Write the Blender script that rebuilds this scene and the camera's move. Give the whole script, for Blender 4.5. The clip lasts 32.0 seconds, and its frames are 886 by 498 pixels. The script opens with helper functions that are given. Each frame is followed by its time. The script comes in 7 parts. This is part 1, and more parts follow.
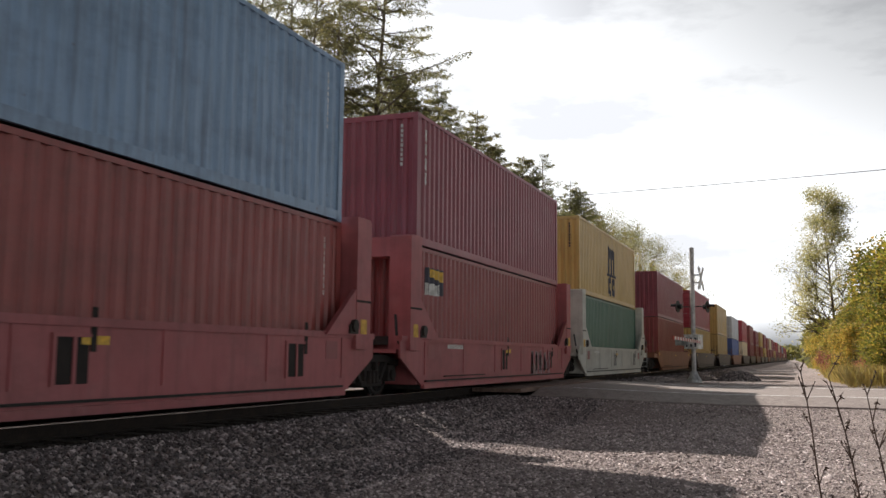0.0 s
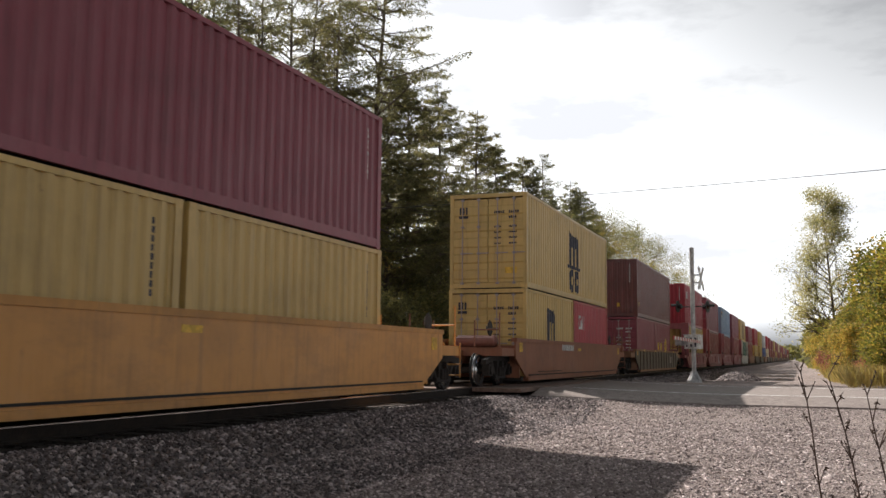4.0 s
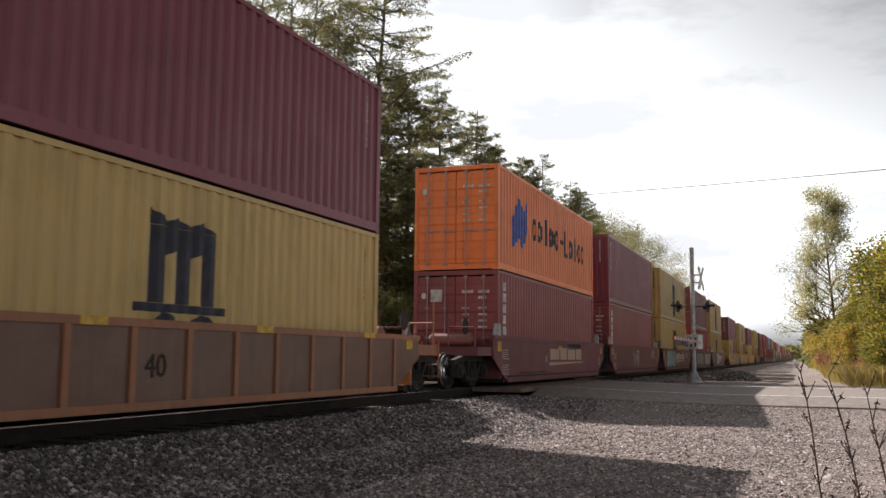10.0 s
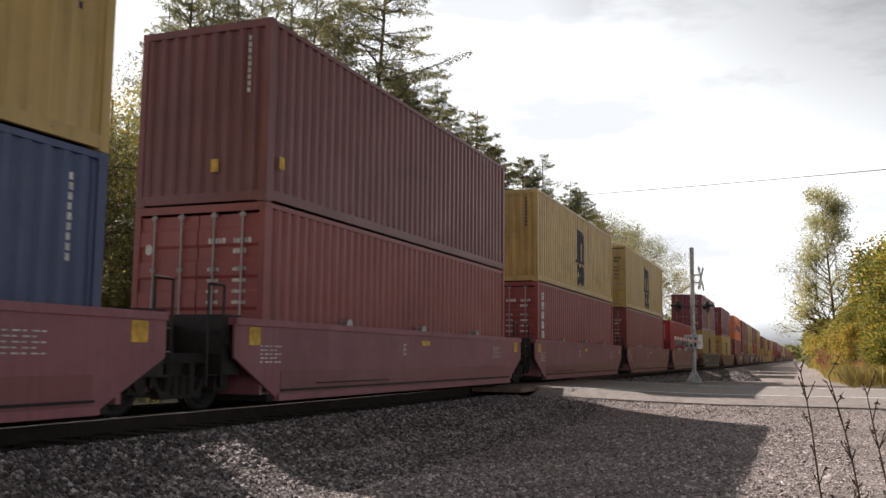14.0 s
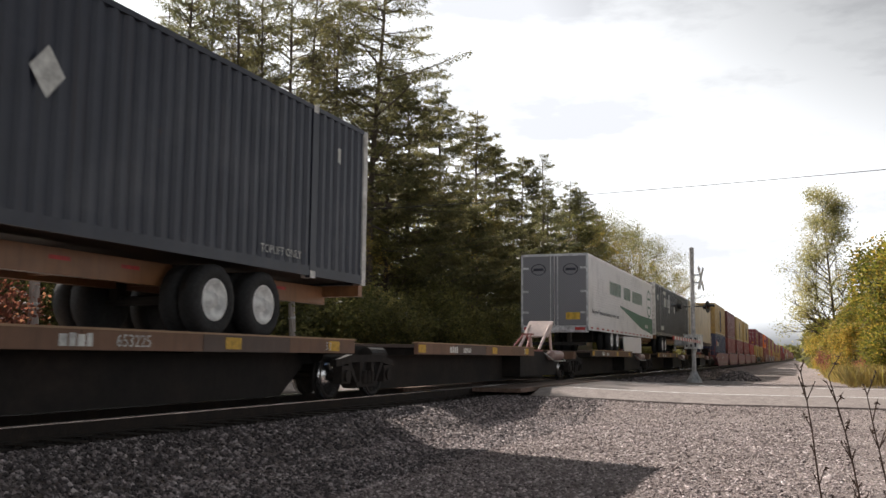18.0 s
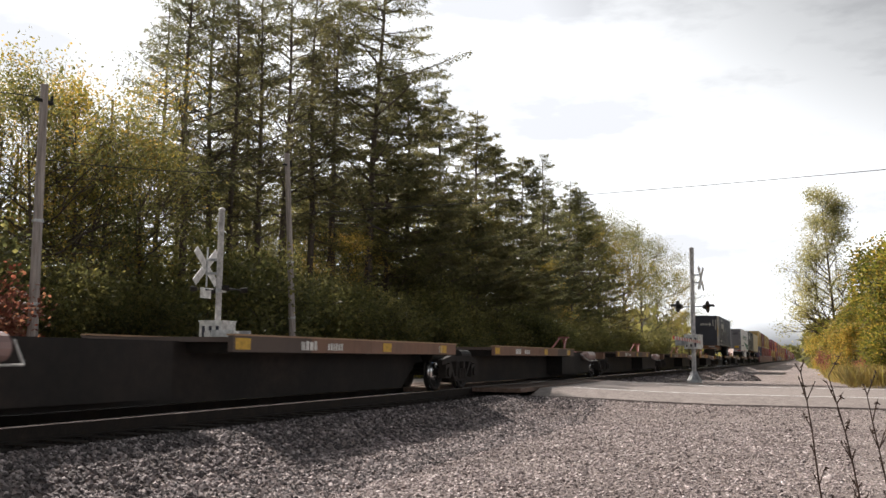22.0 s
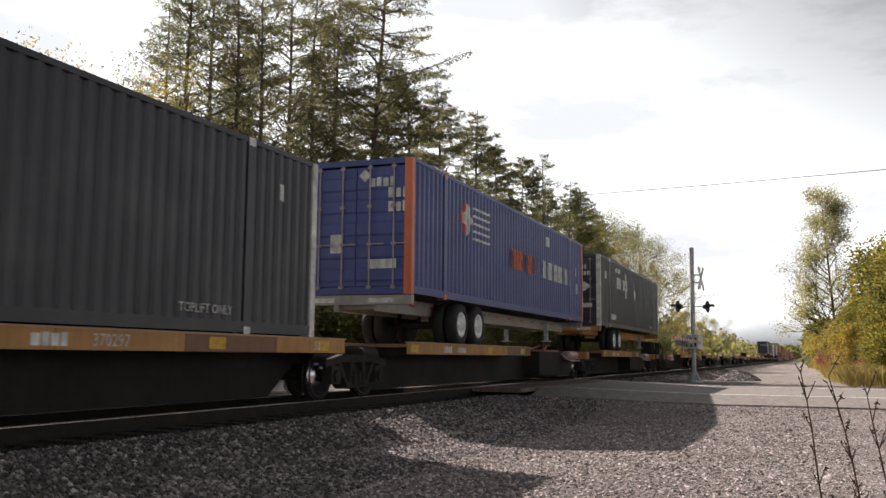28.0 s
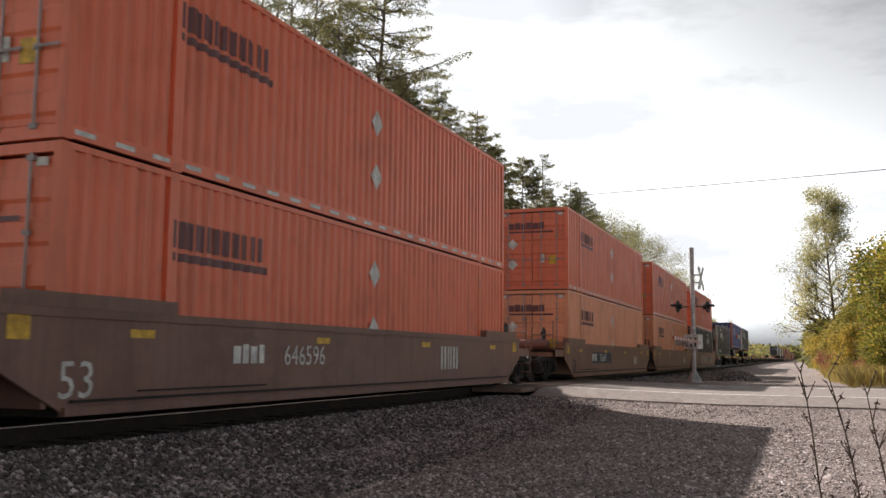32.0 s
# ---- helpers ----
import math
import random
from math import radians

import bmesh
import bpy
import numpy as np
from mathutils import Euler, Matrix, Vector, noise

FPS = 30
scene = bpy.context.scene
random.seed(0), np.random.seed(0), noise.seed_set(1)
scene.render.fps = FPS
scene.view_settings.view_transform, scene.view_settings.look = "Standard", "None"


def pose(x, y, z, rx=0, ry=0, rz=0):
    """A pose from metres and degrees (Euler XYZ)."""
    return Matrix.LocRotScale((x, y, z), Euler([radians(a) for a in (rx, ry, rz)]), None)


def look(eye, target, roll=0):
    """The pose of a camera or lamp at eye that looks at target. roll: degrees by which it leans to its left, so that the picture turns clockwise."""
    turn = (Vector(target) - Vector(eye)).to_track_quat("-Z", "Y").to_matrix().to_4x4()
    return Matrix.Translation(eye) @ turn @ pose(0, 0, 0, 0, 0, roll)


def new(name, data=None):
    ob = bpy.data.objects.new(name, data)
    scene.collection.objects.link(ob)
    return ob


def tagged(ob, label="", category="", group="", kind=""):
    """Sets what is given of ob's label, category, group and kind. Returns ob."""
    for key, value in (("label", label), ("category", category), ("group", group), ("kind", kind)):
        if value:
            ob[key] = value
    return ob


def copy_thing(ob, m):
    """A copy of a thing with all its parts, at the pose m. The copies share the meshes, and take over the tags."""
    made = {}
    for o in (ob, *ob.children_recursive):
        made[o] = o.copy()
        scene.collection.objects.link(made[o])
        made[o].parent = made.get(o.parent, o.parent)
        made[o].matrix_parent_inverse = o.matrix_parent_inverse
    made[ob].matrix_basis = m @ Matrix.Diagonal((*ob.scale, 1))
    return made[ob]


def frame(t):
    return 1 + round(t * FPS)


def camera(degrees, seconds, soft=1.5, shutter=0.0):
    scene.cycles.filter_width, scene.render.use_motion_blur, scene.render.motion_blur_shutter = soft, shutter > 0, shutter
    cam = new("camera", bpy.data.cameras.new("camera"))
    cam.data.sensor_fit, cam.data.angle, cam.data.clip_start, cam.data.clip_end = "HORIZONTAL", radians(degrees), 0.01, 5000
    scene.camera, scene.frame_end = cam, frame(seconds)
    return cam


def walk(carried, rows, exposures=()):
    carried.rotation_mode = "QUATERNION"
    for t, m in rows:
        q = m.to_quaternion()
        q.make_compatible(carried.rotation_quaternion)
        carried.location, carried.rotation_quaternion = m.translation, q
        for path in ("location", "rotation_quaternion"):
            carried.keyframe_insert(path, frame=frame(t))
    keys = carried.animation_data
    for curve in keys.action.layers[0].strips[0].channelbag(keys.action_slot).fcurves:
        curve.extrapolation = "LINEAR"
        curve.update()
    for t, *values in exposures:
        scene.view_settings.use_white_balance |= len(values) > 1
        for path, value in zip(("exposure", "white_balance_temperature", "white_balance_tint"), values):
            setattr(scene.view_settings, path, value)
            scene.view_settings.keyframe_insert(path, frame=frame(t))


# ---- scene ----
# The camera stands still beside the track; the track runs along +Y, rail tops at z = 0.
cam = camera(51.25, 32.0, soft=1.5, shutter=0.06)
EYE = (8.776, 0.0, 0.793)
AIM = look(EYE, (EYE[0] - 7.1737, EYE[1] + 18.5272, EYE[2] + 2.2966), 0.533)
walk(cam, [(0.0, AIM), (32.0, AIM)], exposures=[(0.0, 0.54), (32.0, 0.54)])

CLOUD_GAIN = 0.27

# ---- daylight: hazy sun behind the train, bright broken cloud ----
SUN_FROM = Vector((-6.8, 3.8, 6.5)).normalized()
world = bpy.data.worlds.new("sky")
scene.world = world
world.use_nodes = True
wn, wl = world.node_tree.nodes, world.node_tree.links
wn.clear()


def wnode(kind, **kw):
    n = wn.new(kind)
    for k, v in kw.items():
        n.inputs[k].default_value = v
    return n


w_out = wn.new("ShaderNodeOutputWorld")
w_bg = wnode("ShaderNodeBackground", Strength=0.078)
w_sky = wn.new("ShaderNodeTexSky")
w_sky.sky_type = "NISHITA"
w_sky.sun_disc = False
w_sky.sun_elevation = math.asin(SUN_FROM.z)
w_sky.sun_rotation = math.atan2(SUN_FROM.x, SUN_FROM.y)
w_sky.air_density, w_sky.dust_density = 1.0, 2.0
w_tc = wn.new("ShaderNodeTexCoord")
w_map = wn.new("ShaderNodeMapping")
w_map.inputs["Scale"].default_value = (1.0, 1.0, 3.2)
w_map.inputs["Location"].default_value = (0.6, 1.9, 0.98)
w_n1 = wnode("ShaderNodeTexNoise", Scale=4.2, Detail=8.0, Roughness=0.58)
w_r1 = wn.new("ShaderNodeValToRGB")  # thick and thin cloud: how strongly it scatters the light of the sky behind it
w_r1.color_ramp.elements[0].position, w_r1.color_ramp.elements[0].color = 0.34, (0.63, 0.645, 0.68, 1)
w_r1.color_ramp.elements[1].position, w_r1.color_ramp.elements[1].color = 0.54, (0.97, 0.99, 1.02, 1)
w_bw = wn.new("ShaderNodeRGBToBW")
w_gain = wn.new("ShaderNodeVectorMath")
w_gain.operation = "MULTIPLY"
w_pow = wn.new("ShaderNodeMath")
w_pow.operation = "MULTIPLY"
w_pow.inputs[1].default_value = CLOUD_GAIN
w_fwd = wn.new("ShaderNodeMath")  # cloud scatters forward: brighter toward the sun
w_fwd.operation = "POWER"
w_fwd.inputs[1].default_value = 2.6
wl.new(w_sky.outputs[0], w_bw.inputs[0])
wl.new(w_bw.outputs[0], w_fwd.inputs[0])
wl.new(w_fwd.outputs[0], w_pow.inputs[0])
w_top = wn.new("ShaderNodeMath")
w_top.operation = "MINIMUM"
w_top.inputs[1].default_value = 13.0
wl.new(w_pow.outputs[0], w_top.inputs[0])
wl.new(w_top.outputs[0], w_gain.inputs[0])
wl.new(w_r1.outputs[0], w_gain.inputs[1])
w_n2 = wnode("ShaderNodeTexNoise", Scale=1.7, Detail=4.0, Roughness=0.5)
w_r2 = wn.new("ShaderNodeValToRGB")
w_r2.color_ramp.elements[0].position, w_r2.color_ramp.elements[1].position = 0.30, 0.38
w_mix = wn.new("ShaderNodeMix")
w_mix.data_type = "RGBA"
wl.new(w_tc.outputs["Generated"], w_map.inputs["Vector"])
wl.new(w_map.outputs[0], w_n1.inputs["Vector"])
wl.new(w_tc.outputs["Generated"], w_n2.inputs["Vector"])
wl.new(w_n1.outputs["Fac"], w_r1.inputs[0])
wl.new(w_n2.outputs["Fac"], w_r2.inputs[0])
wl.new(w_r2.outputs[0], w_mix.inputs["Factor"])
wl.new(w_sky.outputs[0], w_mix.inputs["A"])
wl.new(w_gain.outputs[0], w_mix.inputs["B"])
wl.new(w_mix.outputs["Result"], w_bg.inputs["Color"])
wl.new(w_bg.outputs[0], w_out.inputs[0])

sun = new("sun", bpy.data.lights.new("sun", "SUN"))
sun.data.energy, sun.data.angle, sun.data.color = 5.0, radians(0.6), (1.0, 0.91, 0.84)
sun.matrix_world = look(SUN_FROM * 60, (0, 0, 0))


# ---- materials ----
def mat_base(name, rough=0.7, metal=0.0):
    m = bpy.data.materials.new(name)
    m.use_nodes = True
    b = m.node_tree.nodes["Principled BSDF"]
    b.inputs["Roughness"].default_value, b.inputs["Metallic"].default_value = rough, metal
    return m, m.node_tree.nodes, m.node_tree.links, b


def coords(nd, lk, scale):
    tc, mp = nd.new("ShaderNodeTexCoord"), nd.new("ShaderNodeMapping")
    mp.inputs["Scale"].default_value = scale
    lk.new(tc.outputs["Object"], mp.inputs["Vector"])
    return mp.outputs[0]


def noise_of(nd, lk, vec, scale, detail=4.0, rough=0.6):
    n = nd.new("ShaderNodeTexNoise")
    n.inputs["Scale"].default_value, n.inputs["Detail"].default_value, n.inputs["Roughness"].default_value = scale, detail, rough
    lk.new(vec, n.inputs["Vector"])
    return n.outputs["Fac"]


def ramp_of(nd, lk, fac, stops):
    r = nd.new("ShaderNodeValToRGB")
    el = r.color_ramp.elements
    while len(el) < len(stops):
        el.new(0.5)
    for e, (p, c) in zip(el, stops):
        e.position, e.color = p, (*c, 1)
    lk.new(fac, r.inputs[0])
    return r.outputs[0]


def mix_of(nd, lk, fac, a, b, mode="MIX"):
    x = nd.new("ShaderNodeMix")
    x.data_type, x.blend_type = "RGBA", mode
    for sock, v in (("Factor", fac), ("A", a), ("B", b)):
        if hasattr(v, "is_linked"):
            lk.new(v, x.inputs[sock])
        elif sock == "Factor":
            x.inputs[sock].default_value = v
        else:
            x.inputs[sock].default_value = (*v, 1)
    return x.outputs["Result"]


def bump_of(nd, lk, b, height, strength, dist=0.02):
    n = nd.new("ShaderNodeBump")
    n.inputs["Strength"].default_value, n.inputs["Distance"].default_value = strength, dist
    lk.new(height, n.inputs["Height"])
    lk.new(n.outputs[0], b.inputs["Normal"])


PAINTS = {}


def paint(col, wear=0.5, rough=0.42):
    """Weathered enamel on steel: faded patches, rain streaks down the wall, rust specks."""
    col = [v * 1.28 + 0.005 for v in col]
    key = (tuple(col), wear, rough)
    if key in PAINTS:
        return PAINTS[key]
    m, nd, lk, b = mat_base("paint", rough)
    b.inputs["Specular IOR Level"].default_value = 0.62
    fade = noise_of(nd, lk, coords(nd, lk, (1, 1, 1)), 0.9, 5)
    streak = noise_of(nd, lk, coords(nd, lk, (4.5, 4.5, 0.35)), 1.6, 5)
    speck = noise_of(nd, lk, coords(nd, lk, (1, 1, 0.6)), 6.0, 8, 0.7)
    c = ramp_of(nd, lk, fade, [(0.3, [v * 0.8 for v in col]), (0.5, col), (0.72, [v * 0.95 + 0.03 for v in col])])
    dirt = ramp_of(nd, lk, streak, [(0.5, (0, 0, 0)), (0.8, (wear, wear, wear))])
    c = mix_of(nd, lk, dirt, c, [v * 0.5 + 0.008 for v in col])
    rust = ramp_of(nd, lk, speck, [(0.66, (0, 0, 0)), (0.74, (wear, wear, wear))])
    c = mix_of(nd, lk, rust, c, (0.13, 0.055, 0.025))
    drip = noise_of(nd, lk, coords(nd, lk, (7, 7, 0.22)), 1.1, 6, 0.65)
    run = ramp_of(nd, lk, drip, [(0.54, (0, 0, 0)), (0.74, (wear * 0.8, wear * 0.8, wear * 0.8))])
    c = mix_of(nd, lk, run, c, [v * 0.42 + a for v, a in zip(col, (0.035, 0.016, 0.008))])
    if wear > 0.55:  # road film and rusty blotches on the low cars
        blot = noise_of(nd, lk, coords(nd, lk, (0.8, 0.8, 1.6)), 1.3, 9, 0.68)
        film = ramp_of(nd, lk, blot, [(0.46, (0, 0, 0)), (0.70, (0.45, 0.45, 0.45))])
        c = mix_of(nd, lk, film, c, [v * 0.36 + a for v, a in zip(col, (0.022, 0.014, 0.010))])
        pale = noise_of(nd, lk, coords(nd, lk, (1.2, 1.2, 0.8)), 1.9, 8, 0.65)
        worn = ramp_of(nd, lk, pale, [(0.58, (0, 0, 0)), (0.75, (0.22, 0.22, 0.22))])
        c = mix_of(nd, lk, worn, c, [v * 0.7 + 0.13 for v in col])
    info = nd.new("ShaderNodeObjectInfo")
    tone = ramp_of(nd, lk, info.outputs["Random"], [(0.0, (0.9, 0.9, 0.9)), (1.0, (1.08, 1.06, 1.04))])
    c = mix_of(nd, lk, 1.0, c, tone, "MULTIPLY")
    lk.new(c, b.inputs["Base Color"])
    bump_of(nd, lk, b, fade, 0.15, 0.02)
    PAINTS[key] = m
    return m


def grainy(name, cols, scale, rough=0.85, metal=0.0, bump=0.4, dist=0.02, stretch=(1, 1, 1), detail=8):
    """A mottled surface: broad patches of cols[0..2] with a fine grain over them."""
    m, nd, lk, b = mat_base(name, rough, metal)
    v = coords(nd, lk, stretch)
    big, fine = noise_of(nd, lk, v, scale * 0.12, 5), noise_of(nd, lk, v, scale, detail, 0.65)
    c = ramp_of(nd, lk, big, [(0.32, cols[0]), (0.5, cols[1]), (0.68, cols[2])])
    g = ramp_of(nd, lk, fine, [(0.3, (0.55, 0.55, 0.55)), (0.7, (1.35, 1.35, 1.35))])
    lk.new(mix_of(nd, lk, 1.0, c, g, "MULTIPLY"), b.inputs["Base Color"])
    bump_of(nd, lk, b, fine, bump, dist)
    return m


def stony(name, cols):
    """Broken stone: each piece its own grey, with a fine grain."""
    m, nd, lk, b = mat_base(name, 0.85)
    geo = nd.new("ShaderNodeNewGeometry")
    c = ramp_of(nd, lk, geo.outputs["Random Per Island"], [(0.0, cols[0]), (0.55, cols[1]), (0.85, cols[2]), (1.0, cols[3])])
    v = coords(nd, lk, (1, 1, 1))
    g = ramp_of(nd, lk, noise_of(nd, lk, v, 70.0, 4), [(0.3, (0.75, 0.75, 0.75)), (0.7, (1.2, 1.2, 1.2))])
    p = ramp_of(nd, lk, noise_of(nd, lk, v, 0.8, 4), [(0.35, (0.8, 0.78, 0.77)), (0.65, (1.12, 1.1, 1.1))])
    lk.new(mix_of(nd, lk, 1.0, mix_of(nd, lk, 1.0, c, g, "MULTIPLY"), p, "MULTIPLY"), b.inputs["Base Color"])
    return m


def leafy(name, cols, thin=0.55):
    """Leaves: reflected and transmitted light, tone varied leaf by leaf."""
    m, nd, lk, b = mat_base(name, 0.6)
    geo = nd.new("ShaderNodeNewGeometry")
    info = nd.new("ShaderNodeObjectInfo")
    v = coords(nd, lk, (1, 1, 1))
    patch = noise_of(nd, lk, v, 0.5, 3)
    c1 = ramp_of(nd, lk, geo.outputs["Random Per Island"], [(0.0, cols[0]), (0.5, cols[1]), (1.0, cols[2])])
    c2 = ramp_of(nd, lk, patch, [(0.35, (0.7, 0.75, 0.7)), (0.65, (1.25, 1.2, 1.0))])
    tone = ramp_of(nd, lk, info.outputs["Random"], [(0.0, (0.85, 0.9, 0.85)), (1.0, (1.15, 1.08, 0.95))])
    c = mix_of(nd, lk, 1.0, mix_of(nd, lk, 1.0, c1, c2, "MULTIPLY"), tone, "MULTIPLY")
    lk.new(c, b.inputs["Base Color"])
    tr = nd.new("ShaderNodeBsdfTranslucent")
    lk.new(mix_of(nd, lk, 1.0, c, (2.3, 2.2, 1.8), "MULTIPLY"), tr.inputs[0])
    mx = nd.new("ShaderNodeMixShader")
    mx.inputs[0].default_value = thin
    lk.new(b.outputs[0], mx.inputs[1])
    lk.new(tr.outputs[0], mx.inputs[2])
    lk.new(mx.outputs[0], nd["Material Output"].inputs[0])
    return m


MAROON, BROWNRED = (0.205, 0.034, 0.052), (0.215, 0.038, 0.038)
REDBROWN, CAIRED = (0.22, 0.043, 0.038), (0.33, 0.018, 0.032)
MSCYEL, TAN = (0.46, 0.315, 0.10), (0.62, 0.52, 0.36)
STEELBLUE, GREEN = (0.19, 0.295, 0.43), (0.035, 0.10, 0.065)
HAPAG, SCHN = (0.74, 0.185, 0.034), (0.62, 0.145, 0.068)
SCHNTAN = (0.64, 0.265, 0.145)
NAVY, STACK = (0.022, 0.035, 0.085), (0.035, 0.05, 0.19)
BLACK = (0.02, 0.021, 0.027)
CSXRED, TTXYEL = (0.29, 0.075, 0.08), (0.44, 0.205, 0.042)
BNSFBR, MAUVE = (0.145, 0.029, 0.036), (0.235, 0.078, 0.095)
DTTXBR, DTTX53 = (0.215, 0.076, 0.034), (0.20, 0.098, 0.062)
DARKBR, OLDYEL = (0.075, 0.048, 0.036), (0.33, 0.15, 0.035)

steel = grainy("dark_steel", [(0.012, 0.011, 0.010), (0.02, 0.017, 0.015), (0.036, 0.027, 0.021)], 30, 0.65, 0.2)
tread = grainy("wheel_steel", [(0.014, 0.012, 0.011), (0.022, 0.018, 0.016), (0.04, 0.033, 0.028)], 40, 0.6, 0.3)
railhead = grainy("rail_head", [(0.42, 0.41, 0.40), (0.5, 0.5, 0.5), (0.55, 0.55, 0.55)], 30, 0.2, 0.95, 0.04)
railrust = grainy("rail_web", [(0.012, 0.008, 0.006), (0.020, 0.013, 0.009), (0.034, 0.021, 0.014)], 30, 0.85)
dustysteel = grainy("dusty_cast_steel", [(0.012, 0.010, 0.009), (0.020, 0.016, 0.014), (0.036, 0.029, 0.024)], 8, 0.9)
# grime whose colour is lowered to near-black to hold shade
shade_grime = grainy("grime_with_shade", [(0.008, 0.006, 0.005), (0.013, 0.010, 0.008), (0.026, 0.018, 0.014)], 6, 0.8)
galv = grainy("galvanised", [(0.42, 0.43, 0.44), (0.5, 0.51, 0.52), (0.58, 0.58, 0.58)], 8, 0.45, 0.55, 0.1)
silver = grainy("silver_paint", [(0.46, 0.44, 0.43), (0.55, 0.53, 0.52), (0.62, 0.60, 0.58)], 7, 0.55, 0, 0.1)
white = grainy("white_paint", [(0.7, 0.7, 0.68), (0.78, 0.78, 0.76), (0.82, 0.82, 0.8)], 6, 0.5, 0, 0.05)
offwhite = grainy("lettering_white", [(0.55, 0.55, 0.52), (0.66, 0.66, 0.63), (0.74, 0.74, 0.7)], 5, 0.6, 0, 0.03)
inkblue = grainy("dark_ink", [(0.03, 0.03, 0.045), (0.04, 0.04, 0.06), (0.06, 0.06, 0.08)], 5, 0.6, 0, 0.03)
yellowmark = grainy("yellow_reflector", [(0.55, 0.32, 0.03), (0.66, 0.40, 0.04), (0.7, 0.45, 0.06)], 7, 0.5, 0, 0.03)
redmark = grainy("red_reflector", [(0.40, 0.03, 0.03), (0.5, 0.04, 0.035), (0.55, 0.05, 0.04)], 7, 0.4, 0, 0.03)
greenmark = grainy("green_vinyl", [(0.03, 0.13, 0.075), (0.035, 0.15, 0.085), (0.045, 0.17, 0.1)], 5, 0.5, 0, 0.03)
bluemark = grainy("blue_vinyl", [(0.04, 0.07, 0.30), (0.05, 0.085, 0.36), (0.06, 0.10, 0.4)], 5, 0.5, 0, 0.03)
cyanmark = grainy("cyan_spray", [(0.16, 0.34, 0.46), (0.24, 0.44, 0.55), (0.34, 0.52, 0.62)], 6, 0.6, 0, 0.03)
greyspray = grainy("grey_spray", [(0.30, 0.36, 0.40), (0.38, 0.44, 0.47), (0.46, 0.5, 0.52)], 6, 0.6, 0, 0.03)
orangemark = grainy("orange_vinyl", [(0.5, 0.1, 0.03), (0.58, 0.12, 0.035), (0.62, 0.15, 0.05)], 5, 0.5, 0, 0.03)
rubber = grainy("rubber", [(0.018, 0.018, 0.019), (0.024, 0.024, 0.025), (0.03, 0.03, 0.03)], 20, 0.8)
bare = grainy("bright_aluminium", [(0.45, 0.45, 0.47), (0.55, 0.55, 0.57), (0.62, 0.62, 0.64)], 9, 0.35, 0.6, 0.1)
bark = grainy("bark", [(0.07, 0.055, 0.045), (0.11, 0.085, 0.068), (0.16, 0.125, 0.10)], 9, 0.95, 0, 1.0, 0.05, (1, 1, 0.25))
polewood = grainy("pole_wood", [(0.34, 0.29, 0.27), (0.43, 0.375, 0.345), (0.52, 0.46, 0.43)], 12, 0.9, 0, 0.5, 0.01, (1, 1, 0.08))
tiewood = grainy("tie_wood", [(0.03, 0.023, 0.018), (0.045, 0.034, 0.026), (0.07, 0.054, 0.042)], 14, 0.95)
asphalt = grainy("asphalt", [(0.195, 0.165, 0.152), (0.24, 0.205, 0.188), (0.285, 0.25, 0.23)], 45, 0.9, 0, 0.3, 0.01)
needle = leafy("needles", [(0.068, 0.071, 0.05), (0.10, 0.10, 0.066), (0.145, 0.136, 0.084)], 0.55)
leaf_g = leafy("green_leaves", [(0.075, 0.082, 0.047), (0.12, 0.122, 0.064), (0.19, 0.175, 0.086)], 0.55)
leaf_l = leafy("bright_green_leaves", [(0.06, 0.075, 0.02), (0.12, 0.125, 0.03), (0.25, 0.18, 0.05)], 0.5)
leaf_y = leafy("yellowing_leaves", [(0.11, 0.12, 0.04), (0.22, 0.19, 0.06), (0.36, 0.23, 0.07)], 0.5)
leaf_r = leafy("red_leaves", [(0.15, 0.05, 0.048), (0.22, 0.08, 0.075), (0.27, 0.14, 0.11)], 0.5)
leaf_p = leafy("pale_poplar_leaves", [(0.17, 0.17, 0.10), (0.27, 0.26, 0.16), (0.38, 0.35, 0.23)], 0.45)
drygrass = leafy("dry_grass", [(0.20, 0.15, 0.07), (0.30, 0.22, 0.10), (0.24, 0.21, 0.08)], 0.4)
weedstalk = grainy("weed_stalk", [(0.05, 0.03, 0.022), (0.08, 0.05, 0.036), (0.11, 0.07, 0.05)], 25, 0.9)


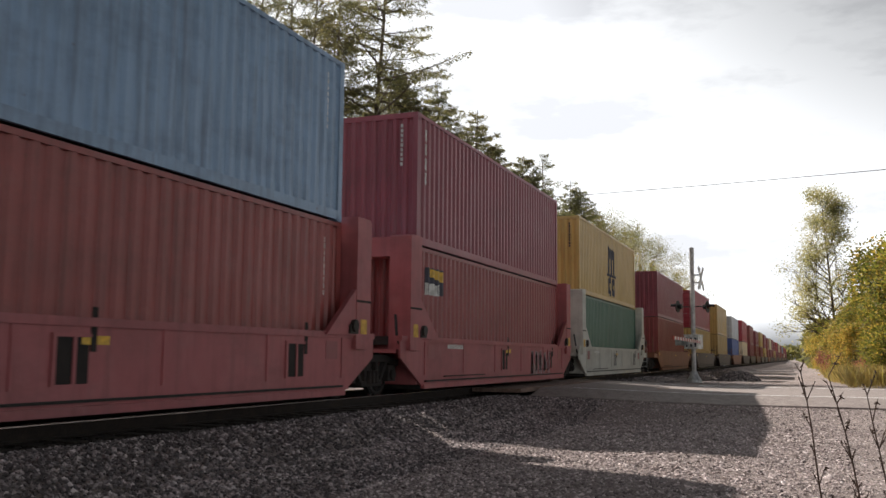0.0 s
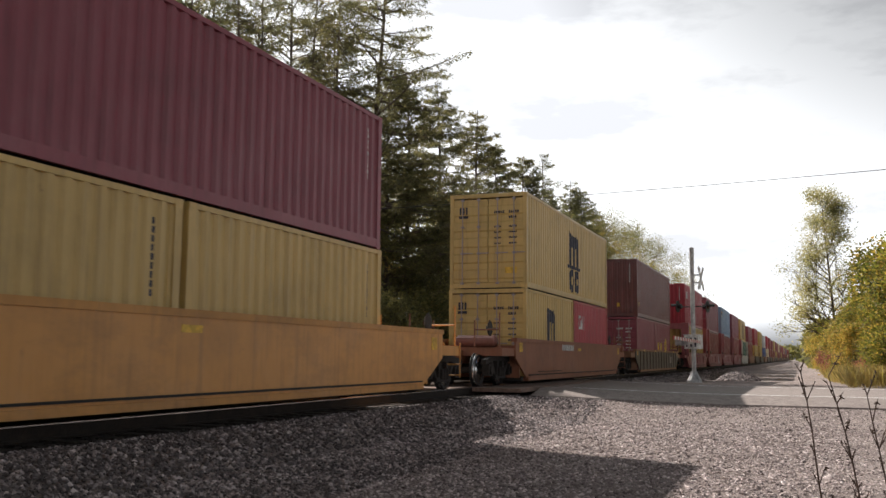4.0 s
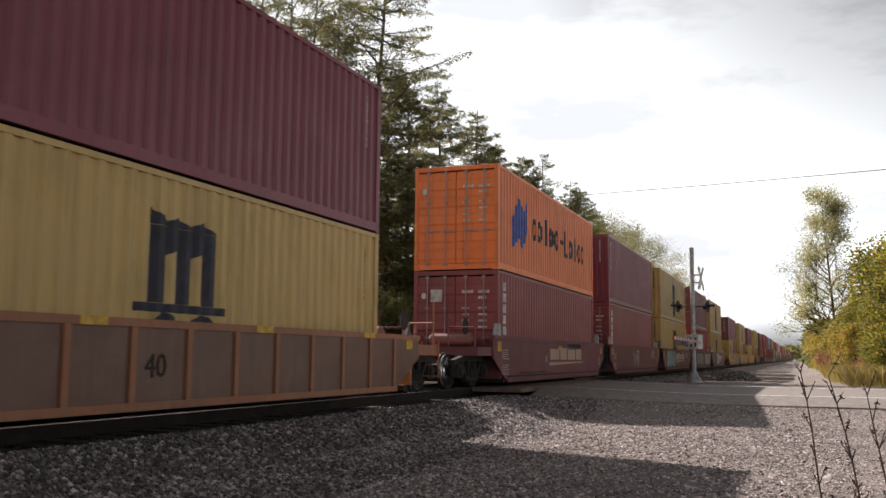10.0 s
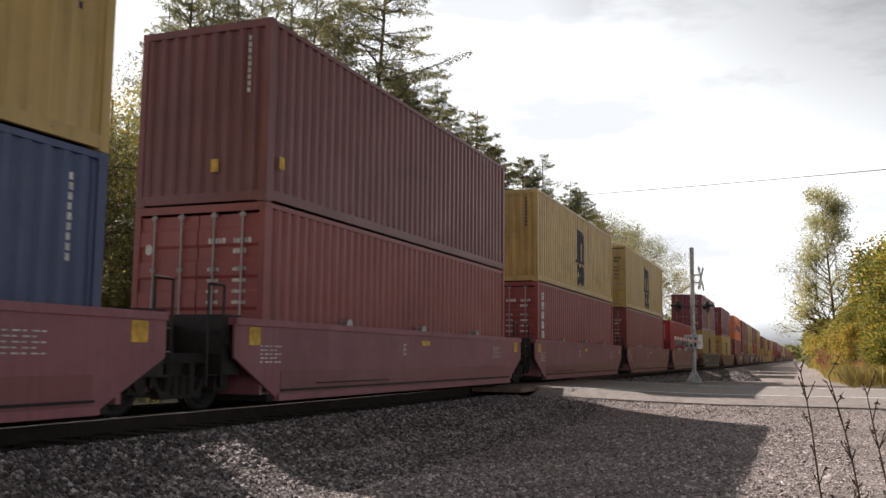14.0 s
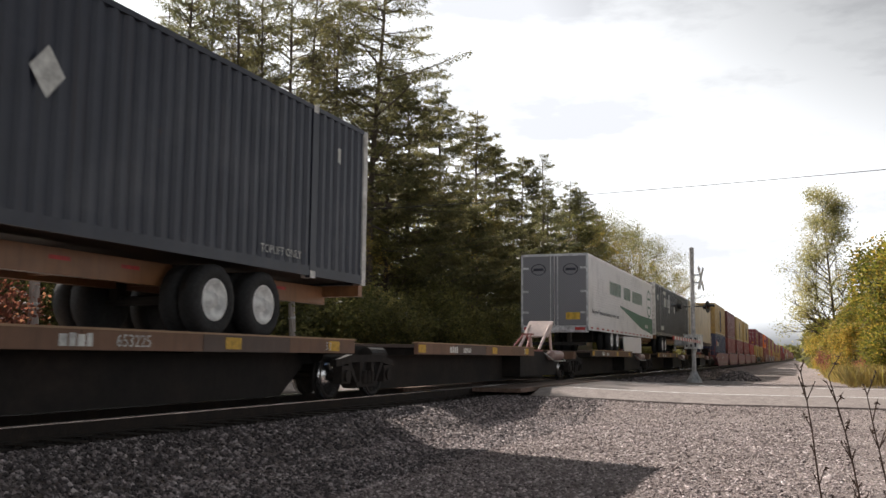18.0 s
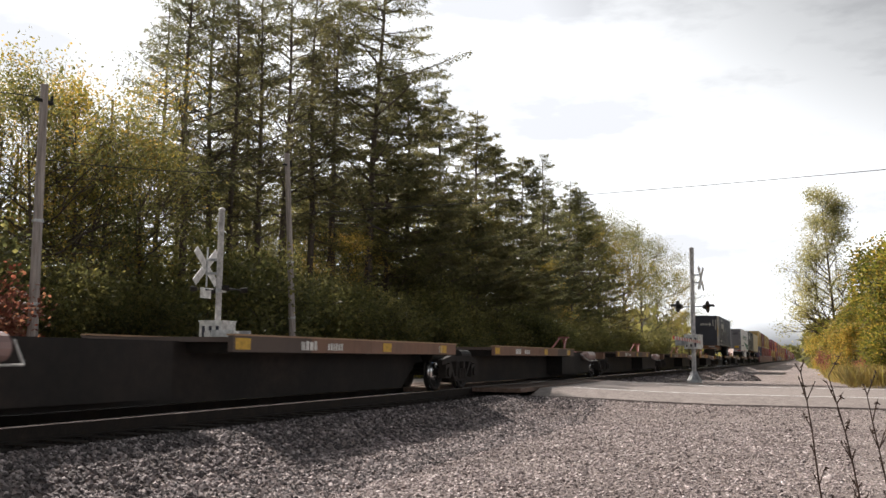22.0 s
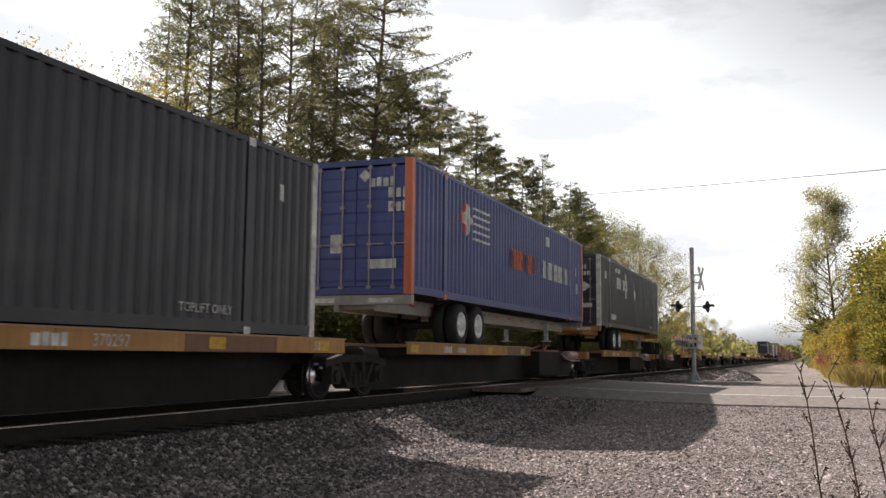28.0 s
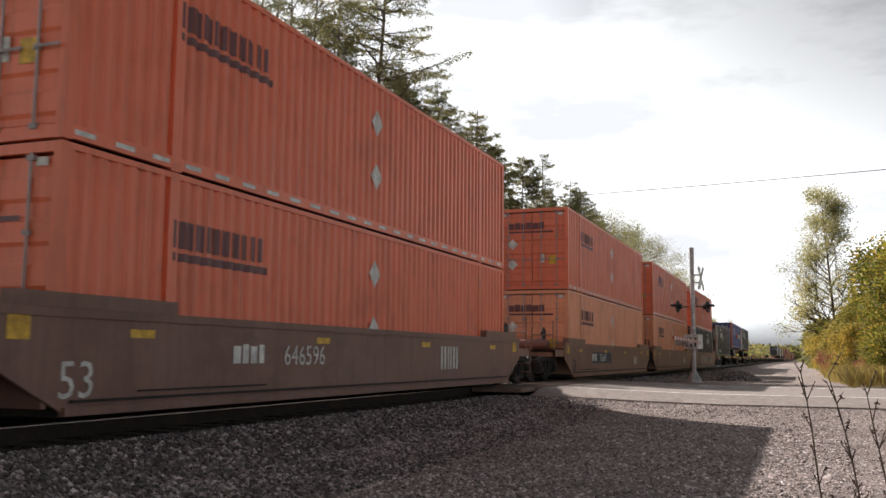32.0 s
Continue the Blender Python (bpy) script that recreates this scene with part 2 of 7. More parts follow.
# ---- mesh helpers ----
class Shape:
    """Gathers boxes, prisms and tubes into one mesh."""

    def __init__(self):
        self.v, self.f = [], []

    def add(self, verts, faces):
        o = len(self.v)
        self.v += [tuple(p) for p in verts]
        self.f += [tuple(o + i for i in q) for q in faces]
        return self

    def box(self, x0, y0, z0, x1, y1, z1):
        return self.add([(x0, y0, z0), (x1, y0, z0), (x1, y1, z0), (x0, y1, z0), (x0, y0, z1), (x1, y0, z1), (x1, y1, z1), (x0, y1, z1)],
                        [(0, 3, 2, 1), (4, 5, 6, 7), (0, 1, 5, 4), (1, 2, 6, 5), (2, 3, 7, 6), (3, 0, 4, 7)])

    def slab(self, cx, cy, cz, sx, sy, sz):
        return self.box(cx - sx / 2, cy - sy / 2, cz - sz / 2, cx + sx / 2, cy + sy / 2, cz + sz / 2)

    def prism(self, poly, x0, x1):
        """poly of (y, z), counter-clockwise seen from +x, drawn out from x0 to x1."""
        n = len(poly)
        vs = [(x0, y, z) for y, z in poly] + [(x1, y, z) for y, z in poly]
        fs = [tuple(range(n - 1, -1, -1)), tuple(range(n, 2 * n))]
        fs += [(i, (i + 1) % n, n + (i + 1) % n, n + i) for i in range(n)]
        return self.add(vs, fs)

    def prism_y(self, poly, y0, y1):
        """poly of (x, z), drawn out along y."""
        n = len(poly)
        vs = [(x, y0, z) for x, z in poly] + [(x, y1, z) for x, z in poly]
        fs = [tuple(range(n)), tuple(range(2 * n - 1, n - 1, -1))]
        fs += [(i, n + i, n + (i + 1) % n, (i + 1) % n) for i in range(n)]
        return self.add(vs, fs)

    def tube(self, a, b, r, n=8, r2=None, cap=True):
        a, b = Vector(a), Vector(b)
        r2 = r if r2 is None else r2
        d = (b - a).normalized()
        u = d.orthogonal().normalized()
        w = d.cross(u)
        vs = []
        for p, rr in ((a, r), (b, r2)):
            for i in range(n):
                t = 2 * math.pi * i / n
                vs.append(p + (u * math.cos(t) + w * math.sin(t)) * rr)
        fs = [(i, (i + 1) % n, n + (i + 1) % n, n + i) for i in range(n)]
        if cap:
            fs += [tuple(range(n - 1, -1, -1)), tuple(range(n, 2 * n))]
        return self.add(vs, fs)

    def path(self, pts, r, n=6):
        for a, b in zip(pts, pts[1:]):
            self.tube(a, b, r, n)
        return self

    def lathe(self, prof, n=20, axis="x"):
        """prof of (along, radius), turned round the axis."""
        m = len(prof)
        vs = []
        for i in range(n):
            t = 2 * math.pi * i / n
            for a, r in prof:
                c, s = r * math.cos(t), r * math.sin(t)
                vs.append((a, c, s) if axis == "x" else (c, s, a))
        fs = [(i * m + j, i * m + j + 1, ((i + 1) % n) * m + j + 1, ((i + 1) % n) * m + j) for i in range(n) for j in range(m - 1)]
        fs += [tuple(i * m for i in range(n)), tuple(i * m + m - 1 for i in range(n - 1, -1, -1))]
        return self.add(vs, fs)


def mesh_of(name, shape, mat, smooth=False, mend=True):
    me = bpy.data.meshes.new(name)
    me.from_pydata(shape.v, [], shape.f)
    if mend:
        bm = bmesh.new()
        bm.from_mesh(me)
        bmesh.ops.recalc_face_normals(bm, faces=bm.faces)
        bm.to_mesh(me)
        bm.free()
    for q in (mat if isinstance(mat, (list, tuple)) else [mat]):
        me.materials.append(q)
    if smooth:
        me.polygons.foreach_set("use_smooth", [True] * len(me.polygons))
    return me


MESHES = {}


def cached(key, make):
    if key not in MESHES:
        MESHES[key] = make()
    return MESHES[key]


def hung(name, me, parent, at=(0, 0, 0), rz=0.0, label=""):
    """A mesh as a part of a thing, or of a part."""
    ob = new(name, me)
    ob.parent = parent
    ob.matrix_basis = pose(*at, 0, 0, rz)
    if label:
        ob["label"] = label
    return ob


def group_thing(name, label, category, group=""):
    ob = new(name)
    ob.empty_display_size = 0.3
    return tagged(ob, label, category, group)


# ---- ground ----
ROAD_Y0, ROAD_Y1 = 23.4, 33.4


def smooth(a, b, t):
    t = min(1.0, max(0.0, (t - a) / (b - a)))
    return t * t * (3 - 2 * t)


def road_z(x):
    a = abs(x)
    return -0.03 - 0.10 * smooth(1.9, 7.0, a) - 0.25 * smooth(9, 40, a)


def ground_z(x, y):
    """The packed lot lies flat and low beside the bank of the track, and climbs to the road in a short ramp."""
    a = abs(x)
    bed = -0.21 - 0.47 * smooth(1.75, 3.6, a)
    lot = -0.67 + 0.08 * smooth(3.6, 7.5, a) if y < 28 else -0.67 + 0.42 * smooth(72, 34, y)
    z = max(bed, lot) if a > 2.2 else bed
    z += 0.018 * noise.noise((x * 0.9, y * 0.9, 0.0)) * smooth(2.2, 3.5, a) + 0.03 * noise.noise((x * 0.25, y * 0.25, 4.0)) * smooth(2.5, 5, a)
    if a > 1.5:
        meet = smooth(20.3, ROAD_Y0 + 0.1, y) if y < 28 else smooth(36.5, ROAD_Y1, y)
        z += (road_z(x) - 0.21 - z) * meet * smooth(1.5, 2.3, a)
    on_road = smooth(ROAD_Y0, ROAD_Y0 + 0.4, y) * (1 - smooth(ROAD_Y1 - 0.3, ROAD_Y1 + 0.5, y))
    if on_road > 0:
        z = z * (1 - on_road) + (min(z, road_z(x) - 0.24) if a < 2 else road_z(x) - 0.24) * on_road
    if x < -1.6:
        z += 0.5 * smooth(-8, -22, x)
    return z


def spaced(near, step, far, grow):
    """Steps that are even to near and then grow to far."""
    out, s = [0.0], step
    while out[-1] < near:
        out.append(out[-1] + step)
    while out[-1] < far:
        s *= grow
        out.append(out[-1] + s)
    return out


xs = sorted({round(-v, 3) for v in spaced(6, 0.3, 2500, 1.35)} | {round(v, 3) for v in spaced(14, 0.25, 2500, 1.35)})
ys = sorted({round(-v, 3) for v in spaced(1, 0.5, 2500, 1.4)} | {round(v, 3) for v in spaced(48, 0.3, 3500, 1.22)})
g_v = [(x, y, ground_z(x, y)) for y in ys for x in xs]
nx = len(xs)
g_f = [(j * nx + i, j * nx + i + 1, (j + 1) * nx + i + 1, (j + 1) * nx + i) for j in range(len(ys) - 1) for i in range(nx - 1)]


def make_ground_mat():
    """Grey-tan gravel near the track, grass and soil farther out."""
    m, nd, lk, b = mat_base("gravel_ground", 0.95)
    tc = nd.new("ShaderNodeTexCoord")
    v = tc.outputs["Object"]
    big, mid, fine = noise_of(nd, lk, v, 0.35, 5), noise_of(nd, lk, v, 5.0, 6), noise_of(nd, lk, v, 60.0, 6, 0.7)
    vor = nd.new("ShaderNodeTexVoronoi")
    vor.inputs["Scale"].default_value = 85.0
    lk.new(v, vor.inputs["Vector"])
    c = ramp_of(nd, lk, big, [(0.3, (0.24, 0.20, 0.19)), (0.5, (0.30, 0.255, 0.242)), (0.7, (0.36, 0.31, 0.295))])
    c = mix_of(nd, lk, 1.0, c, ramp_of(nd, lk, mid, [(0.3, (0.78, 0.78, 0.78)), (0.7, (1.15, 1.13, 1.1))]), "MULTIPLY")
    c = mix_of(nd, lk, 1.0, c, ramp_of(nd, lk, vor.outputs["Color"], [(0.1, (0.7, 0.7, 0.72)), (0.6, (1.05, 1.04, 1.02)), (0.95, (1.75, 1.7, 1.65))]), "MULTIPLY")
    c = mix_of(nd, lk, 1.0, c, ramp_of(nd, lk, fine, [(0.3, (0.7, 0.7, 0.7)), (0.7, (1.25, 1.25, 1.25))]), "MULTIPLY")
    sep = nd.new("ShaderNodeSeparateXYZ")
    lk.new(v, sep.inputs[0])

    def band(sock, lo, hi):
        mr = nd.new("ShaderNodeMapRange")
        mr.inputs["From Min"].default_value, mr.inputs["From Max"].default_value = lo, hi
        lk.new(sock, mr.inputs["Value"])
        return mr.outputs[0]

    soil = ramp_of(nd, lk, mid, [(0.3, (0.025, 0.026, 0.013)), (0.5, (0.05, 0.047, 0.024)), (0.7, (0.09, 0.075, 0.04))])
    c = mix_of(nd, lk, band(sep.outputs["X"], -2.8, -4.2), c, soil)
    c = mix_of(nd, lk, band(sep.outputs["X"], 10.5, 13.5), c, soil)
    # oil-stained bed along the rails, colour also lowered for the shade below the cars
    oily_shade = mix_of(nd, lk, 1.0, ramp_of(nd, lk, mid, [(0.3, (0.022, 0.017, 0.014)), (0.7, (0.05, 0.040, 0.034))]), ramp_of(nd, lk, fine, [(0.3, (0.6, 0.6, 0.6)), (0.7, (1.3, 1.3, 1.3))]), "MULTIPLY")
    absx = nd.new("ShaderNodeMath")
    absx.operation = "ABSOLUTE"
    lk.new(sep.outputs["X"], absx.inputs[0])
    c = mix_of(nd, lk, band(absx.outputs[0], 1.75, 1.5), c, oily_shade)
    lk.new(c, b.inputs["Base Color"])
    bump_of(nd, lk, b, fine, 1.0, 0.05)
    return m


gs = Shape()
gs.v, gs.f = g_v, g_f
ground_mat = make_ground_mat()
ground = new("ground", mesh_of("ground", gs, ground_mat, True, False))
tagged(ground, "grey-tan gravel lot running into grass and woods", "ground", kind="structure")

# ---- stones: track ballast and loose gravel ----
stone_mat = stony("ballast_stone", [(0.05, 0.043, 0.044), (0.16, 0.14, 0.14), (0.36, 0.315, 0.31), (0.64, 0.58, 0.57)])
lot_stone = stony("lot_gravel", [(0.14, 0.115, 0.112), (0.36, 0.305, 0.295), (0.60, 0.52, 0.505), (0.84, 0.765, 0.745)])
# oil-stained stone, its greys lowered again to carry the deep shade there
oily_shade_stone = stony("oily_shade_stone", [(0.010, 0.008, 0.007), (0.024, 0.018, 0.015), (0.042, 0.033, 0.028), (0.07, 0.055, 0.048)])
rng = np.random.default_rng(5)


def stones(name, label, count, place, size, flat=0.7, mat=None):
    """Loose broken stones, six-cornered and uneven, each turned its own way."""
    base = np.array([(1, 0, 0), (0, 1, 0), (-1, 0, 0), (0, -1, 0), (0, 0, 1), (0, 0, -1)], float)
    tri = np.array([(0, 1, 4), (1, 2, 4), (2, 3, 4), (3, 0, 4), (1, 0, 5), (2, 1, 5), (3, 2, 5), (0, 3, 5)])
    x, y = place(count)
    keep = [i for i in range(len(x)) if not ROAD_Y0 + 0.15 < y[i] < ROAD_Y1 + 0.2]
    x, y = x[keep], y[keep]
    n = len(x)
    z = np.array([ground_z(float(p), float(q)) for p, q in zip(x, y)])
    r = rng.uniform(size[0], size[1], n) * rng.uniform(0.7, 1.15, n)
    v = base[None] * rng.uniform(0.6, 1.25, (n, 6, 1))
    a, bb = rng.uniform(0, 6.28, n), rng.uniform(-0.7, 0.7, n)
    ca, sa, cb, sb = np.cos(a)[:, None], np.sin(a)[:, None], np.cos(bb)[:, None], np.sin(bb)[:, None]
    vx, vy, vz = v[..., 0], v[..., 1], v[..., 2] * flat
    vx, vz = vx * cb - vz * sb, vx * sb + vz * cb
    vx, vy = vx * ca - vy * sa, vx * sa + vy * ca
    pts = np.stack([vx, vy, vz], -1) * r[:, None, None] + np.stack([x, y, z + r * 0.25], -1)[:, None]
    faces = (tri[None] + 6 * np.arange(n)[:, None, None]).reshape(-1, 3)
    me = bpy.data.meshes.new(name)
    me.from_pydata(pts.reshape(-1, 3).tolist(), [], faces.tolist())
    me.materials.append(mat or stone_mat)
    return tagged(new(name, me), label, "gravel", kind="stuff")


def near_bed(n):
    y = 5.2 + 30 * rng.random(n) ** 1.7
    return 1.5 + 2.7 * rng.random(n) ** 1.25, y


def between_rails(n):
    return rng.uniform(-1.5, 1.62, n), 4.5 + 30 * rng.random(n) ** 1.5


def far_bed(n):
    return rng.uniform(0.9, 3.4, n), 33.8 + 60 * rng.random(n) ** 1.6


def lot_spread(n):
    y = 6.5 + 17.2 * rng.random(n) ** 1.5
    return 3.2 + 7.4 * rng.random(n), y


def shoulder(n):
    return 2.9 + 6.5 * rng.random(n) ** 1.9, 6.0 + 17.5 * rng.random(n) ** 1.5


stones("track_ballast", "grey crushed-stone ballast beside the rails", 34000, near_bed, (0.022, 0.045))
stones("oily_ballast", "oil-stained ballast, darkened for shade, between and beside the rails", 12000, between_rails, (0.02, 0.04), 0.6, oily_shade_stone)
stones("far_ballast", "grey crushed-stone ballast beyond the crossing", 5000, far_bed, (0.03, 0.06))
stones("loose_gravel", "loose grey gravel scattered over the packed lot", 30000, lot_spread, (0.009, 0.027), 0.55, lot_stone)
stones("shoulder_gravel", "coarse grey stones spilling from the ballast over the lot", 24000, shoulder, (0.014, 0.037), 0.6, lot_stone)


def heap(name, x, y, w, l, h, n):
    """A low heap of spilled ballast."""
    def put(k):
        r, a = np.sqrt(rng.random(k)), rng.uniform(0, 6.28, k)
        return x + r * np.cos(a) * w, y + r * np.sin(a) * l
    s = stones(name, "pale heap of spilled ballast stone beside the track", n, put, (0.05, 0.09))
    me = s.data
    for v in me.vertices:
        q = 1 - ((v.co.x - x) / w) ** 2 - ((v.co.y - y) / l) ** 2
        v.co.z += h * max(0.0, q)
    return s


heap("ballast_heap", 5.0, 62.0, 1.3, 5.0, 0.55, 2600)

# ---- road over the track ----
road = group_thing("road", "sunlit grey asphalt road with white edge line", "road")
road["kind"] = "structure"
rx = [-60, -40, -25, -15, -10, -7, -5, -4, -3, -2.2] + [2.2, 3, 4, 5, 6, 7, 8, 10, 12, 15, 20, 30, 45, 70, 110]
for lo, hi in ((0, 10), (10, 25)):
    sh = Shape()
    seg = rx[lo:hi]
    for a, b2 in zip(seg, seg[1:]):
        ja, jb = 0.25 * noise.noise((a * 0.8, 3, 0)), 0.25 * noise.noise((b2 * 0.8, 3, 0))
        edge = [(a, ROAD_Y0 + ja, road_z(a) - 0.17), (b2, ROAD_Y0 + jb, road_z(b2) - 0.17)]  # the worn shoulder slopes away
        top = [(a, ROAD_Y0 + 0.95 + ja / 2, road_z(a)), (b2, ROAD_Y0 + 0.95 + jb / 2, road_z(b2)), (b2, ROAD_Y1, road_z(b2)), (a, ROAD_Y1, road_z(a))]
        low = [(p[0], p[1] + (-0.1 if i < 2 else 0.2), p[2] - 0.3) for i, p in enumerate(edge + top[2:])]
        sh.add(top + low + edge, [(0, 1, 2, 3), (8, 9, 1, 0), (4, 5, 9, 8), (6, 7, 3, 2), (5, 6, 2, 1, 9), (7, 4, 8, 0, 3)])
    hung("carriageway", mesh_of("carriageway", sh, asphalt), road)


def strip(y0, y1, lo, hi, lift=0.012):
    sh = Shape()
    seg = [v for v in rx if lo <= v <= hi]
    for a, b2 in zip(seg, seg[1:]):
        if a < 0 < b2:
            continue
        sh.add([(a, y0, road_z(a) + lift), (b2, y0, road_z(b2) + lift), (b2, y1, road_z(b2) + lift), (a, y1, road_z(a) + lift)], [(0, 1, 2, 3)])
    return sh


linepaint = grainy("road_line", [(0.66, 0.66, 0.64), (0.76, 0.76, 0.74), (0.82, 0.82, 0.8)], 14, 0.8)
hung("edge_line", mesh_of("edge_line", strip(24.75, 24.93, 3, 110), linepaint), road, label="white painted edge line")
hung("edge_line", mesh_of("edge_line", strip(31.6, 31.75, 3, 110), linepaint), road, label="white painted edge line")
plank_mat = grainy("crossing_timber", [(0.13, 0.085, 0.062), (0.18, 0.12, 0.092), (0.24, 0.17, 0.135)], 16, 0.9, 0, 0.5, 0.01, (1, 0.1, 1))
for cx, w in ((0.0, 1.26), (1.48, 1.3), (-1.48, 1.3)):
    for k in range(6):
        y0 = (21.6 if cx == 0 else 22.7) + k * (1.98 if cx == 0 else 1.8)
        pl = cached(("plank", w), lambda: mesh_of("crossing_panel", Shape().box(-w / 2, 0, -0.10, w / 2, 1.95 if w < 1.28 else 1.77, 0.0), plank_mat))
        hung("crossing_panel", pl, road, (cx, y0, -0.012), label="worn timber crossing panel")

# ---- track ----
track = group_thing("track", "single railway track with bright worn rail heads", "railway track")
track["kind"] = "structure"
for sx in (-1, 1):
    web = Shape().box(-0.07, -60, -0.185, 0.07, 900, -0.165).box(-0.012, -60, -0.165, 0.012, 900, -0.04).box(-0.036, -60, -0.04, 0.036, 900, -0.02)
    r = hung("rail", mesh_of("rail", web, railrust), track, (sx * 0.7535, 0, 0))
    hung("rail_head", mesh_of("rail_head", Shape().prism_y([(-0.0375, -0.026), (0.0375, -0.026), (0.0375, -0.012), (0.033, -0.005), (0.024, -0.001), (0.0, 0.0), (-0.024, -0.001), (-0.033, -0.005), (-0.0375, -0.012)], -60, 900), railhead), r, label="polished running surface")
tie_me = mesh_of("tie", Shape().prism_y([(-1.3, -0.36), (1.3, -0.36), (1.3, -0.205), (1.28, -0.187), (-1.28, -0.187), (-1.3, -0.205)], -0.115, 0.115), tiewood)
for k in range(150):
    y = 3.0 + k * 0.53
    if 21.5 < y < ROAD_Y1:
        continue
    hung("tie", tie_me, track, (rng.uniform(-0.03, 0.03), y, 0))
rest = Shape()
for k in range(800):
    y = 3.0 + (150 + k) * 0.53
    rest.box(-1.3, y - 0.115, -0.36, 1.3, y + 0.115, -0.187)
hung("far_ties", mesh_of("far_ties", rest, tiewood, False, False), track)["kind"] = "stuff"

# ---- trees ----
def leaf_sheet(centres, dirs, length, width, rg, droop=0.0):
    """Small four-cornered leaves at the centres, pointing about dirs."""
    n = len(centres)
    d = dirs + rg.normal(0, 0.45, (n, 3))
    d[:, 2] -= droop
    d /= np.linalg.norm(d, axis=1)[:, None] + 1e-9
    side = np.cross(d, rg.normal(0, 1, (n, 3)))
    side /= np.linalg.norm(side, axis=1)[:, None] + 1e-9
    ln = length * rg.uniform(0.6, 1.3, n)[:, None]
    wd = width * rg.uniform(0.6, 1.3, n)[:, None]
    v = np.stack([centres, centres + d * ln * 0.5 + side * wd * 0.5, centres + d * ln, centres + d * ln * 0.5 - side * wd * 0.5], 1)
    return v.reshape(-1, 3)


def sheet_mesh(name, verts, mat):
    me = bpy.data.meshes.new(name)
    n = len(verts) // 4
    me.vertices.add(len(verts))
    me.vertices.foreach_set("co", np.asarray(verts, np.float32).ravel())
    me.loops.add(4 * n)
    me.loops.foreach_set("vertex_index", np.arange(4 * n, dtype=np.int32))
    me.polygons.add(n)
    me.polygons.foreach_set("loop_start", np.arange(0, 4 * n, 4, dtype=np.int32))
    me.polygons.foreach_set("loop_total", np.full(n, 4, dtype=np.int32))
    me.update(calc_edges=True)
    me.materials.append(mat)
    return me


def conifer(h, bare_part, spread, seed, label, tufts=7, mat=None, rise=0.0):
    """A tall open conifer: whorls of limbs that carry side twigs with short needle sprays, and bare snags below."""
    rg = np.random.default_rng(seed)
    tree = group_thing("conifer_tree", label, "tree", "trees of the wood")
    wood = Shape()
    lean = rg.normal(0, 0.012, 2)
    at = lambda z: Vector((lean[0] * z + 0.12 * math.sin(z * 0.35 + seed), lean[1] * z, z))
    zs = [h * k / 9 for k in range(10)]
    for a, b in zip(zs, zs[1:]):
        wood.tube(at(a), at(b), 0.0092 * (h - a) + 0.03, 8, 0.0092 * (h - b) + 0.03, False)
    cs, ds = [], []

    def twig(p, tip, r):
        """Three-sided, so that thousands stay cheap."""
        wood.tube(p, tip, r, 3, r * 0.35, False)

    z = h * bare_part
    while z < h * 0.985:
        q = (z / h - bare_part) / (1 - bare_part)
        reach = spread * (1 - q) ** 0.75 * (0.55 + 0.45 * min(1, q * 5)) + 0.35
        thin = 0.55 if rg.random() < 0.3 else 1.0
        for _ in range(rg.integers(2, 5)):
            a = rg.uniform(0, 6.283)
            ln = reach * rg.uniform(0.45, 1.2)
            up = rg.uniform(-0.1, 0.25) + 0.22 * q + rise * rg.uniform(0.4, 1.3)
            p = at(z)
            out = Vector((math.cos(a), math.sin(a), up))
            mid = p + out * ln * 0.5 + Vector((0, 0, -0.04 * ln))
            tip = p + out * ln
            wood.tube(p, mid, 0.012 + 0.012 * ln, 4, 0.008 + 0.006 * ln, False)
            wood.tube(mid, tip, 0.008 + 0.006 * ln, 4, 0.005, False)
            m = max(3, int(ln * 4.6))
            for k in range(m):
                f = (k + rg.uniform(0.1, 0.9)) / m
                if f < 0.2 and q < 0.85:
                    continue
                c = p.lerp(mid, f * 2) if f < 0.5 else mid.lerp(tip, f * 2 - 1)
                tl = (0.30 + 0.55 * math.sin(math.pi * min(1.0, f * 0.9 + 0.15))) * min(1.0, 0.4 + ln * 0.25)
                for sgn in (-1, 1):
                    b2 = a + sgn * rg.uniform(0.5, 1.2)
                    d = Vector((math.cos(b2), math.sin(b2), rg.uniform(-0.25, 0.2) + 0.5 * rise))
                    e = c + d * tl * rg.uniform(0.6, 1.2)
                    twig(c, e, 0.006)
                    for _ in range(max(2, int(tufts * thin))):
                        w = c.lerp(e, rg.uniform(0.15, 1.05))
                        o = rg.normal(0, 0.055, 3)
                        cs.append((w.x + o[0], w.y + o[1], w.z + o[2]))
                        ds.append((d.x * 0.8, d.y * 0.8, -0.1))
        z += rg.uniform(0.28, 0.62) * (1.2 - 0.55 * q)
    for k in range(int(h * bare_part * 2.2)):
        zz, a, ln = rg.uniform(0.8, max(1.0, h * bare_part)), rg.uniform(0, 6.283), rg.uniform(0.4, 1.9)
        p = at(zz)
        wood.tube(p, p + Vector((math.cos(a) * ln, math.sin(a) * ln, rg.uniform(-0.3, 0.25))), 0.016, 4, 0.004, False)
    hung("trunk", mesh_of("trunk", wood, bark, True, False), tree)
    hung("crown", sheet_mesh("crown", leaf_sheet(np.array(cs), np.array(ds), 0.23, 0.055, rg, 0.15), mat or needle), tree)
    return tree


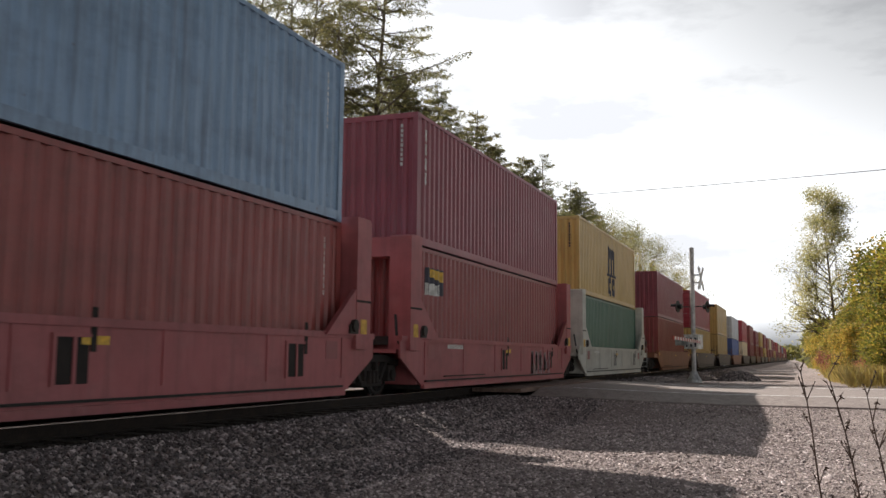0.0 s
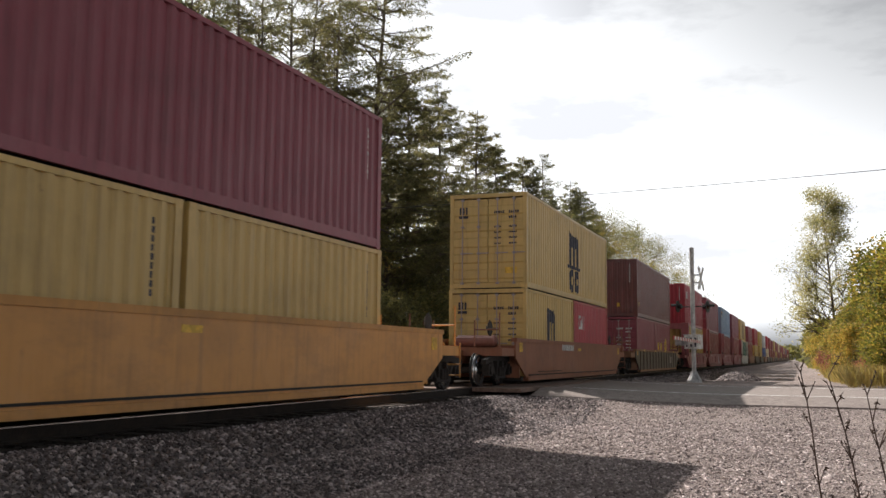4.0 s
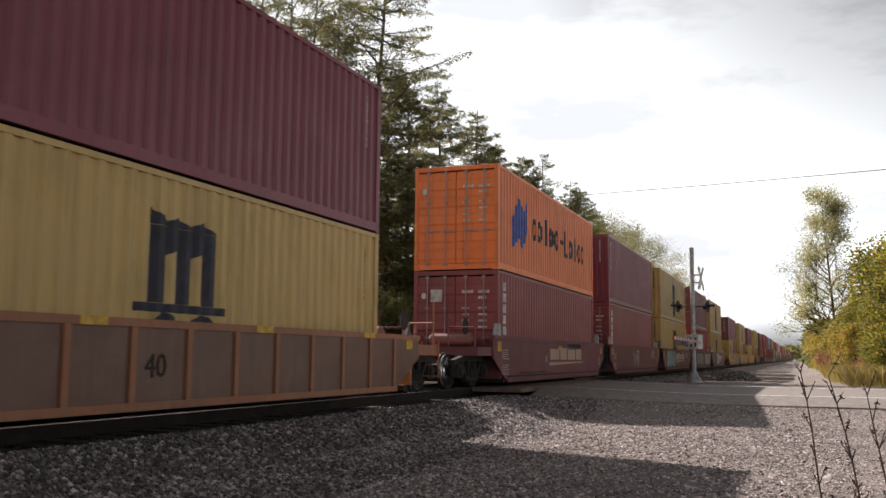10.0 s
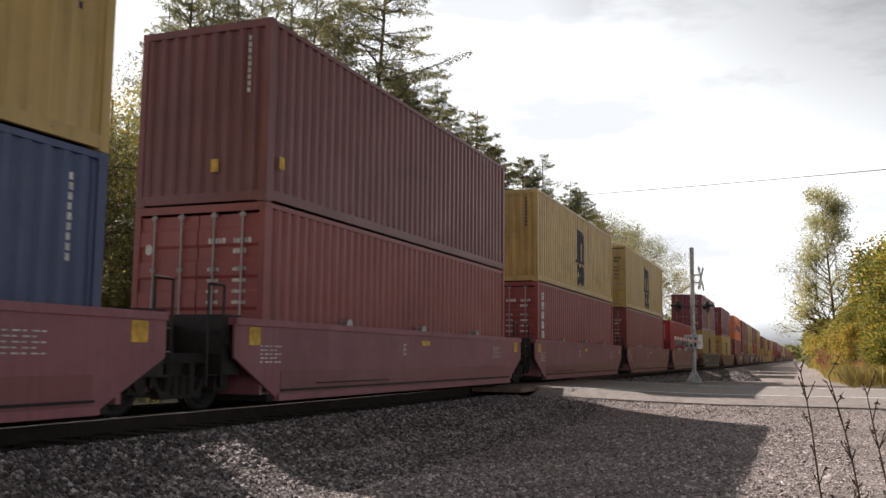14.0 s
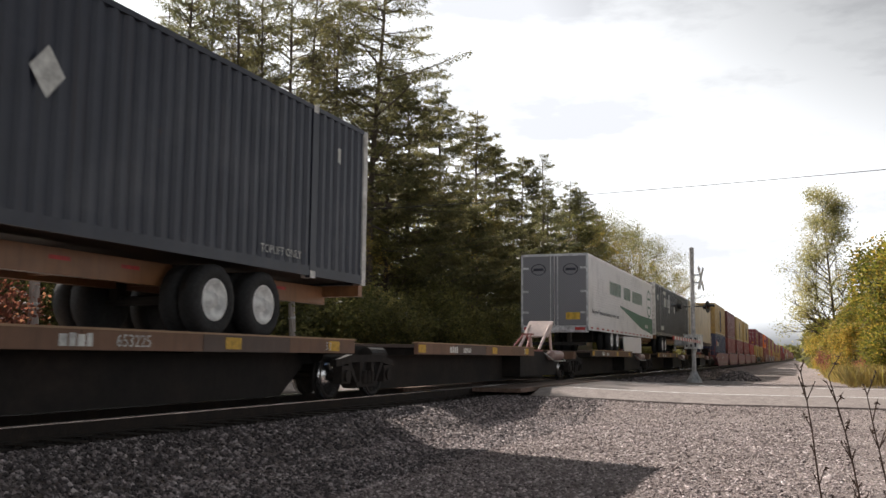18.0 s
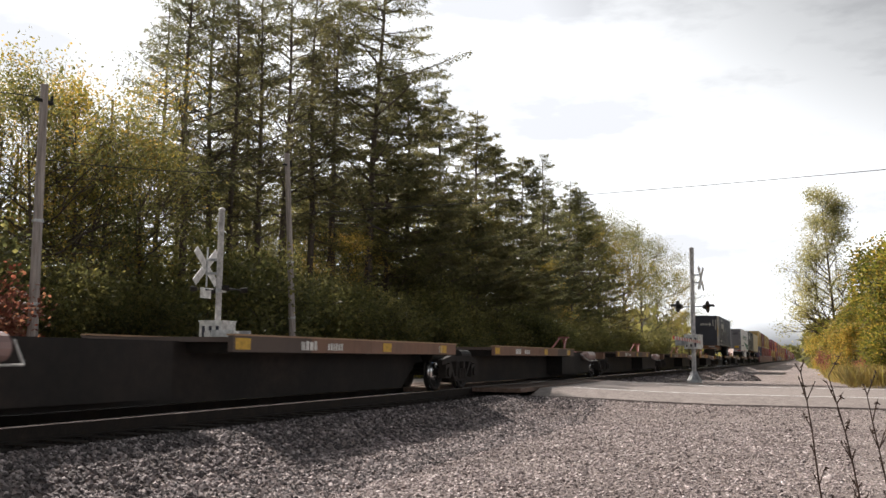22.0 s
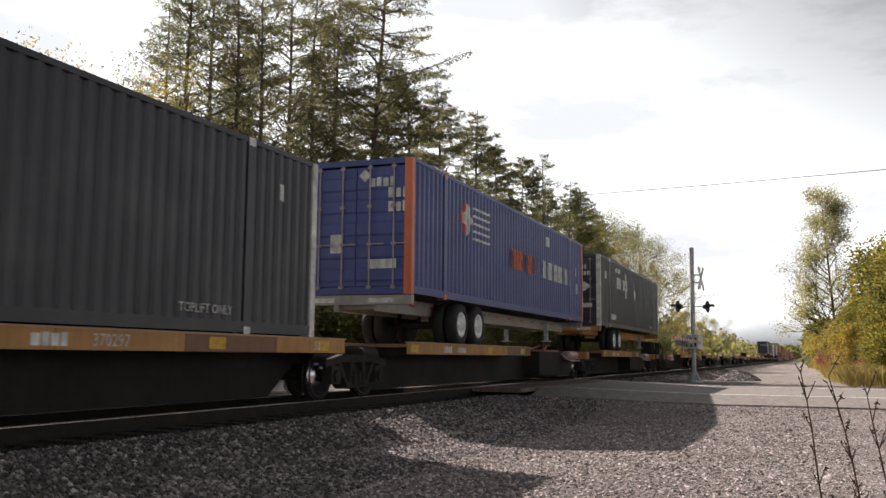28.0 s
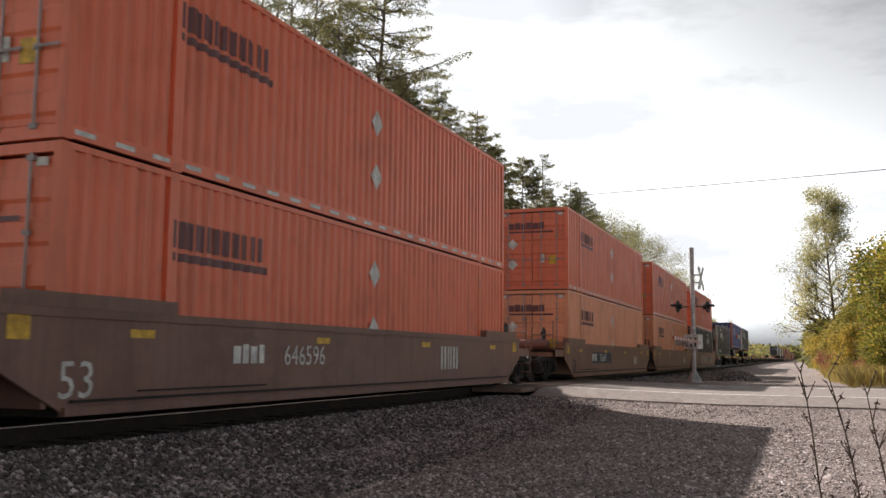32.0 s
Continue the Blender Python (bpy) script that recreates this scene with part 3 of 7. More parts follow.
def broadleaf(h, crown, seed, mat, label, trunk_to=0.35, leaf=0.16, per=26, narrow=1.0, name="broadleaf_tree", stems=1, gap=0.0, limbs=1.0):
    """A leafy tree: forked limbs, twigs and clustered leaves with gaps between."""
    rg = np.random.default_rng(seed)
    tree = group_thing(name, label, "tree" if h > 5 else "shrub", "trees of the wood" if h > 5 else "shrubs by the track")
    wood = Shape()
    cs, ds = [], []

    def limb(p, d, ln, r, depth):
        q = p + d * ln
        mid = p.lerp(q, 0.5) + Vector(rg.normal(0, 0.05 * ln, 3))
        wood.tube(p, mid, r, 5, r * 0.8, False)
        wood.tube(mid, q, r * 0.8, 5, r * 0.6, False)
        if depth == 0:
            n = int(per * rg.uniform(0.5, 1.3))
            for t in rg.normal(0, 1, (n, 3)):
                c = q + Vector(t) * (0.055 * crown + 0.12)
                cs.append(tuple(c))
                ds.append((d.x, d.y, d.z * 0.3))
            return
        for _ in range(rg.integers(2, 5)):
            nd_ = (d + Vector(rg.normal(0, 0.5, 3))).normalized()
            nd_ = Vector((nd_.x, nd_.y, nd_.z * 0.8 + 0.22 * narrow)).normalized()
            limb(q if rg.random() < 0.6 else p.lerp(q, rg.uniform(0.5, 0.9)), nd_, ln * rg.uniform(0.58, 0.85), r * 0.6, depth - 1)

    for s in range(stems):
        foot = Vector((rg.normal(0, 0.25 * (stems > 1)), rg.normal(0, 0.25 * (stems > 1)), -0.1))
        top = foot + Vector((rg.normal(0, 0.03 * h), rg.normal(0, 0.03 * h), h * (0.82 if h > 5 else 0.6)))
        wood.tube(foot, top, 0.0085 * h + 0.02, 8, 0.015, False)
        n = int((9 + h * 0.75) * limbs) if stems == 1 else 5
        for k in range(n):
            f = trunk_to + (1 - trunk_to) * (k + rg.random()) / n
            if rg.random() < gap:
                continue
            a = rg.uniform(0, 6.283)
            prof = math.sin(math.pi * min(1, (f - trunk_to) / (1 - trunk_to) * 0.86 + 0.14)) ** 0.6
            if limbs > 1:
                prof = 1.05 - 0.75 * (f - trunk_to) / (1 - trunk_to)
            d = Vector((math.cos(a), math.sin(a), 0.35 + 0.5 * narrow * f)).normalized()
            limb(foot.lerp(top, f), d, crown * 0.42 * prof * rg.uniform(0.7, 1.15), 0.0045 * h * (1.1 - f) + 0.01, 2 if h > 4 else 1)
    hung("trunk", mesh_of("trunk", wood, bark, True, False), tree)
    hung("crown", sheet_mesh("crown", leaf_sheet(np.array(cs), np.array(ds), leaf, leaf * 0.6, rg, 0.1), mat), tree)
    return tree


def plant(proto, x, y, rz=0.0, scale=1.0, first=False):
    m = pose(x, y, ground_z(x, y) - 0.05, 0, 0, rz)
    ob = proto if first else copy_thing(proto, m)
    ob.matrix_basis = m @ Matrix.Diagonal((scale, scale, scale, 1))
    return ob


LC = "tall open dark-green conifer with bare lower trunk"
LD = "dense dark-green conifer with limbs to the ground"
LB = "broadleaf tree turning yellow-green in autumn"
LG = "tall green broadleaf tree at the wood's edge"
con = [conifer(25, 0.32, 4.5, 11, LC, 9), conifer(22, 0.32, 4.7, 12, LC, 8, rise=0.35), conifer(27, 0.26, 7.6, 13, LC, 13), conifer(18, 0.05, 4.8, 14, LD, 25), conifer(21, 0.08, 5.8, 15, LD, 24)]
bro = [broadleaf(15, 7.5, 21, leaf_g, LG, 0.2, 0.145, 85), broadleaf(17, 7.0, 22, leaf_y, LB, 0.25, 0.13, 100, gap=0.12), broadleaf(20, 8.5, 23, leaf_g, LG, 0.2, 0.15, 120), broadleaf(13, 6.5, 24, leaf_y, LB, 0.2, 0.13, 100, gap=0.12)]
shr = [broadleaf(4.2, 4.2, 31, leaf_g, "dense green shrub at the wood's edge", 0.08, 0.16, 95, 0.6, "shrub", 5), broadleaf(3.2, 3.6, 32, leaf_r, "small red-leaved autumn shrub", 0.08, 0.15, 60, 0.6, "shrub", 5),
       broadleaf(5.0, 4.8, 33, leaf_y, "tall yellow-green autumn shrub", 0.08, 0.2, 56, 0.6, "shrub", 5), broadleaf(3.6, 3.8, 34, leaf_g, "dense green shrub at the wood's edge", 0.08, 0.16, 95, 0.6, "shrub", 4)]
used = set()


def put(kind, i, x, y, rz, s=1.0):
    proto = kind[i]
    plant(proto, x, y, rz, s, id(proto) not in used)
    used.add(id(proto))


# conifers: (variant, x, y, turn, scale)
front_conifers = [(1, -17, 34, 10, 0.88), (1, -18, 37.5, 80, 0.9), (0, -17, 38, 200, 0.80), (1, -17, 40.5, 140, 0.94), (0, -17, 45.6, 20, 0.92), (1, -17.5, 43.5, 260, 0.98), (0, -17.6, 49.0, 300, 0.95),
                  (2, -17, 52.6, 70, 1.08), (0, -18.2, 51.0, 130, 0.9), (4, -17.2, 56, 200, 1.0), (4, -16.5, 59, 0, 1.02)]
mid_conifers = [(4, -17, 66, 33, 1.06), (4, -16.5, 73, 250, 1.06), (3, -17, 80, 160, 1.16), (3, -16.5, 86, 90, 1.16), (0, -17, 96, 222, 0.92), (3, -17.5, 101, 310, 1.12), (4, -17.5, 110, 130, 1.08),
                (0, -24, 41, 280, 0.8), (0, -25, 50, 12, 0.85), (1, -24, 35, 100, 0.62), (0, -26, 60, 200, 0.8)]
back_conifers = [(1, -22, 47, 60, 0.9), (3, -17.5, 129, 190, 1.22), (4, -18, 120, 60, 1.12), (3, -15.5, 62, 45, 0.7), (3, -15.5, 69, 145, 0.75), (3, -15.6, 76, 245, 0.7), (3, -15.6, 88, 300, 0.75),
                 (3, -21, 33, 20, 0.62), (3, -22, 27, 120, 0.6), (1, -20, 29.5, 200, 0.5), (3, -20, 22, 10, 0.55)]
for i, x, y, rz, s in front_conifers + mid_conifers + back_conifers:
    put(con, i, x, y, rz, s)
near_broadleaves = [(1, -20, 23.5, 0, 0.64), (0, -17.5, 26.5, 60, 0.84), (1, -21, 27.5, 120, 0.74), (2, -24, 25, 200, 0.66), (1, -24, 19.5, 300, 0.6), (1, -23, 31, 70, 0.84), (3, -18.5, 29.5, 15, 1.04), (2, -21, 37, 70, 0.6),
                    (2, -20, 41, 270, 0.55), (2, -20, 52, 170, 0.6), (2, -21, 60, 10, 0.65), (1, -27, 21.5, 20, 0.66), (0, -16.5, 31, 150, 0.72)]
edge_broadleaves = [(3, -16, 48, 210, 0.68), (0, -16, 55, 20, 0.7), (1, -20, 70, 45, 1.0), (0, -16, 80, 95, 0.7), (3, -16.5, 92, 180, 0.95), (0, -17, 107, 250, 1.3), (2, -17.5, 115, 30, 1.1),
                    (1, -16.5, 124, 100, 1.22), (2, -16.5, 143, 200, 1.2), (2, -16.5, 160, 0, 1.2), (1, -16, 175, 60, 1.25), (2, -17, 197, 120, 1.08)]
far_broadleaves = [(3, -16.5, 215, 200, 1.0), (0, -18, 245, 20, 0.95), (3, -18, 280, 80, 1.0), (0, -18, 330, 20, 1.1), (2, -19, 30, 140, 0.5), (2, -21, 44, 240, 0.55), (0, -22, 56, 340, 1.0),
                   (2, -22, 64, 100, 0.85), (2, -21, 78, 220, 0.85), (2, -22, 92, 300, 0.85)]
for i, x, y, rz, s in near_broadleaves + edge_broadleaves + far_broadleaves:
    put(bro, i, x, y, rz, s)
k = 0
for y in np.arange(19, 150, 2.6):
    x = -13.6 - 1.6 * rng.random() - (0.0 if y > 24 else 0.8)
    put(shr, (0, 3, 0, 0, 3)[k % 5], x, float(y) + rng.uniform(-0.6, 0.6), float(rng.uniform(0, 360)), float(rng.uniform(0.75, 1.25)))
    k += 1
for x, y, s in ((-11.4, 17.6, 0.9), (-12.6, 17.9, 1.0), (-12.0, 16.0, 0.95), (-14.0, 18.8, 1.1)):
    put(shr, 1, x, y, float(rng.uniform(0, 360)), s)

# woodland behind: trunks and foliage too dense to count
rg = np.random.default_rng(77)
n = 170000
cy = 10 + 150 * rg.random(n) ** 1.25
cx = -19 - 26 * rg.random(n)
cz = np.minimum(np.abs(rg.normal(0, 0.5, n)), 1.25) * (9.0 + 3.0 * np.sin(cy * 0.31) * np.cos(cx * 0.4))
wood_leaves = leaf_sheet(np.stack([cx, cy, cz], 1), rg.normal(0, 1, (n, 3)), 0.29, 0.18, rg)
ob = new("far_wood", sheet_mesh("far_wood", wood_leaves, leaf_g))
tagged(ob, "deep shaded green woodland behind the front trees", "woodland", kind="stuff")
pole_s = Shape()
for _ in range(130):
    x, y, hh = float(rg.uniform(-40, -19)), float(rg.uniform(12, 110)), float(rg.uniform(8, 12.5))
    pole_s.tube((x, y, 0), (x + rg.normal(0, 0.2), y, hh), 0.14, 6, 0.05, False)
tagged(new("far_trunks", mesh_of("far_trunks", pole_s, bark, True, False)), "grey trunks standing in the shaded wood", "woodland", kind="stuff")
n = 16000
cy = 160 + 900 * rg.random(n) ** 2
side = rg.random(n) < 0.62
cx = np.where(side, -17 - 14 * rg.random(n), 9.8 + 16 * rg.random(n))
top = np.where(side, 11.0, 8.0) * (0.75 + 0.25 * np.sin(cy * 0.13 + cx * 0.2))
cz = top * rg.random(n) ** 0.8 - 0.3
ob = new("distant_treeline", sheet_mesh("distant_treeline", leaf_sheet(np.stack([cx, cy, cz], 1), rg.normal(0, 1, (n, 3)), 1.9, 1.3, rg), leaf_g))
tagged(ob, "distant hazy green tree line along the track", "woodland", kind="stuff")

n = 5000
ob = new("closing_treeline", sheet_mesh("closing_treeline", leaf_sheet(np.stack([rg.uniform(-120, 160, n), 1080 + 60 * rg.random(n), 15 * rg.random(n) ** 0.8], 1), rg.normal(0, 1, (n, 3)), 4.5, 3.5, rg), leaf_g))
tagged(ob, "hazy far woods where the track vanishes", "woodland", kind="stuff")

# right of the road: poplar, autumn thicket, dry grass
pop = broadleaf(19.3, 5.6, 47, leaf_p, "pale thinning poplar above the thicket", 0.14, 0.16, 74, 1.6, "poplar_tree", 1, 0.0, 1.7)
pop.matrix_basis = pose(12.0, 92, -0.5)
thick = [broadleaf(7.0, 3.6, 51, leaf_l, "dense green thicket tree beside the track", 0.06, 0.17, 105, 0.8, "thicket_tree", 3), broadleaf(6.5, 3.4, 52, leaf_y, "yellow-green autumn thicket tree", 0.06, 0.17, 105, 0.8, "thicket_tree", 3),
         broadleaf(4.6, 2.9, 53, leaf_r, "russet autumn thicket shrub", 0.06, 0.15, 100, 0.7, "thicket_shrub", 4)]
near_thicket = [(0, 15.4, 57, 0, 1.05), (0, 13.9, 62, 60, 0.85), (1, 16.6, 61, 200, 1.25), (2, 12.9, 60, 10, 0.5), (1, 12.8, 68, 100, 0.7), (0, 14.6, 74, 240, 1.15), (1, 13.0, 80, 30, 0.95),
                (0, 16.5, 70, 10, 1.45), (2, 12.2, 82, 200, 0.65), (1, 14.6, 92, 20, 1.2), (0, 12.7, 101, 110, 0.95), (2, 11.8, 98, 50, 0.7)]
far_thicket = [(1, 12.6, 118, 70, 0.95), (0, 12.7, 135, 0, 1.1), (1, 12.9, 155, 50, 1.1), (0, 18.2, 61, 90, 1.4), (1, 18.0, 54, 0, 1.15), (0, 14.0, 57, 300, 0.7), (0, 13.4, 87, 150, 0.9),
               (2, 15.2, 65, 30, 1.0), (1, 17.2, 66, 130, 1.45), (0, 17.4, 75, 20, 1.7), (1, 15.8, 80, 220, 1.5)]
for i, x, y, rz, s in near_thicket + far_thicket:
    put(thick, i, x, y, rz, s)
n = 9000
gx, gy = 10.4 + 9 * rg.random(n) ** 1.3, 37 + 60 * rg.random(n) ** 1.4
gz = np.array([ground_z(float(a), float(b)) for a, b in zip(gx, gy)])
blades = leaf_sheet(np.stack([gx, gy, gz], 1), np.tile([0, 0, 1.6], (n, 1)), 0.85, 0.05, rg)
tagged(new("dry_grass", sheet_mesh("dry_grass", blades, drygrass)), "tall straw-coloured grass below the thicket", "grass", kind="stuff")


n = 14000
gx, gy = -7.5 - 7 * rg.random(n), 8 + 60 * rg.random(n) ** 1.3
keep = (gy < ROAD_Y0 - 0.5) | (gy > ROAD_Y1 + 0.5)
gx, gy = gx[keep], gy[keep]
n = len(gx)
gz = np.array([ground_z(float(a), float(b)) for a, b in zip(gx, gy)])
tagged(new("wild_grass", sheet_mesh("wild_grass", leaf_sheet(np.stack([gx, gy, gz], 1), np.tile([0, 0, 1.6], (n, 1)), 0.65, 0.05, rg), leaf_l)), "rough green grass between the track and the wood", "grass", kind="stuff")


def weed(x, y, h, lean, seed):
    """A dead weed: one wiry stem, short steep twigs and shrivelled tips on its upper part."""
    rg2 = np.random.default_rng(seed)
    w = group_thing("dead_weed", "dry brown weed stalk standing close by", "weed", "weeds in the foreground")
    s, tips = Shape(), Shape()
    pts = [Vector((lean * h * k / 16 + 0.006 * math.sin(k * 0.9 + seed) * (k / 16), 0.02 * h * k / 16, h * k / 16)) for k in range(17)]
    for i, (a, b) in enumerate(zip(pts, pts[1:])):
        s.tube(a, b, 0.0064 * (1 - i / 22), 6, 0.0064 * (1 - (i + 1) / 22), False)
    for i in range(9, 17):
        for _ in range(rg2.integers(1, 4)):
            sgn, ln = rg2.choice((-1, 1)), rg2.uniform(0.03, 0.10)
            q = pts[i] + Vector((sgn * ln * rg2.uniform(0.15, 0.45), rg2.normal(0, 0.02), ln * 0.8))
            s.tube(pts[i], q, 0.0021, 5, 0.0012, False)
            for _ in range(3):
                c = pts[i].lerp(q, rg2.uniform(0.45, 1))
                tips.tube(c, c + Vector(rg2.normal(0, 0.006, 3)), 0.0034, 5, 0.0012, False)
    hung("stem", mesh_of("stem", s, weedstalk, True, False), w)["kind"] = "stuff"
    hung("seed_head", mesh_of("seed_head", tips, weedstalk, True, False), w)["kind"] = "stuff"
    w.matrix_basis = pose(x, y, -0.66)
    return w


for x, y, h, ln, sd in ((8.962, 3.2, 1.41, -0.137, 1), (9.13, 3.2, 1.40, -0.195, 2), (9.14, 3.25, 1.34, -0.125, 3), (9.22, 3.4, 1.33, -0.13, 5), (9.24, 2.9, 1.22, -0.15, 6), (9.04, 3.6, 1.0, -0.10, 7)):
    weed(x, y, h, ln, sd)


# ---- crossing signals, poles, wires ----
lens = grainy("red_lens", [(0.10, 0.008, 0.008), (0.13, 0.01, 0.01), (0.15, 0.012, 0.012)], 9, 0.2, 0, 0.1)
blackpaint = grainy("black_paint", [(0.015, 0.015, 0.016), (0.02, 0.02, 0.021), (0.028, 0.028, 0.028)], 9, 0.5, 0, 0.1)


def signal(x, y, h, face, label, buck, lamp_z, arm_side, swing=0.0, wide=0.062, small=False, tilt=0.72):
    """A crossing signal: mast, crossed boards, two hooded lamps, box and foundation. face: degrees that its front turns."""
    s = group_thing("crossing_signal", label, "signal", "crossing signals")
    hung("foundation", mesh_of("foundation", Shape().lathe([(-0.3, 0.36), (0.1, 0.34), (0.32, 0.2), (0.5, 0.12)], 12, "z"), galv), s, label="flared steel foundation")
    hung("mast", mesh_of("mast", Shape().tube((0, 0, 0.3), (0, 0, h), wide, 14).tube((0, 0, h), (0, 0, h + 0.05), wide + 0.02, 14, 0.03), silver, False), s)
    b = hung("crossbuck", mesh_of("crossbuck_bracket", Shape().box(-0.03, 0.0, buck - 0.2, 0.03, 0.4, buck - 0.14).box(-0.03, 0.0, buck + 0.14, 0.03, 0.4, buck + 0.2).box(-0.02, 0.36, buck - 0.5, 0.02, 0.39, buck + 0.5), galv), s)
    for a in (45, -45):
        bd = hung("board", cached("buckboard", lambda: mesh_of("board", Shape().box(-0.10, 0, -0.61, 0.10, 0.012, 0.61), white)), b, (0, 0.12 + (0.014 if a > 0 else 0), buck), label="white crossed board")
        bd.matrix_basis = pose(0, 0.392 + (0.014 if a > 0 else 0), buck, 0, a * tilt, 0)
    arm = hung("lamp_arm", mesh_of("lamp_arm", Shape().tube((0, -0.42, lamp_z), (0, 0.42, lamp_z), 0.02, 10).tube((-0.4, 0.42, lamp_z), (0.4, 0.42, lamp_z), 0.02, 10).tube((-0.4, -0.42, lamp_z), (0.4, -0.42, lamp_z), 0.02, 10), blackpaint), s)
    for sx, fy in ((-1, 1), (1, 1), (-1, -1), (1, -1)):
        if not small and sx * fy > 0:
            continue
        if small:
            l = hung("lamp", cached("smalllamp", lambda: mesh_of("lamp", Shape().tube((0, -0.08, 0), (0, 0.0, 0), 0.05, 12, 0.07).tube((0, 0.0, 0), (0, 0.09, 0), 0.07, 12), dustysteel)), s, (sx * 0.4, fy * 0.45, lamp_z), (0 if fy > 0 else 180) + swing, label="grey hooded lamp seen from its back")
            continue
        l = hung("lamp", cached("lamphead", lambda: mesh_of("lamp", Shape().tube((0, -0.10, 0), (0, 0.10, 0), 0.11, 14).tube((0, 0.08, 0), (0, 0.10, 0), 0.27, 20), blackpaint)), s, (sx * 0.4, fy * 0.45, lamp_z), (0 if fy > 0 else 180) + swing, label="black lamp with round backing")
        hung("lens", cached("lamplens", lambda: mesh_of("lens", Shape().tube((0, 0.10, 0), (0, 0.115, 0), 0.1, 16), lens)), l)
        hd = Shape()
        for k in range(7):
            a0, a1 = math.pi * k / 7, math.pi * (k + 1) / 7
            hd.add([(0.12 * math.cos(a0), 0.1, 0.12 * math.sin(a0)), (0.12 * math.cos(a1), 0.1, 0.12 * math.sin(a1)), (0.12 * math.cos(a1), 0.38, 0.12 * math.sin(a1)), (0.12 * math.cos(a0), 0.38, 0.12 * math.sin(a0))], [(0, 1, 2, 3)])
        hung("hood", cached("lamphood", lambda: mesh_of("hood", hd, blackpaint, False, False)), l)
    if small:
        hung("track_sign", mesh_of("track_sign", Shape().box(-0.22, 0.385, buck - 0.78, 0.22, 0.40, buck - 0.52), white), s, label="small white plate below the crossbuck")
        hung("bell", mesh_of("bell", Shape().lathe([(-0.05, 0.02), (-0.04, 0.13), (0.04, 0.13), (0.06, 0.05)], 16, "z"), galv), s, (-0.2, -0.2, lamp_z - 0.05))
    gz = 1.62 if small else 1.5
    gm = hung("gate_box", mesh_of("gate_box", Shape().box(-0.3, -0.32, gz + 0.0, 0.3, 0.32, gz + 0.6).box(-0.32, -0.34, gz + 0.6, 0.32, 0.34, gz + 0.64).tube((-0.42, 0, gz + 0.3), (0.42, 0, gz + 0.3), 0.1, 12), white), s, label="pale steel gate mechanism box")
    for sx in (-1, 1):
        hung("counterweight", mesh_of("counterweight", Shape().box(sx * 0.38 - 0.03, -0.7, gz + 0.15, sx * 0.38 + 0.03, -0.1, gz + 0.4), galv), gm)
    for k in range(3):
        hung("vent_slot", cached(("slot", gz), lambda: mesh_of("vent_slot", Shape().box(0.3, -0.04, gz + 0.1, 0.306, 0.04, gz + 0.5), inkblue)), gm, (0, (k - 1) * 0.2, 0))
        hung("vent_slot", MESHES[("slot", gz)], gm, (0, (k - 1) * 0.2, 0), 180)
    s.matrix_basis = pose(x, y, ground_z(x, y), 0, 0, face)
    return s


SIG1 = (4.25, 43.0, 6.05, -105, 4.65, 3.4)
SIG2 = (-4.6, 19.25, 5.03, 90, 3.60, 3.03)
sg = signal(SIG1[0], SIG1[1], SIG1[2], SIG1[3], "grey crossing signal mast with crossbuck and dark hooded lamps", SIG1[4], SIG1[5], 1, 0.0, 0.10)
signal(SIG2[0], SIG2[1], SIG2[2], SIG2[3], "grey crossing signal mast with white crossbuck beyond the track", SIG2[4], SIG2[5], -1, 38.0, 0.075, True, 1.06)
# lowered gate arm of the nearer signal lies along the road
gate = group_thing("gate_arm", "lowered gate arm with red and white stripes", "gate")
for k in range(24):
    hung("stripe", mesh_of("stripe", Shape().box(-0.015, k * 0.4, -0.06, 0.015, k * 0.4 + 0.4, 0.06), redmark if k % 2 else white), gate)
gate.matrix_basis = pose(SIG1[0] + 0.35, SIG1[1] - 0.3, 1.5, 0, 0, 180)


def utility_pole(x, y, h, lean, tilt=0.0):
    p = group_thing("utility_pole", "weathered grey wooden utility pole", "pole", "poles by the wood")
    hung("post", mesh_of("post", Shape().tube((0, 0, -0.3), (lean, 0, h), 0.15, 12, 0.1), polewood), p)
    hung("bracket", mesh_of("bracket", Shape().box(lean - 0.05, -0.3, h - 0.5, lean + 0.05, 0.3, h - 0.42).tube((lean, 0.28, h - 0.42), (lean, 0.28, h - 0.25), 0.04, 8), steel), p)
    for z in (2.6, 4.8):
        hung("band", cached("band", lambda: mesh_of("band", Shape().tube((0, 0, -0.04), (0, 0, 0.04), 0.15, 12), galv)), p, (lean * z / h, 0, z))
    p.matrix_basis = pose(x, y, ground_z(x, y), tilt)
    return p


utility_pole(-10.0, 18.8, 8.5, 0.0, 0.8)
utility_pole(-10.0, 32.3, 9.1, 0.0, 6.5)


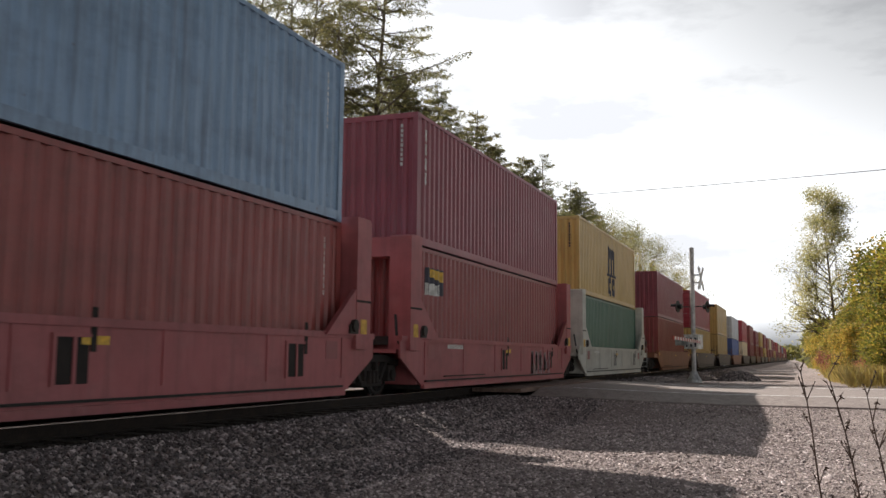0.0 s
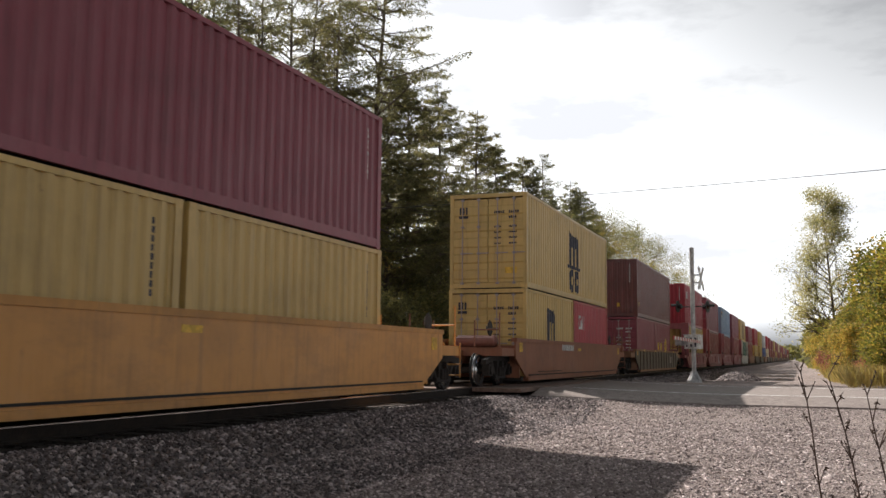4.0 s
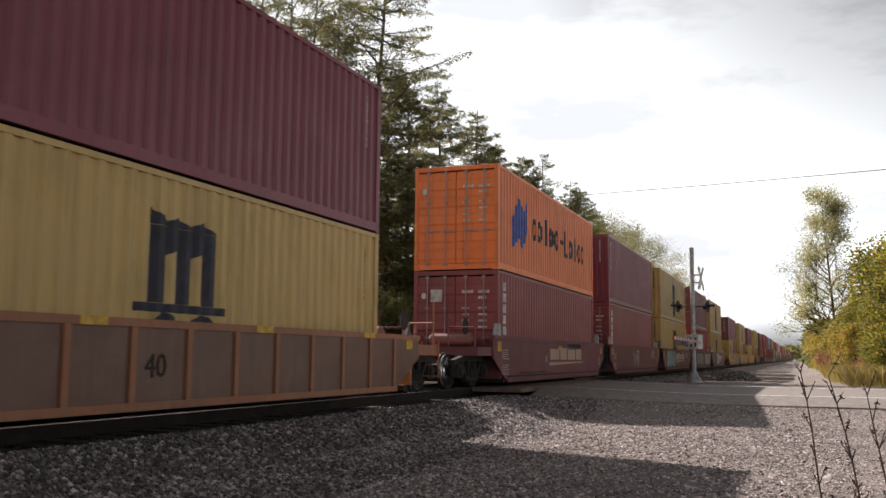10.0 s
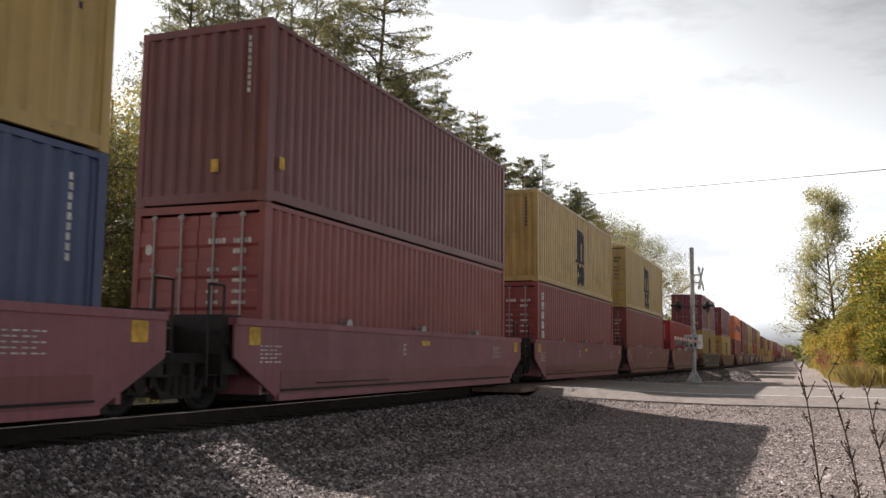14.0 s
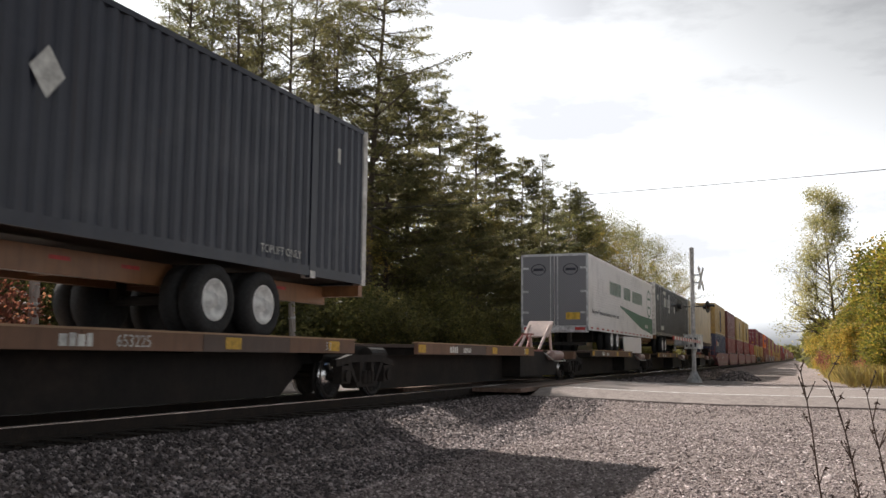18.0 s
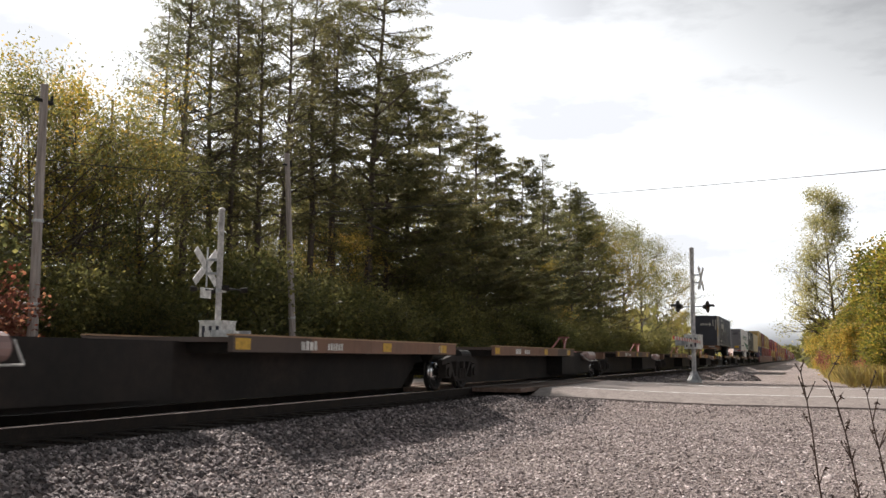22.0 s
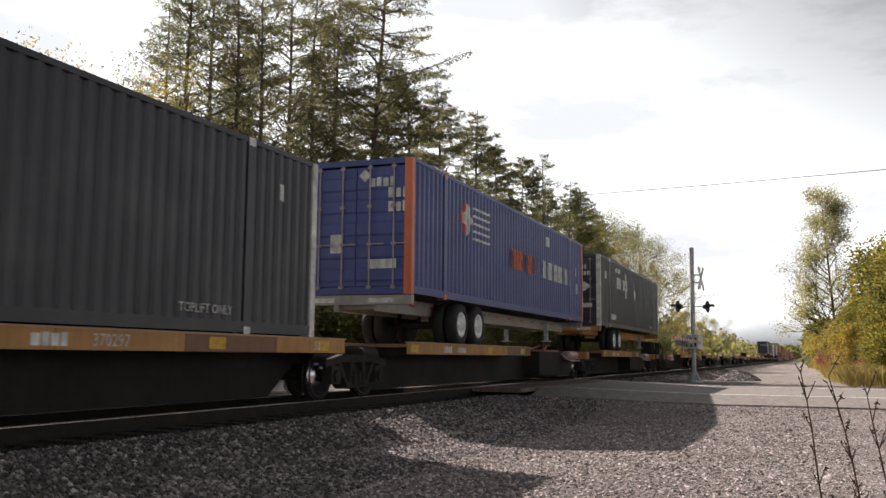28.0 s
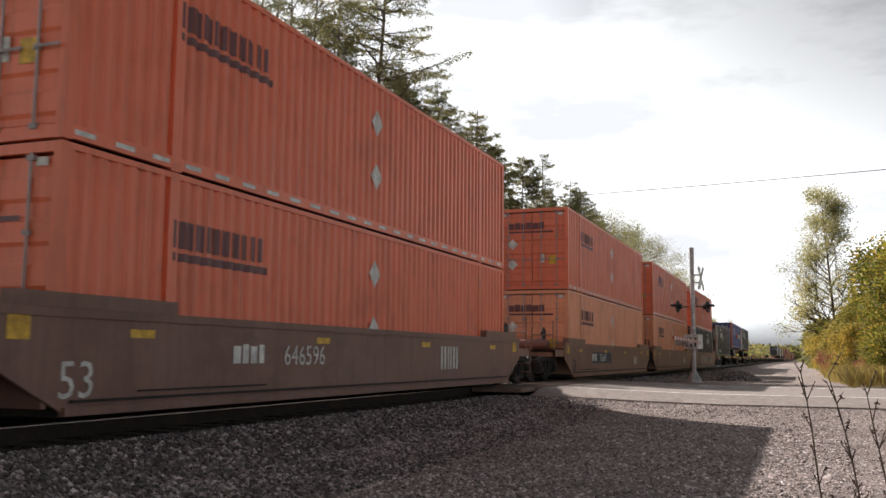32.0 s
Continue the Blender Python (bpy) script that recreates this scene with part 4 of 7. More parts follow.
def wire(pts, r, label):
    s = Shape()
    for a, b in pts:
        a, b = Vector(a), Vector(b)
        sag = (b - a).length * 0.012
        q = [a.lerp(b, t / 14) - Vector((0, 0, sag * 4 * (t / 14) * (1 - t / 14))) for t in range(15)]
        ring = [(r * math.cos(k * 1.2566), r * math.sin(k * 1.2566)) for k in range(5)]
        across = (b - a).cross(Vector((0, 0, 1))).normalized()
        n0 = len(s.v)
        s.v += [tuple(p + across * cu + Vector((0, 0, cv))) for p in q for cu, cv in ring]
        s.f += [(n0 + i * 5 + k, n0 + i * 5 + (k + 1) % 5, n0 + (i + 1) * 5 + (k + 1) % 5, n0 + (i + 1) * 5 + k) for i in range(14) for k in range(5)]
    tagged(new("overhead_wire", mesh_of("overhead_wire", s, blackpaint, False, False)), label, "wire")


for pts in ([((-16, 36, 7.1), (45, 36, 9.7))], [((-10, 18.7, 5.9), (-10, 31.1, 7.9))], [((-10, 18.7, 5.6), (-10, 12.5, -0.5))], [((-10, 31.2, 7.9), (-16, 60, 8.6))], [((-10, 18.7, 7.6), (-22, 2, 7.8))]):
    wire(pts, 0.014, "thin dark overhead wire")

# ---- the train: freight containers ----
MOVERS = []  # (thing, place along the train at 0 s, x, z)
UNDER = 0.004


def breaks(half, pitch):
    """Corner places of the corrugation along a wall and their insets."""
    out, d = [], 0.055 if pitch < 0.3 else 0.036
    n = int(round(2 * half / pitch))
    q = 2 * half / n
    for i in range(n):
        a = -half + i * q
        out += [(a, 0.0), (a + q * 0.33, 0.0), (a + q * 0.50, d), (a + q * 0.83, d)]
    out.append((half, 0.0))
    return out


def inset(prof, u):
    if not prof:
        return 0.0
    for (a, da), (b, db) in zip(prof, prof[1:]):
        if a <= u <= b:
            return da + (db - da) * (u - a) / max(1e-6, b - a)
    return 0.0


class Marks:
    """Flat painted shapes that follow a wall's corrugation. u runs along the wall, v is height."""

    def __init__(self, prof=None):
        self.prof, self.s = prof, Shape()

    def column(self, us, lo, hi):
        us = sorted(set(us + ([p for p, _ in self.prof if us[0] < p < us[-1]] if self.prof else [])))
        for a, b in zip(us, us[1:]):
            self.s.add([(-inset(self.prof, a), a, lo(a)), (-inset(self.prof, b), b, lo(b)), (-inset(self.prof, b), b, hi(b)), (-inset(self.prof, a), a, hi(a))], [(0, 1, 2, 3)])
        return self

    def rect(self, u0, u1, v0, v1):
        return self.column([u0, u1], lambda u: v0, lambda u: v1)

    def rhomb(self, u, v, ru, rv):
        return self.column([u - ru, u, u + ru], lambda t: v - rv * (1 - abs(t - u) / ru), lambda t: v + rv * (1 - abs(t - u) / ru))

    def disc(self, u, v, ru, rv, hole=0.0):
        us = [u + ru * math.cos(math.pi * k / 12) for k in range(12, -1, -1)]
        c = lambda t, r, q: q * math.sqrt(max(0.0, 1 - ((t - u) / r) ** 2)) if r > 0 else 0.0
        if not hole:
            return self.column(us, lambda t: v - c(t, ru, rv), lambda t: v + c(t, ru, rv))
        self.column(us, lambda t: v + c(t, ru * hole, rv * hole) + UNDER, lambda t: v + c(t, ru, rv))
        return self.column(us, lambda t: v - c(t, ru, rv), lambda t: v - c(t, ru * hole, rv * hole) - UNDER)

    def wedge(self, u0, u1, a0, a1, b0, b1):
        """Lower edge from a0 to a1, upper edge from b0 to b1."""
        k = lambda t: (t - u0) / (u1 - u0)
        return self.column([u0, u1], lambda t: a0 + (a1 - a0) * k(t), lambda t: b0 + (b1 - b0) * k(t))

    def word(self, u, v, h, n, gap=0.3, wide=0.62, rings=False):
        """A row of n bars of letter size."""
        for i in range(n):
            w = h * wide * (0.8 + 0.4 * ((i * 7 + n) % 5) / 5)
            if rings and (i * 5 + n) % 3:
                self.disc(u + w / 2, v + h * 0.4, w / 2, h * 0.4, 0.45)
            elif rings:
                self.rect(u + w * 0.3, u + w * 0.7, v, v + h * (0.82 + 0.18 * ((i * 3 + n) % 2)))
            elif h > 0.3 and w < h:
                self.rect(u, u + w * 0.36, v, v + h).rect(u + w * 0.6, u + w, v, v + h)
            else:
                self.rect(u, u + w, v, v + h * (0.9 + 0.1 * ((i * 3 + n) % 2)))
            u += w + h * wide * gap
        return self

    def stack(self, u, v, h, n, gap=0.28):
        """A column of n bars of letter size, downward from v."""
        for i in range(n):
            self.rect(u, u + h * (0.72 + 0.2 * ((i * 5 + n) % 3) / 3), v - h, v)
            v -= h * (1 + gap)
        return self

    def scrawl(self, u0, u1, v0, v1, seed, fill=0.8):
        """Overlapping sprayed blobs with ragged edges."""
        rg = random.Random(seed)
        n = max(3, int((u1 - u0) / 0.42))
        w = (u1 - u0) / n
        for i in range(n):
            c = u0 + (i + 0.5) * w
            for _ in range(3):
                cu, hw = c + rg.uniform(-0.35, 0.35) * w, w * rg.uniform(0.12, 0.24)
                a, b = rg.uniform(0, 0.14), rg.uniform(0.86, 1.0)
                sl = rg.uniform(-0.12, 0.12)
                self.wedge(cu - hw, cu + hw, v0 + (v1 - v0) * a, v0 + (v1 - v0) * (a + abs(sl)), v0 + (v1 - v0) * (b - abs(sl)), v0 + (v1 - v0) * b)
            if rg.random() < fill:
                mid = rg.uniform(0.25, 0.7)
                self.disc(c, v0 + (v1 - v0) * mid, w * 0.55, (v1 - v0) * 0.22, 0.5)
        return self

    def stroke(self, pts, w):
        """A drawn line of width w through points (u, v), on a flat wall, smoothed."""
        line = []
        for i in range(len(pts) - 1):
            p0, p1, p2, p3 = pts[max(0, i - 1)], pts[i], pts[i + 1], pts[min(len(pts) - 1, i + 2)]
            for k in range(5):
                t = k / 5
                line.append([0.5 * (2 * b + (c - a) * t + (2 * a - 5 * b + 4 * c - d) * t * t + (3 * b - a - 3 * c + d) * t ** 3) for a, b, c, d in zip(p0, p1, p2, p3)])
        line.append(list(pts[-1]))
        vs = []
        for i, (u, v) in enumerate(line):
            a, b = line[max(0, i - 1)], line[min(len(line) - 1, i + 1)]
            du, dv = b[0] - a[0], b[1] - a[1]
            ln = math.hypot(du, dv) or 1.0
            vs += [(0, u - dv / ln * w / 2, v + du / ln * w / 2), (0, u + dv / ln * w / 2, v - du / ln * w / 2)]
        self.s.add(vs, [(2 * i, 2 * i + 1, 2 * i + 3, 2 * i + 2) for i in range(len(line) - 1)])
        return self

    def loops(self, u0, u1, v0, v1, seed, thick=0.03):
        """Thin sprayed line loops."""
        rg = random.Random(seed)
        n = max(3, int((u1 - u0) / (0.42 * (v1 - v0))))
        w = (u1 - u0) / n
        for i in range(n):
            a = u0 + i * w
            pts = [(a + w * rg.uniform(-0.1, 1.1), v0 + (v1 - v0) * (rg.uniform(0.0, 0.35) if k % 2 else rg.uniform(0.6, 1.0))) for k in range(6)]
            self.stroke(pts, thick * rg.uniform(0.7, 1.1))
        return self

    def done(self, name, mat, parent, at=(0, 0, 0), rz=0, label=""):
        ob = hung(name, mesh_of(name, self.s, mat, False, False), parent, at, rz, label)
        ob["kind"] = "stuff"
        return ob


def mural(car, u0, u1, v0, v1, seed, fill, shade, x, edge=None):
    """A big sprayed mural: a pale ragged field, shaded inside, with dark curling outlines."""
    rg = random.Random(seed)
    f = Marks()
    n = int((u1 - u0) / 0.16)
    tops = [v1 - 0.10 * rg.random() - 0.06 * (1 + math.sin(k * 1.1 + seed)) for k in range(n + 1)]
    lows = [v0 + 0.16 * rg.random() * (1 + math.sin(k * 0.9)) for k in range(n + 1)]
    for k in range(n):
        a = u0 + k * (u1 - u0) / n
        f.wedge(a, a + (u1 - u0) / n, lows[k], lows[k + 1], tops[k], tops[k + 1])
    f.done("mural_field", fill, car, (x, 0, 0))
    sh, ln = Marks(), Marks()
    cells = max(2, int((u1 - u0) / 0.85))
    w = (u1 - u0) / cells
    hgt = v1 - v0
    for k in range(cells):
        c = u0 + (k + 0.5) * w
        pt = lambda a, b: (c + a * w + rg.uniform(-0.05, 0.05), v0 + b * hgt + rg.uniform(-0.04, 0.04))
        ln.stroke([pt(-0.5, 0.1), pt(-0.42, 0.75), pt(-0.2, 0.95), pt(0.05, 0.8), pt(0.02, 0.45), pt(-0.2, 0.3), pt(-0.28, 0.6), pt(-0.1, 0.68)], 0.05)
        ln.stroke([pt(0.05, 0.05), pt(0.12, 0.5), pt(0.3, 0.92), pt(0.5, 0.85), pt(0.48, 0.5), pt(0.3, 0.3), pt(0.52, 0.08)], 0.055)
        ln.stroke([pt(-0.45, 0.12), pt(-0.15, 0.06), pt(0.0, 0.25), pt(0.2, 0.06)], 0.045)
        for _ in range(2):
            a, b = rg.uniform(-0.45, 0.4), rg.uniform(0.15, 0.75)
            sh.stroke([pt(a, b), pt(a + 0.06, b + 0.14), pt(a + 0.02, b + 0.26)], 0.10)
    ln.stroke([(u0 + k * (u1 - u0) / n, tops[k] - 0.02) for k in range(0, n + 1, 2)], 0.04)
    sh.done("mural_shade", shade, car, (x + 0.002, 0, 0))
    ln.done("mural_outline", edge or inkblue, car, (x + 0.004, 0, 0))


def wall_mesh(half, z0, z1, pitch, mat):
    prof = breaks(half, pitch)
    s = Shape()
    n = len(prof)
    for z in (z0, z1):
        s.v += [(-d, u, z) for u, d in prof]
    s.f = [(i, i + 1, n + i + 1, n + i) for i in range(n - 1)]
    k = len(s.v)
    s.v += [(-0.05, -half, z0), (-0.05, half, z0), (-0.05, half, z1), (-0.05, -half, z1)]
    s.f += [(k, k + 3, k + 2, k + 1)]
    return mesh_of("side_wall", s, mat, False, False)


def door_mesh(w, h, mat):
    """One leaf: a plate with shallow pressed panels between its bars."""
    n = 5
    prof = [(0.02, 0.001)]
    for i in range(n):
        a = 0.10 + i * (h - 0.14) / n
        b = a + (h - 0.14) / n * 0.66
        prof += [(a, 0.001), (a + 0.05, -0.022), (b - 0.05, -0.022), (b, 0.001)]
    prof.append((h - 0.02, 0.001))
    k = len(prof)
    s = Shape()
    s.v = [(0.0, d, z) for z, d in prof] + [(w, d, z) for z, d in prof] + [(0, 0.035, 0), (w, 0.035, 0), (w, 0.035, h), (0, 0.035, h)]
    s.f = [(i, k + i, k + i + 1, i + 1) for i in range(k - 1)] + [(2 * k, 2 * k + 1, k, 0), (k - 1, 2 * k - 1, 2 * k + 2, 2 * k + 3), (2 * k, 0, *range(1, k), 2 * k + 3), (2 * k + 1, 2 * k + 2, *range(2 * k - 1, k - 1, -1))]
    return mesh_of("door", s, mat)


rodgrey = paint((0.26, 0.22, 0.22), 0.5)


def rod_mesh(h, mat):
    s = Shape().tube((0, 0, 0.02), (0, 0, h - 0.02), 0.017, 6)
    for z in (0.06, h * 0.36, h * 0.66, h - 0.08):
        s.box(-0.05, -0.022, z - 0.03, 0.05, 0.03, z + 0.03)
    s.box(0.0, -0.04, h * 0.36 - 0.015, 0.34, -0.02, h * 0.36 + 0.015)
    return mesh_of("lock_rod", s, mat)


def container(rear, L, H, z0, col, back, label, W=2.438, pitch=0.278, posts=None, detail=2, wear=0.5, rods=None, x=0.0, bars=True):
    """A steel box. back: what its rear end shows, 'door' or 'wall'."""
    pm = paint(col, wear)
    post = posts or pm
    box = group_thing("shipping_container", label, "container", "containers on the train")
    hw, hl = W / 2, L / 2
    key = (L, H, W, tuple(col), posts.name if posts else "", wear)

    def frame_mesh():
        s = Shape()
        for sx in (-1, 1):
            s.box(min(sx * hw, sx * (hw - 0.07)), -hl, H - 0.075, max(sx * hw, sx * (hw - 0.07)), hl, H)
            s.box(min(sx * hw, sx * (hw - 0.06)), -hl, 0.03, max(sx * hw, sx * (hw - 0.06)), hl, 0.19)
        for e in (-1, 1):
            y0, y1 = sorted((e * hl, e * (hl - 0.09)))
            s.box(-hw, y0, H - 0.12, hw, y1, H).box(-hw, y0, 0.02, hw, y1, 0.17)
        if L > 15:
            for e in (-1, 1):
                for sx in (-1, 1):
                    c = e * 6.095
                    s.box(min(sx * (hw + 0.004), sx * (hw - 0.08)), c - 0.10, 0.0, max(sx * (hw + 0.004), sx * (hw - 0.08)), c + 0.10, H + 0.002)
        return mesh_of("frame", s, pm)

    def post_mesh():
        w = 0.17 if posts else 0.11
        return mesh_of("corner_post", Shape().box(-w / 2, -0.075, 0.01, w / 2, 0.075, H - 0.01), post)

    hung("frame", cached(("fr", key), frame_mesh), box)
    pw = 0.085 if posts else 0.055
    for sx in (-1, 1):
        for e in (-1, 1):
            hung("corner_post", cached(("po", key), post_mesh), box, (sx * (hw + 0.003 - pw), e * (hl + 0.003 - 0.075), 0))
    wall = cached(("wa", key, pitch), lambda: wall_mesh(hl - 0.13, 0.17, H - 0.06, pitch, pm))
    for sx in (-1, 1):
        hung("side_wall", wall, box, (sx * (hw - 0.008), 0, 0), 0 if sx > 0 else 180)
    hung("roof", cached(("ro", key), lambda: mesh_of("roof", Shape().box(-hw + 0.05, -hl + 0.05, H - 0.05, hw - 0.05, hl - 0.05, H - 0.012), pm)), box)
    hung("underframe", cached(("un", key), lambda: mesh_of("underframe", Shape().box(-hw + 0.04, -hl + 0.08, 0.06, hw - 0.04, hl - 0.08, 0.16), steel)), box)
    endw = cached(("en", key), lambda: wall_mesh(hw - 0.10, 0.15, H - 0.1, 0.25, pm))
    fronts = [(1, "wall" if back == "door" else "door")] if detail < 2 else [(1, "wall")]
    for e, kind in [(-1, back)] + fronts:
        if kind == "wall":
            hung("end_wall", endw, box, (0, e * (hl - 0.012), 0), 90 if e > 0 else -90)
        elif kind == "flat":
            hung("end_wall", cached(("fl", key), lambda: mesh_of("end_wall", Shape().box(-hw + 0.1, 0.012, 0.12, hw - 0.1, 0.05, H - 0.1).box(-0.012, 0.004, 0.12, 0.012, 0.02, H - 0.1), pm)), box, (0, -hl, 0))
        else:
            dw = hw - 0.105
            leaf = cached(("do", key), lambda: door_mesh(dw - 0.01, H - 0.32, pm))
            rod = cached(("rd", H, rods.name if rods else ""), lambda: rod_mesh(H - 0.2, rods or rodgrey))
            for k, ox in enumerate((-dw, 0.01)):
                d = hung("door", leaf, box, (ox, -hl + 0.03 if e < 0 else hl - 0.065, 0.17))
                for q in (0.27, 0.74) if bars else ():
                    hung("lock_rod", rod, d, ((dw - 0.01) * q, -0.045, -0.07), label="galvanised locking bar")
    if detail >= 2:
        cast = cached(("cc", posts.name if posts else tuple(col)), lambda: mesh_of("corner_casting", Shape().slab(0, 0, 0, 0.178, 0.162, 0.118).slab(0, 0, 0, 0.182, 0.07, 0.05), post))
        for sx in (-1, 1):
            for e in ([-1, 1] if L < 15 else [-1, 1]):
                yy = e * (hl - 0.076) if L < 15 else e * 6.095
                for zz in (0.056, H - 0.056):
                    hung("corner_casting", cast, box, (sx * (hw - 0.082), yy, zz))
    box["half"] = hl
    MOVERS.append((box, rear + hl, x, z0))
    return box


def side_marks(box, L, pitch=0.278):
    return Marks(breaks(L / 2 - 0.13, pitch))


def on_side(mk, name, mat, box, W=2.438, label=""):
    return mk.done(name, mat, box, (W / 2 + 0.006, 0, 0), 0, label)


def on_rear(mk, name, mat, box, L, label="", off=0.012):
    """Shapes on the rear end: u runs to the right as one faces the end."""
    return mk.done(name, mat, box, (0, -L / 2 - off, 0), -90, label)


SQ = 12.192


def logo_block(box, L, H, mat, u, s=1.0, v=None, wide=1.0):
    """A shipping line's mark: an arched block over two round blocks."""
    m = side_marks(box, L)
    v = H * 0.81 if v is None else v
    s *= 1.18
    w = s * wide
    u -= 1.5
    for k in range(3):
        m.rect(u + (0.14 + k * 0.56) * w, u + (0.48 + k * 0.56) * w, v - 0.96 * s, v - 0.125 * s)
    for k in range(2):
        a = u + (0.48 + k * 0.56) * w
        m.wedge(a, a + 0.22 * w, v - 0.44 * s, v - 0.36 * s, v - 0.06 * s, v)
        m.wedge(a + 0.22 * w, a + 0.56 * w, v - 0.12 * s, v - 0.12 * s, v, v - 0.115 * s)
    m.wedge(u + 0.08 * w, u + 0.48 * w, v - 0.118 * s, v - 0.118 * s, v + 0.06 * s, v - 0.04 * s)
    m.rect(u - 0.14 * w, u + 1.90 * w, v - 1.06 * s, v - 0.965 * s)
    m.disc(u + 0.48 * w, v - 1.42 * s, 0.37 * w, 0.36 * s, 0.4).disc(u + 1.32 * w, v - 1.42 * s, 0.37 * w, 0.36 * s, 0.4)
    on_side(m, "line_mark", mat, box)


def stack_mark(box, L, H, mat, n=6, h=0.24, u=0.55, v=None):
    on_side(side_marks(box, L).stack(-L / 2 + u, H - 0.3 if v is None else v, h, n), "owner_mark", mat, box)


def id_marks(box, L, H, rear, mat=None):
    """Number rows and small labels on the side's front end and on the rear."""
    mat = mat or offwhite
    m = side_marks(box, L)
    m.stack(L / 2 - 0.55, H - 0.3, 0.085, 9, 0.35)
    on_side(m, "number_mark", mat, box)
    r = Marks()
    if rear == "door":
        r.word(0.2, H - 0.62, 0.085, 5).word(0.66, H - 0.62, 0.085, 5).word(0.66, H - 0.78, 0.08, 4)
        for i in range(4):
            r.word(0.2, H - 1.05 - 0.17 * i, 0.055, 5).word(0.66, H - 1.05 - 0.17 * i, 0.055, 6)
        on_rear(r, "number_mark", mat, box, L, off=-0.005)
    else:
        r.stack(0.82, H - 0.25, 0.075, 9, 0.4)
        on_rear(r, "number_mark", mat, box, L, off=0.003)


def label_patch(box, L, H, u, v, w, h, mat, where="rear"):
    m = Marks().rect(u, u + w, v, v + h)
    if where == "rear":
        on_rear(m, "label", mat, box, L, off=0.006)
    else:
        on_side(m, "label", mat, box)


def box40(rear, H, z0, col, back, label, kind="", L=SQ, **kw):
    b = container(rear, L, H, z0, col, back, label, wear=0.54 if "rust" not in label and "faded" not in label else 0.9, **kw)
    id_marks(b, L, H, back, inkblue if col == MSCYEL else offwhite)
    if kind == "line":
        logo_block(b, L, H, inkblue if col == MSCYEL else yellowmark, 0.3 * L / 2 * 0.45 if L > 7 else 0.95, 1.0 if H > 2.7 else 0.92, wide=0.6 if z0 > 2 and rear in (-153.4, -184.65, -306.3) else 0.55 if L < 7 else 0.8)
        on_side(side_marks(b, L).stack(-L / 2 + 0.55, H - 0.3, 0.10, 13, 0.28), "owner_column", inkblue if col == MSCYEL else yellowmark, b)
        if back == "door":
            on_rear(Marks().rect(-0.92, -0.86, H - 0.62, H - 0.4).rect(-0.82, -0.76, H - 0.62, H - 0.4).rect(-0.72, -0.66, H - 0.62, H - 0.4).rect(-0.94, -0.64, H - 0.74, H - 0.66), "line_mark", inkblue if col == MSCYEL else yellowmark, b, L, off=-0.005)
            label_patch(b, L, H, 0.55, 0.45, 0.36, 0.18, yellowmark)
    elif kind == "stack":
        stack_mark(b, L, H, offwhite, 6, 0.235)
        if back == "door":
            label_patch(b, L, H, -0.72, H - 0.85, 0.34, 0.34, offwhite)
    elif kind == "tex":
        stack_mark(b, L, H, offwhite, 4, 0.25, 0.42)
        on_rear(Marks().word(-1.0, H - 0.62, 0.26, 2), "owner_mark", offwhite, b, L, off=0.004)
    elif kind == "red":
        m = side_marks(b, L).rect(-L / 2 + 0.7, -L / 2 + 0.86, H - 1.0, H - 0.5).rect(-L / 2 + 0.86, -L / 2 + 1.05, H - 0.6, H - 0.5).rect(-L / 2 + 0.86, -L / 2 + 1.05, H - 1.0, H - 0.9)
        m.wedge(-L / 2 + 1.12, -L / 2 + 1.3, H - 1.0, H - 1.0, H - 0.85, H - 0.5).wedge(-L / 2 + 1.3, -L / 2 + 1.42, H - 1.0, H - 1.0, H - 0.5, H - 0.5).rect(-L / 2 + 1.55, -L / 2 + 1.67, H - 1.0, H - 0.5)
        on_side(m, "owner_mark", offwhite, b)
    elif kind == "beacon":
        m = side_marks(b, L).rect(-L / 2 + 0.5, -L / 2 + 1.6, H - 0.98, H - 0.40)
        on_side(m, "owner_panel", inkblue, b)
        q = side_marks(b, L).wedge(-L / 2 + 0.75, -L / 2 + 1.58, H - 0.58, H - 0.68, H - 0.42, H - 0.44)
        q.done("owner_stripe", yellowmark, b, (2.438 / 2 + 0.010, 0, 0))
        side_marks(b, L).word(-L / 2 + 0.56, H - 1.0, 0.26, 5, 0.2, 0.6).done("owner_mark", offwhite, b, (2.438 / 2 + 0.010, 0, 0))
    elif kind == "yellabel":
        label_patch(b, L, H, 0.2, 0.5, 0.14, 0.2, yellowmark)
        label_patch(b, L, H, -L / 2 + 0.35, 0.55, 0.16, 0.2, yellowmark, "side")
    if back == "door" and kind not in ("line",):
        on_rear(Marks().disc(-0.93, H - 0.68, 0.07, 0.09), "round_label", offwhite, b, L, off=-0.005)
    return b


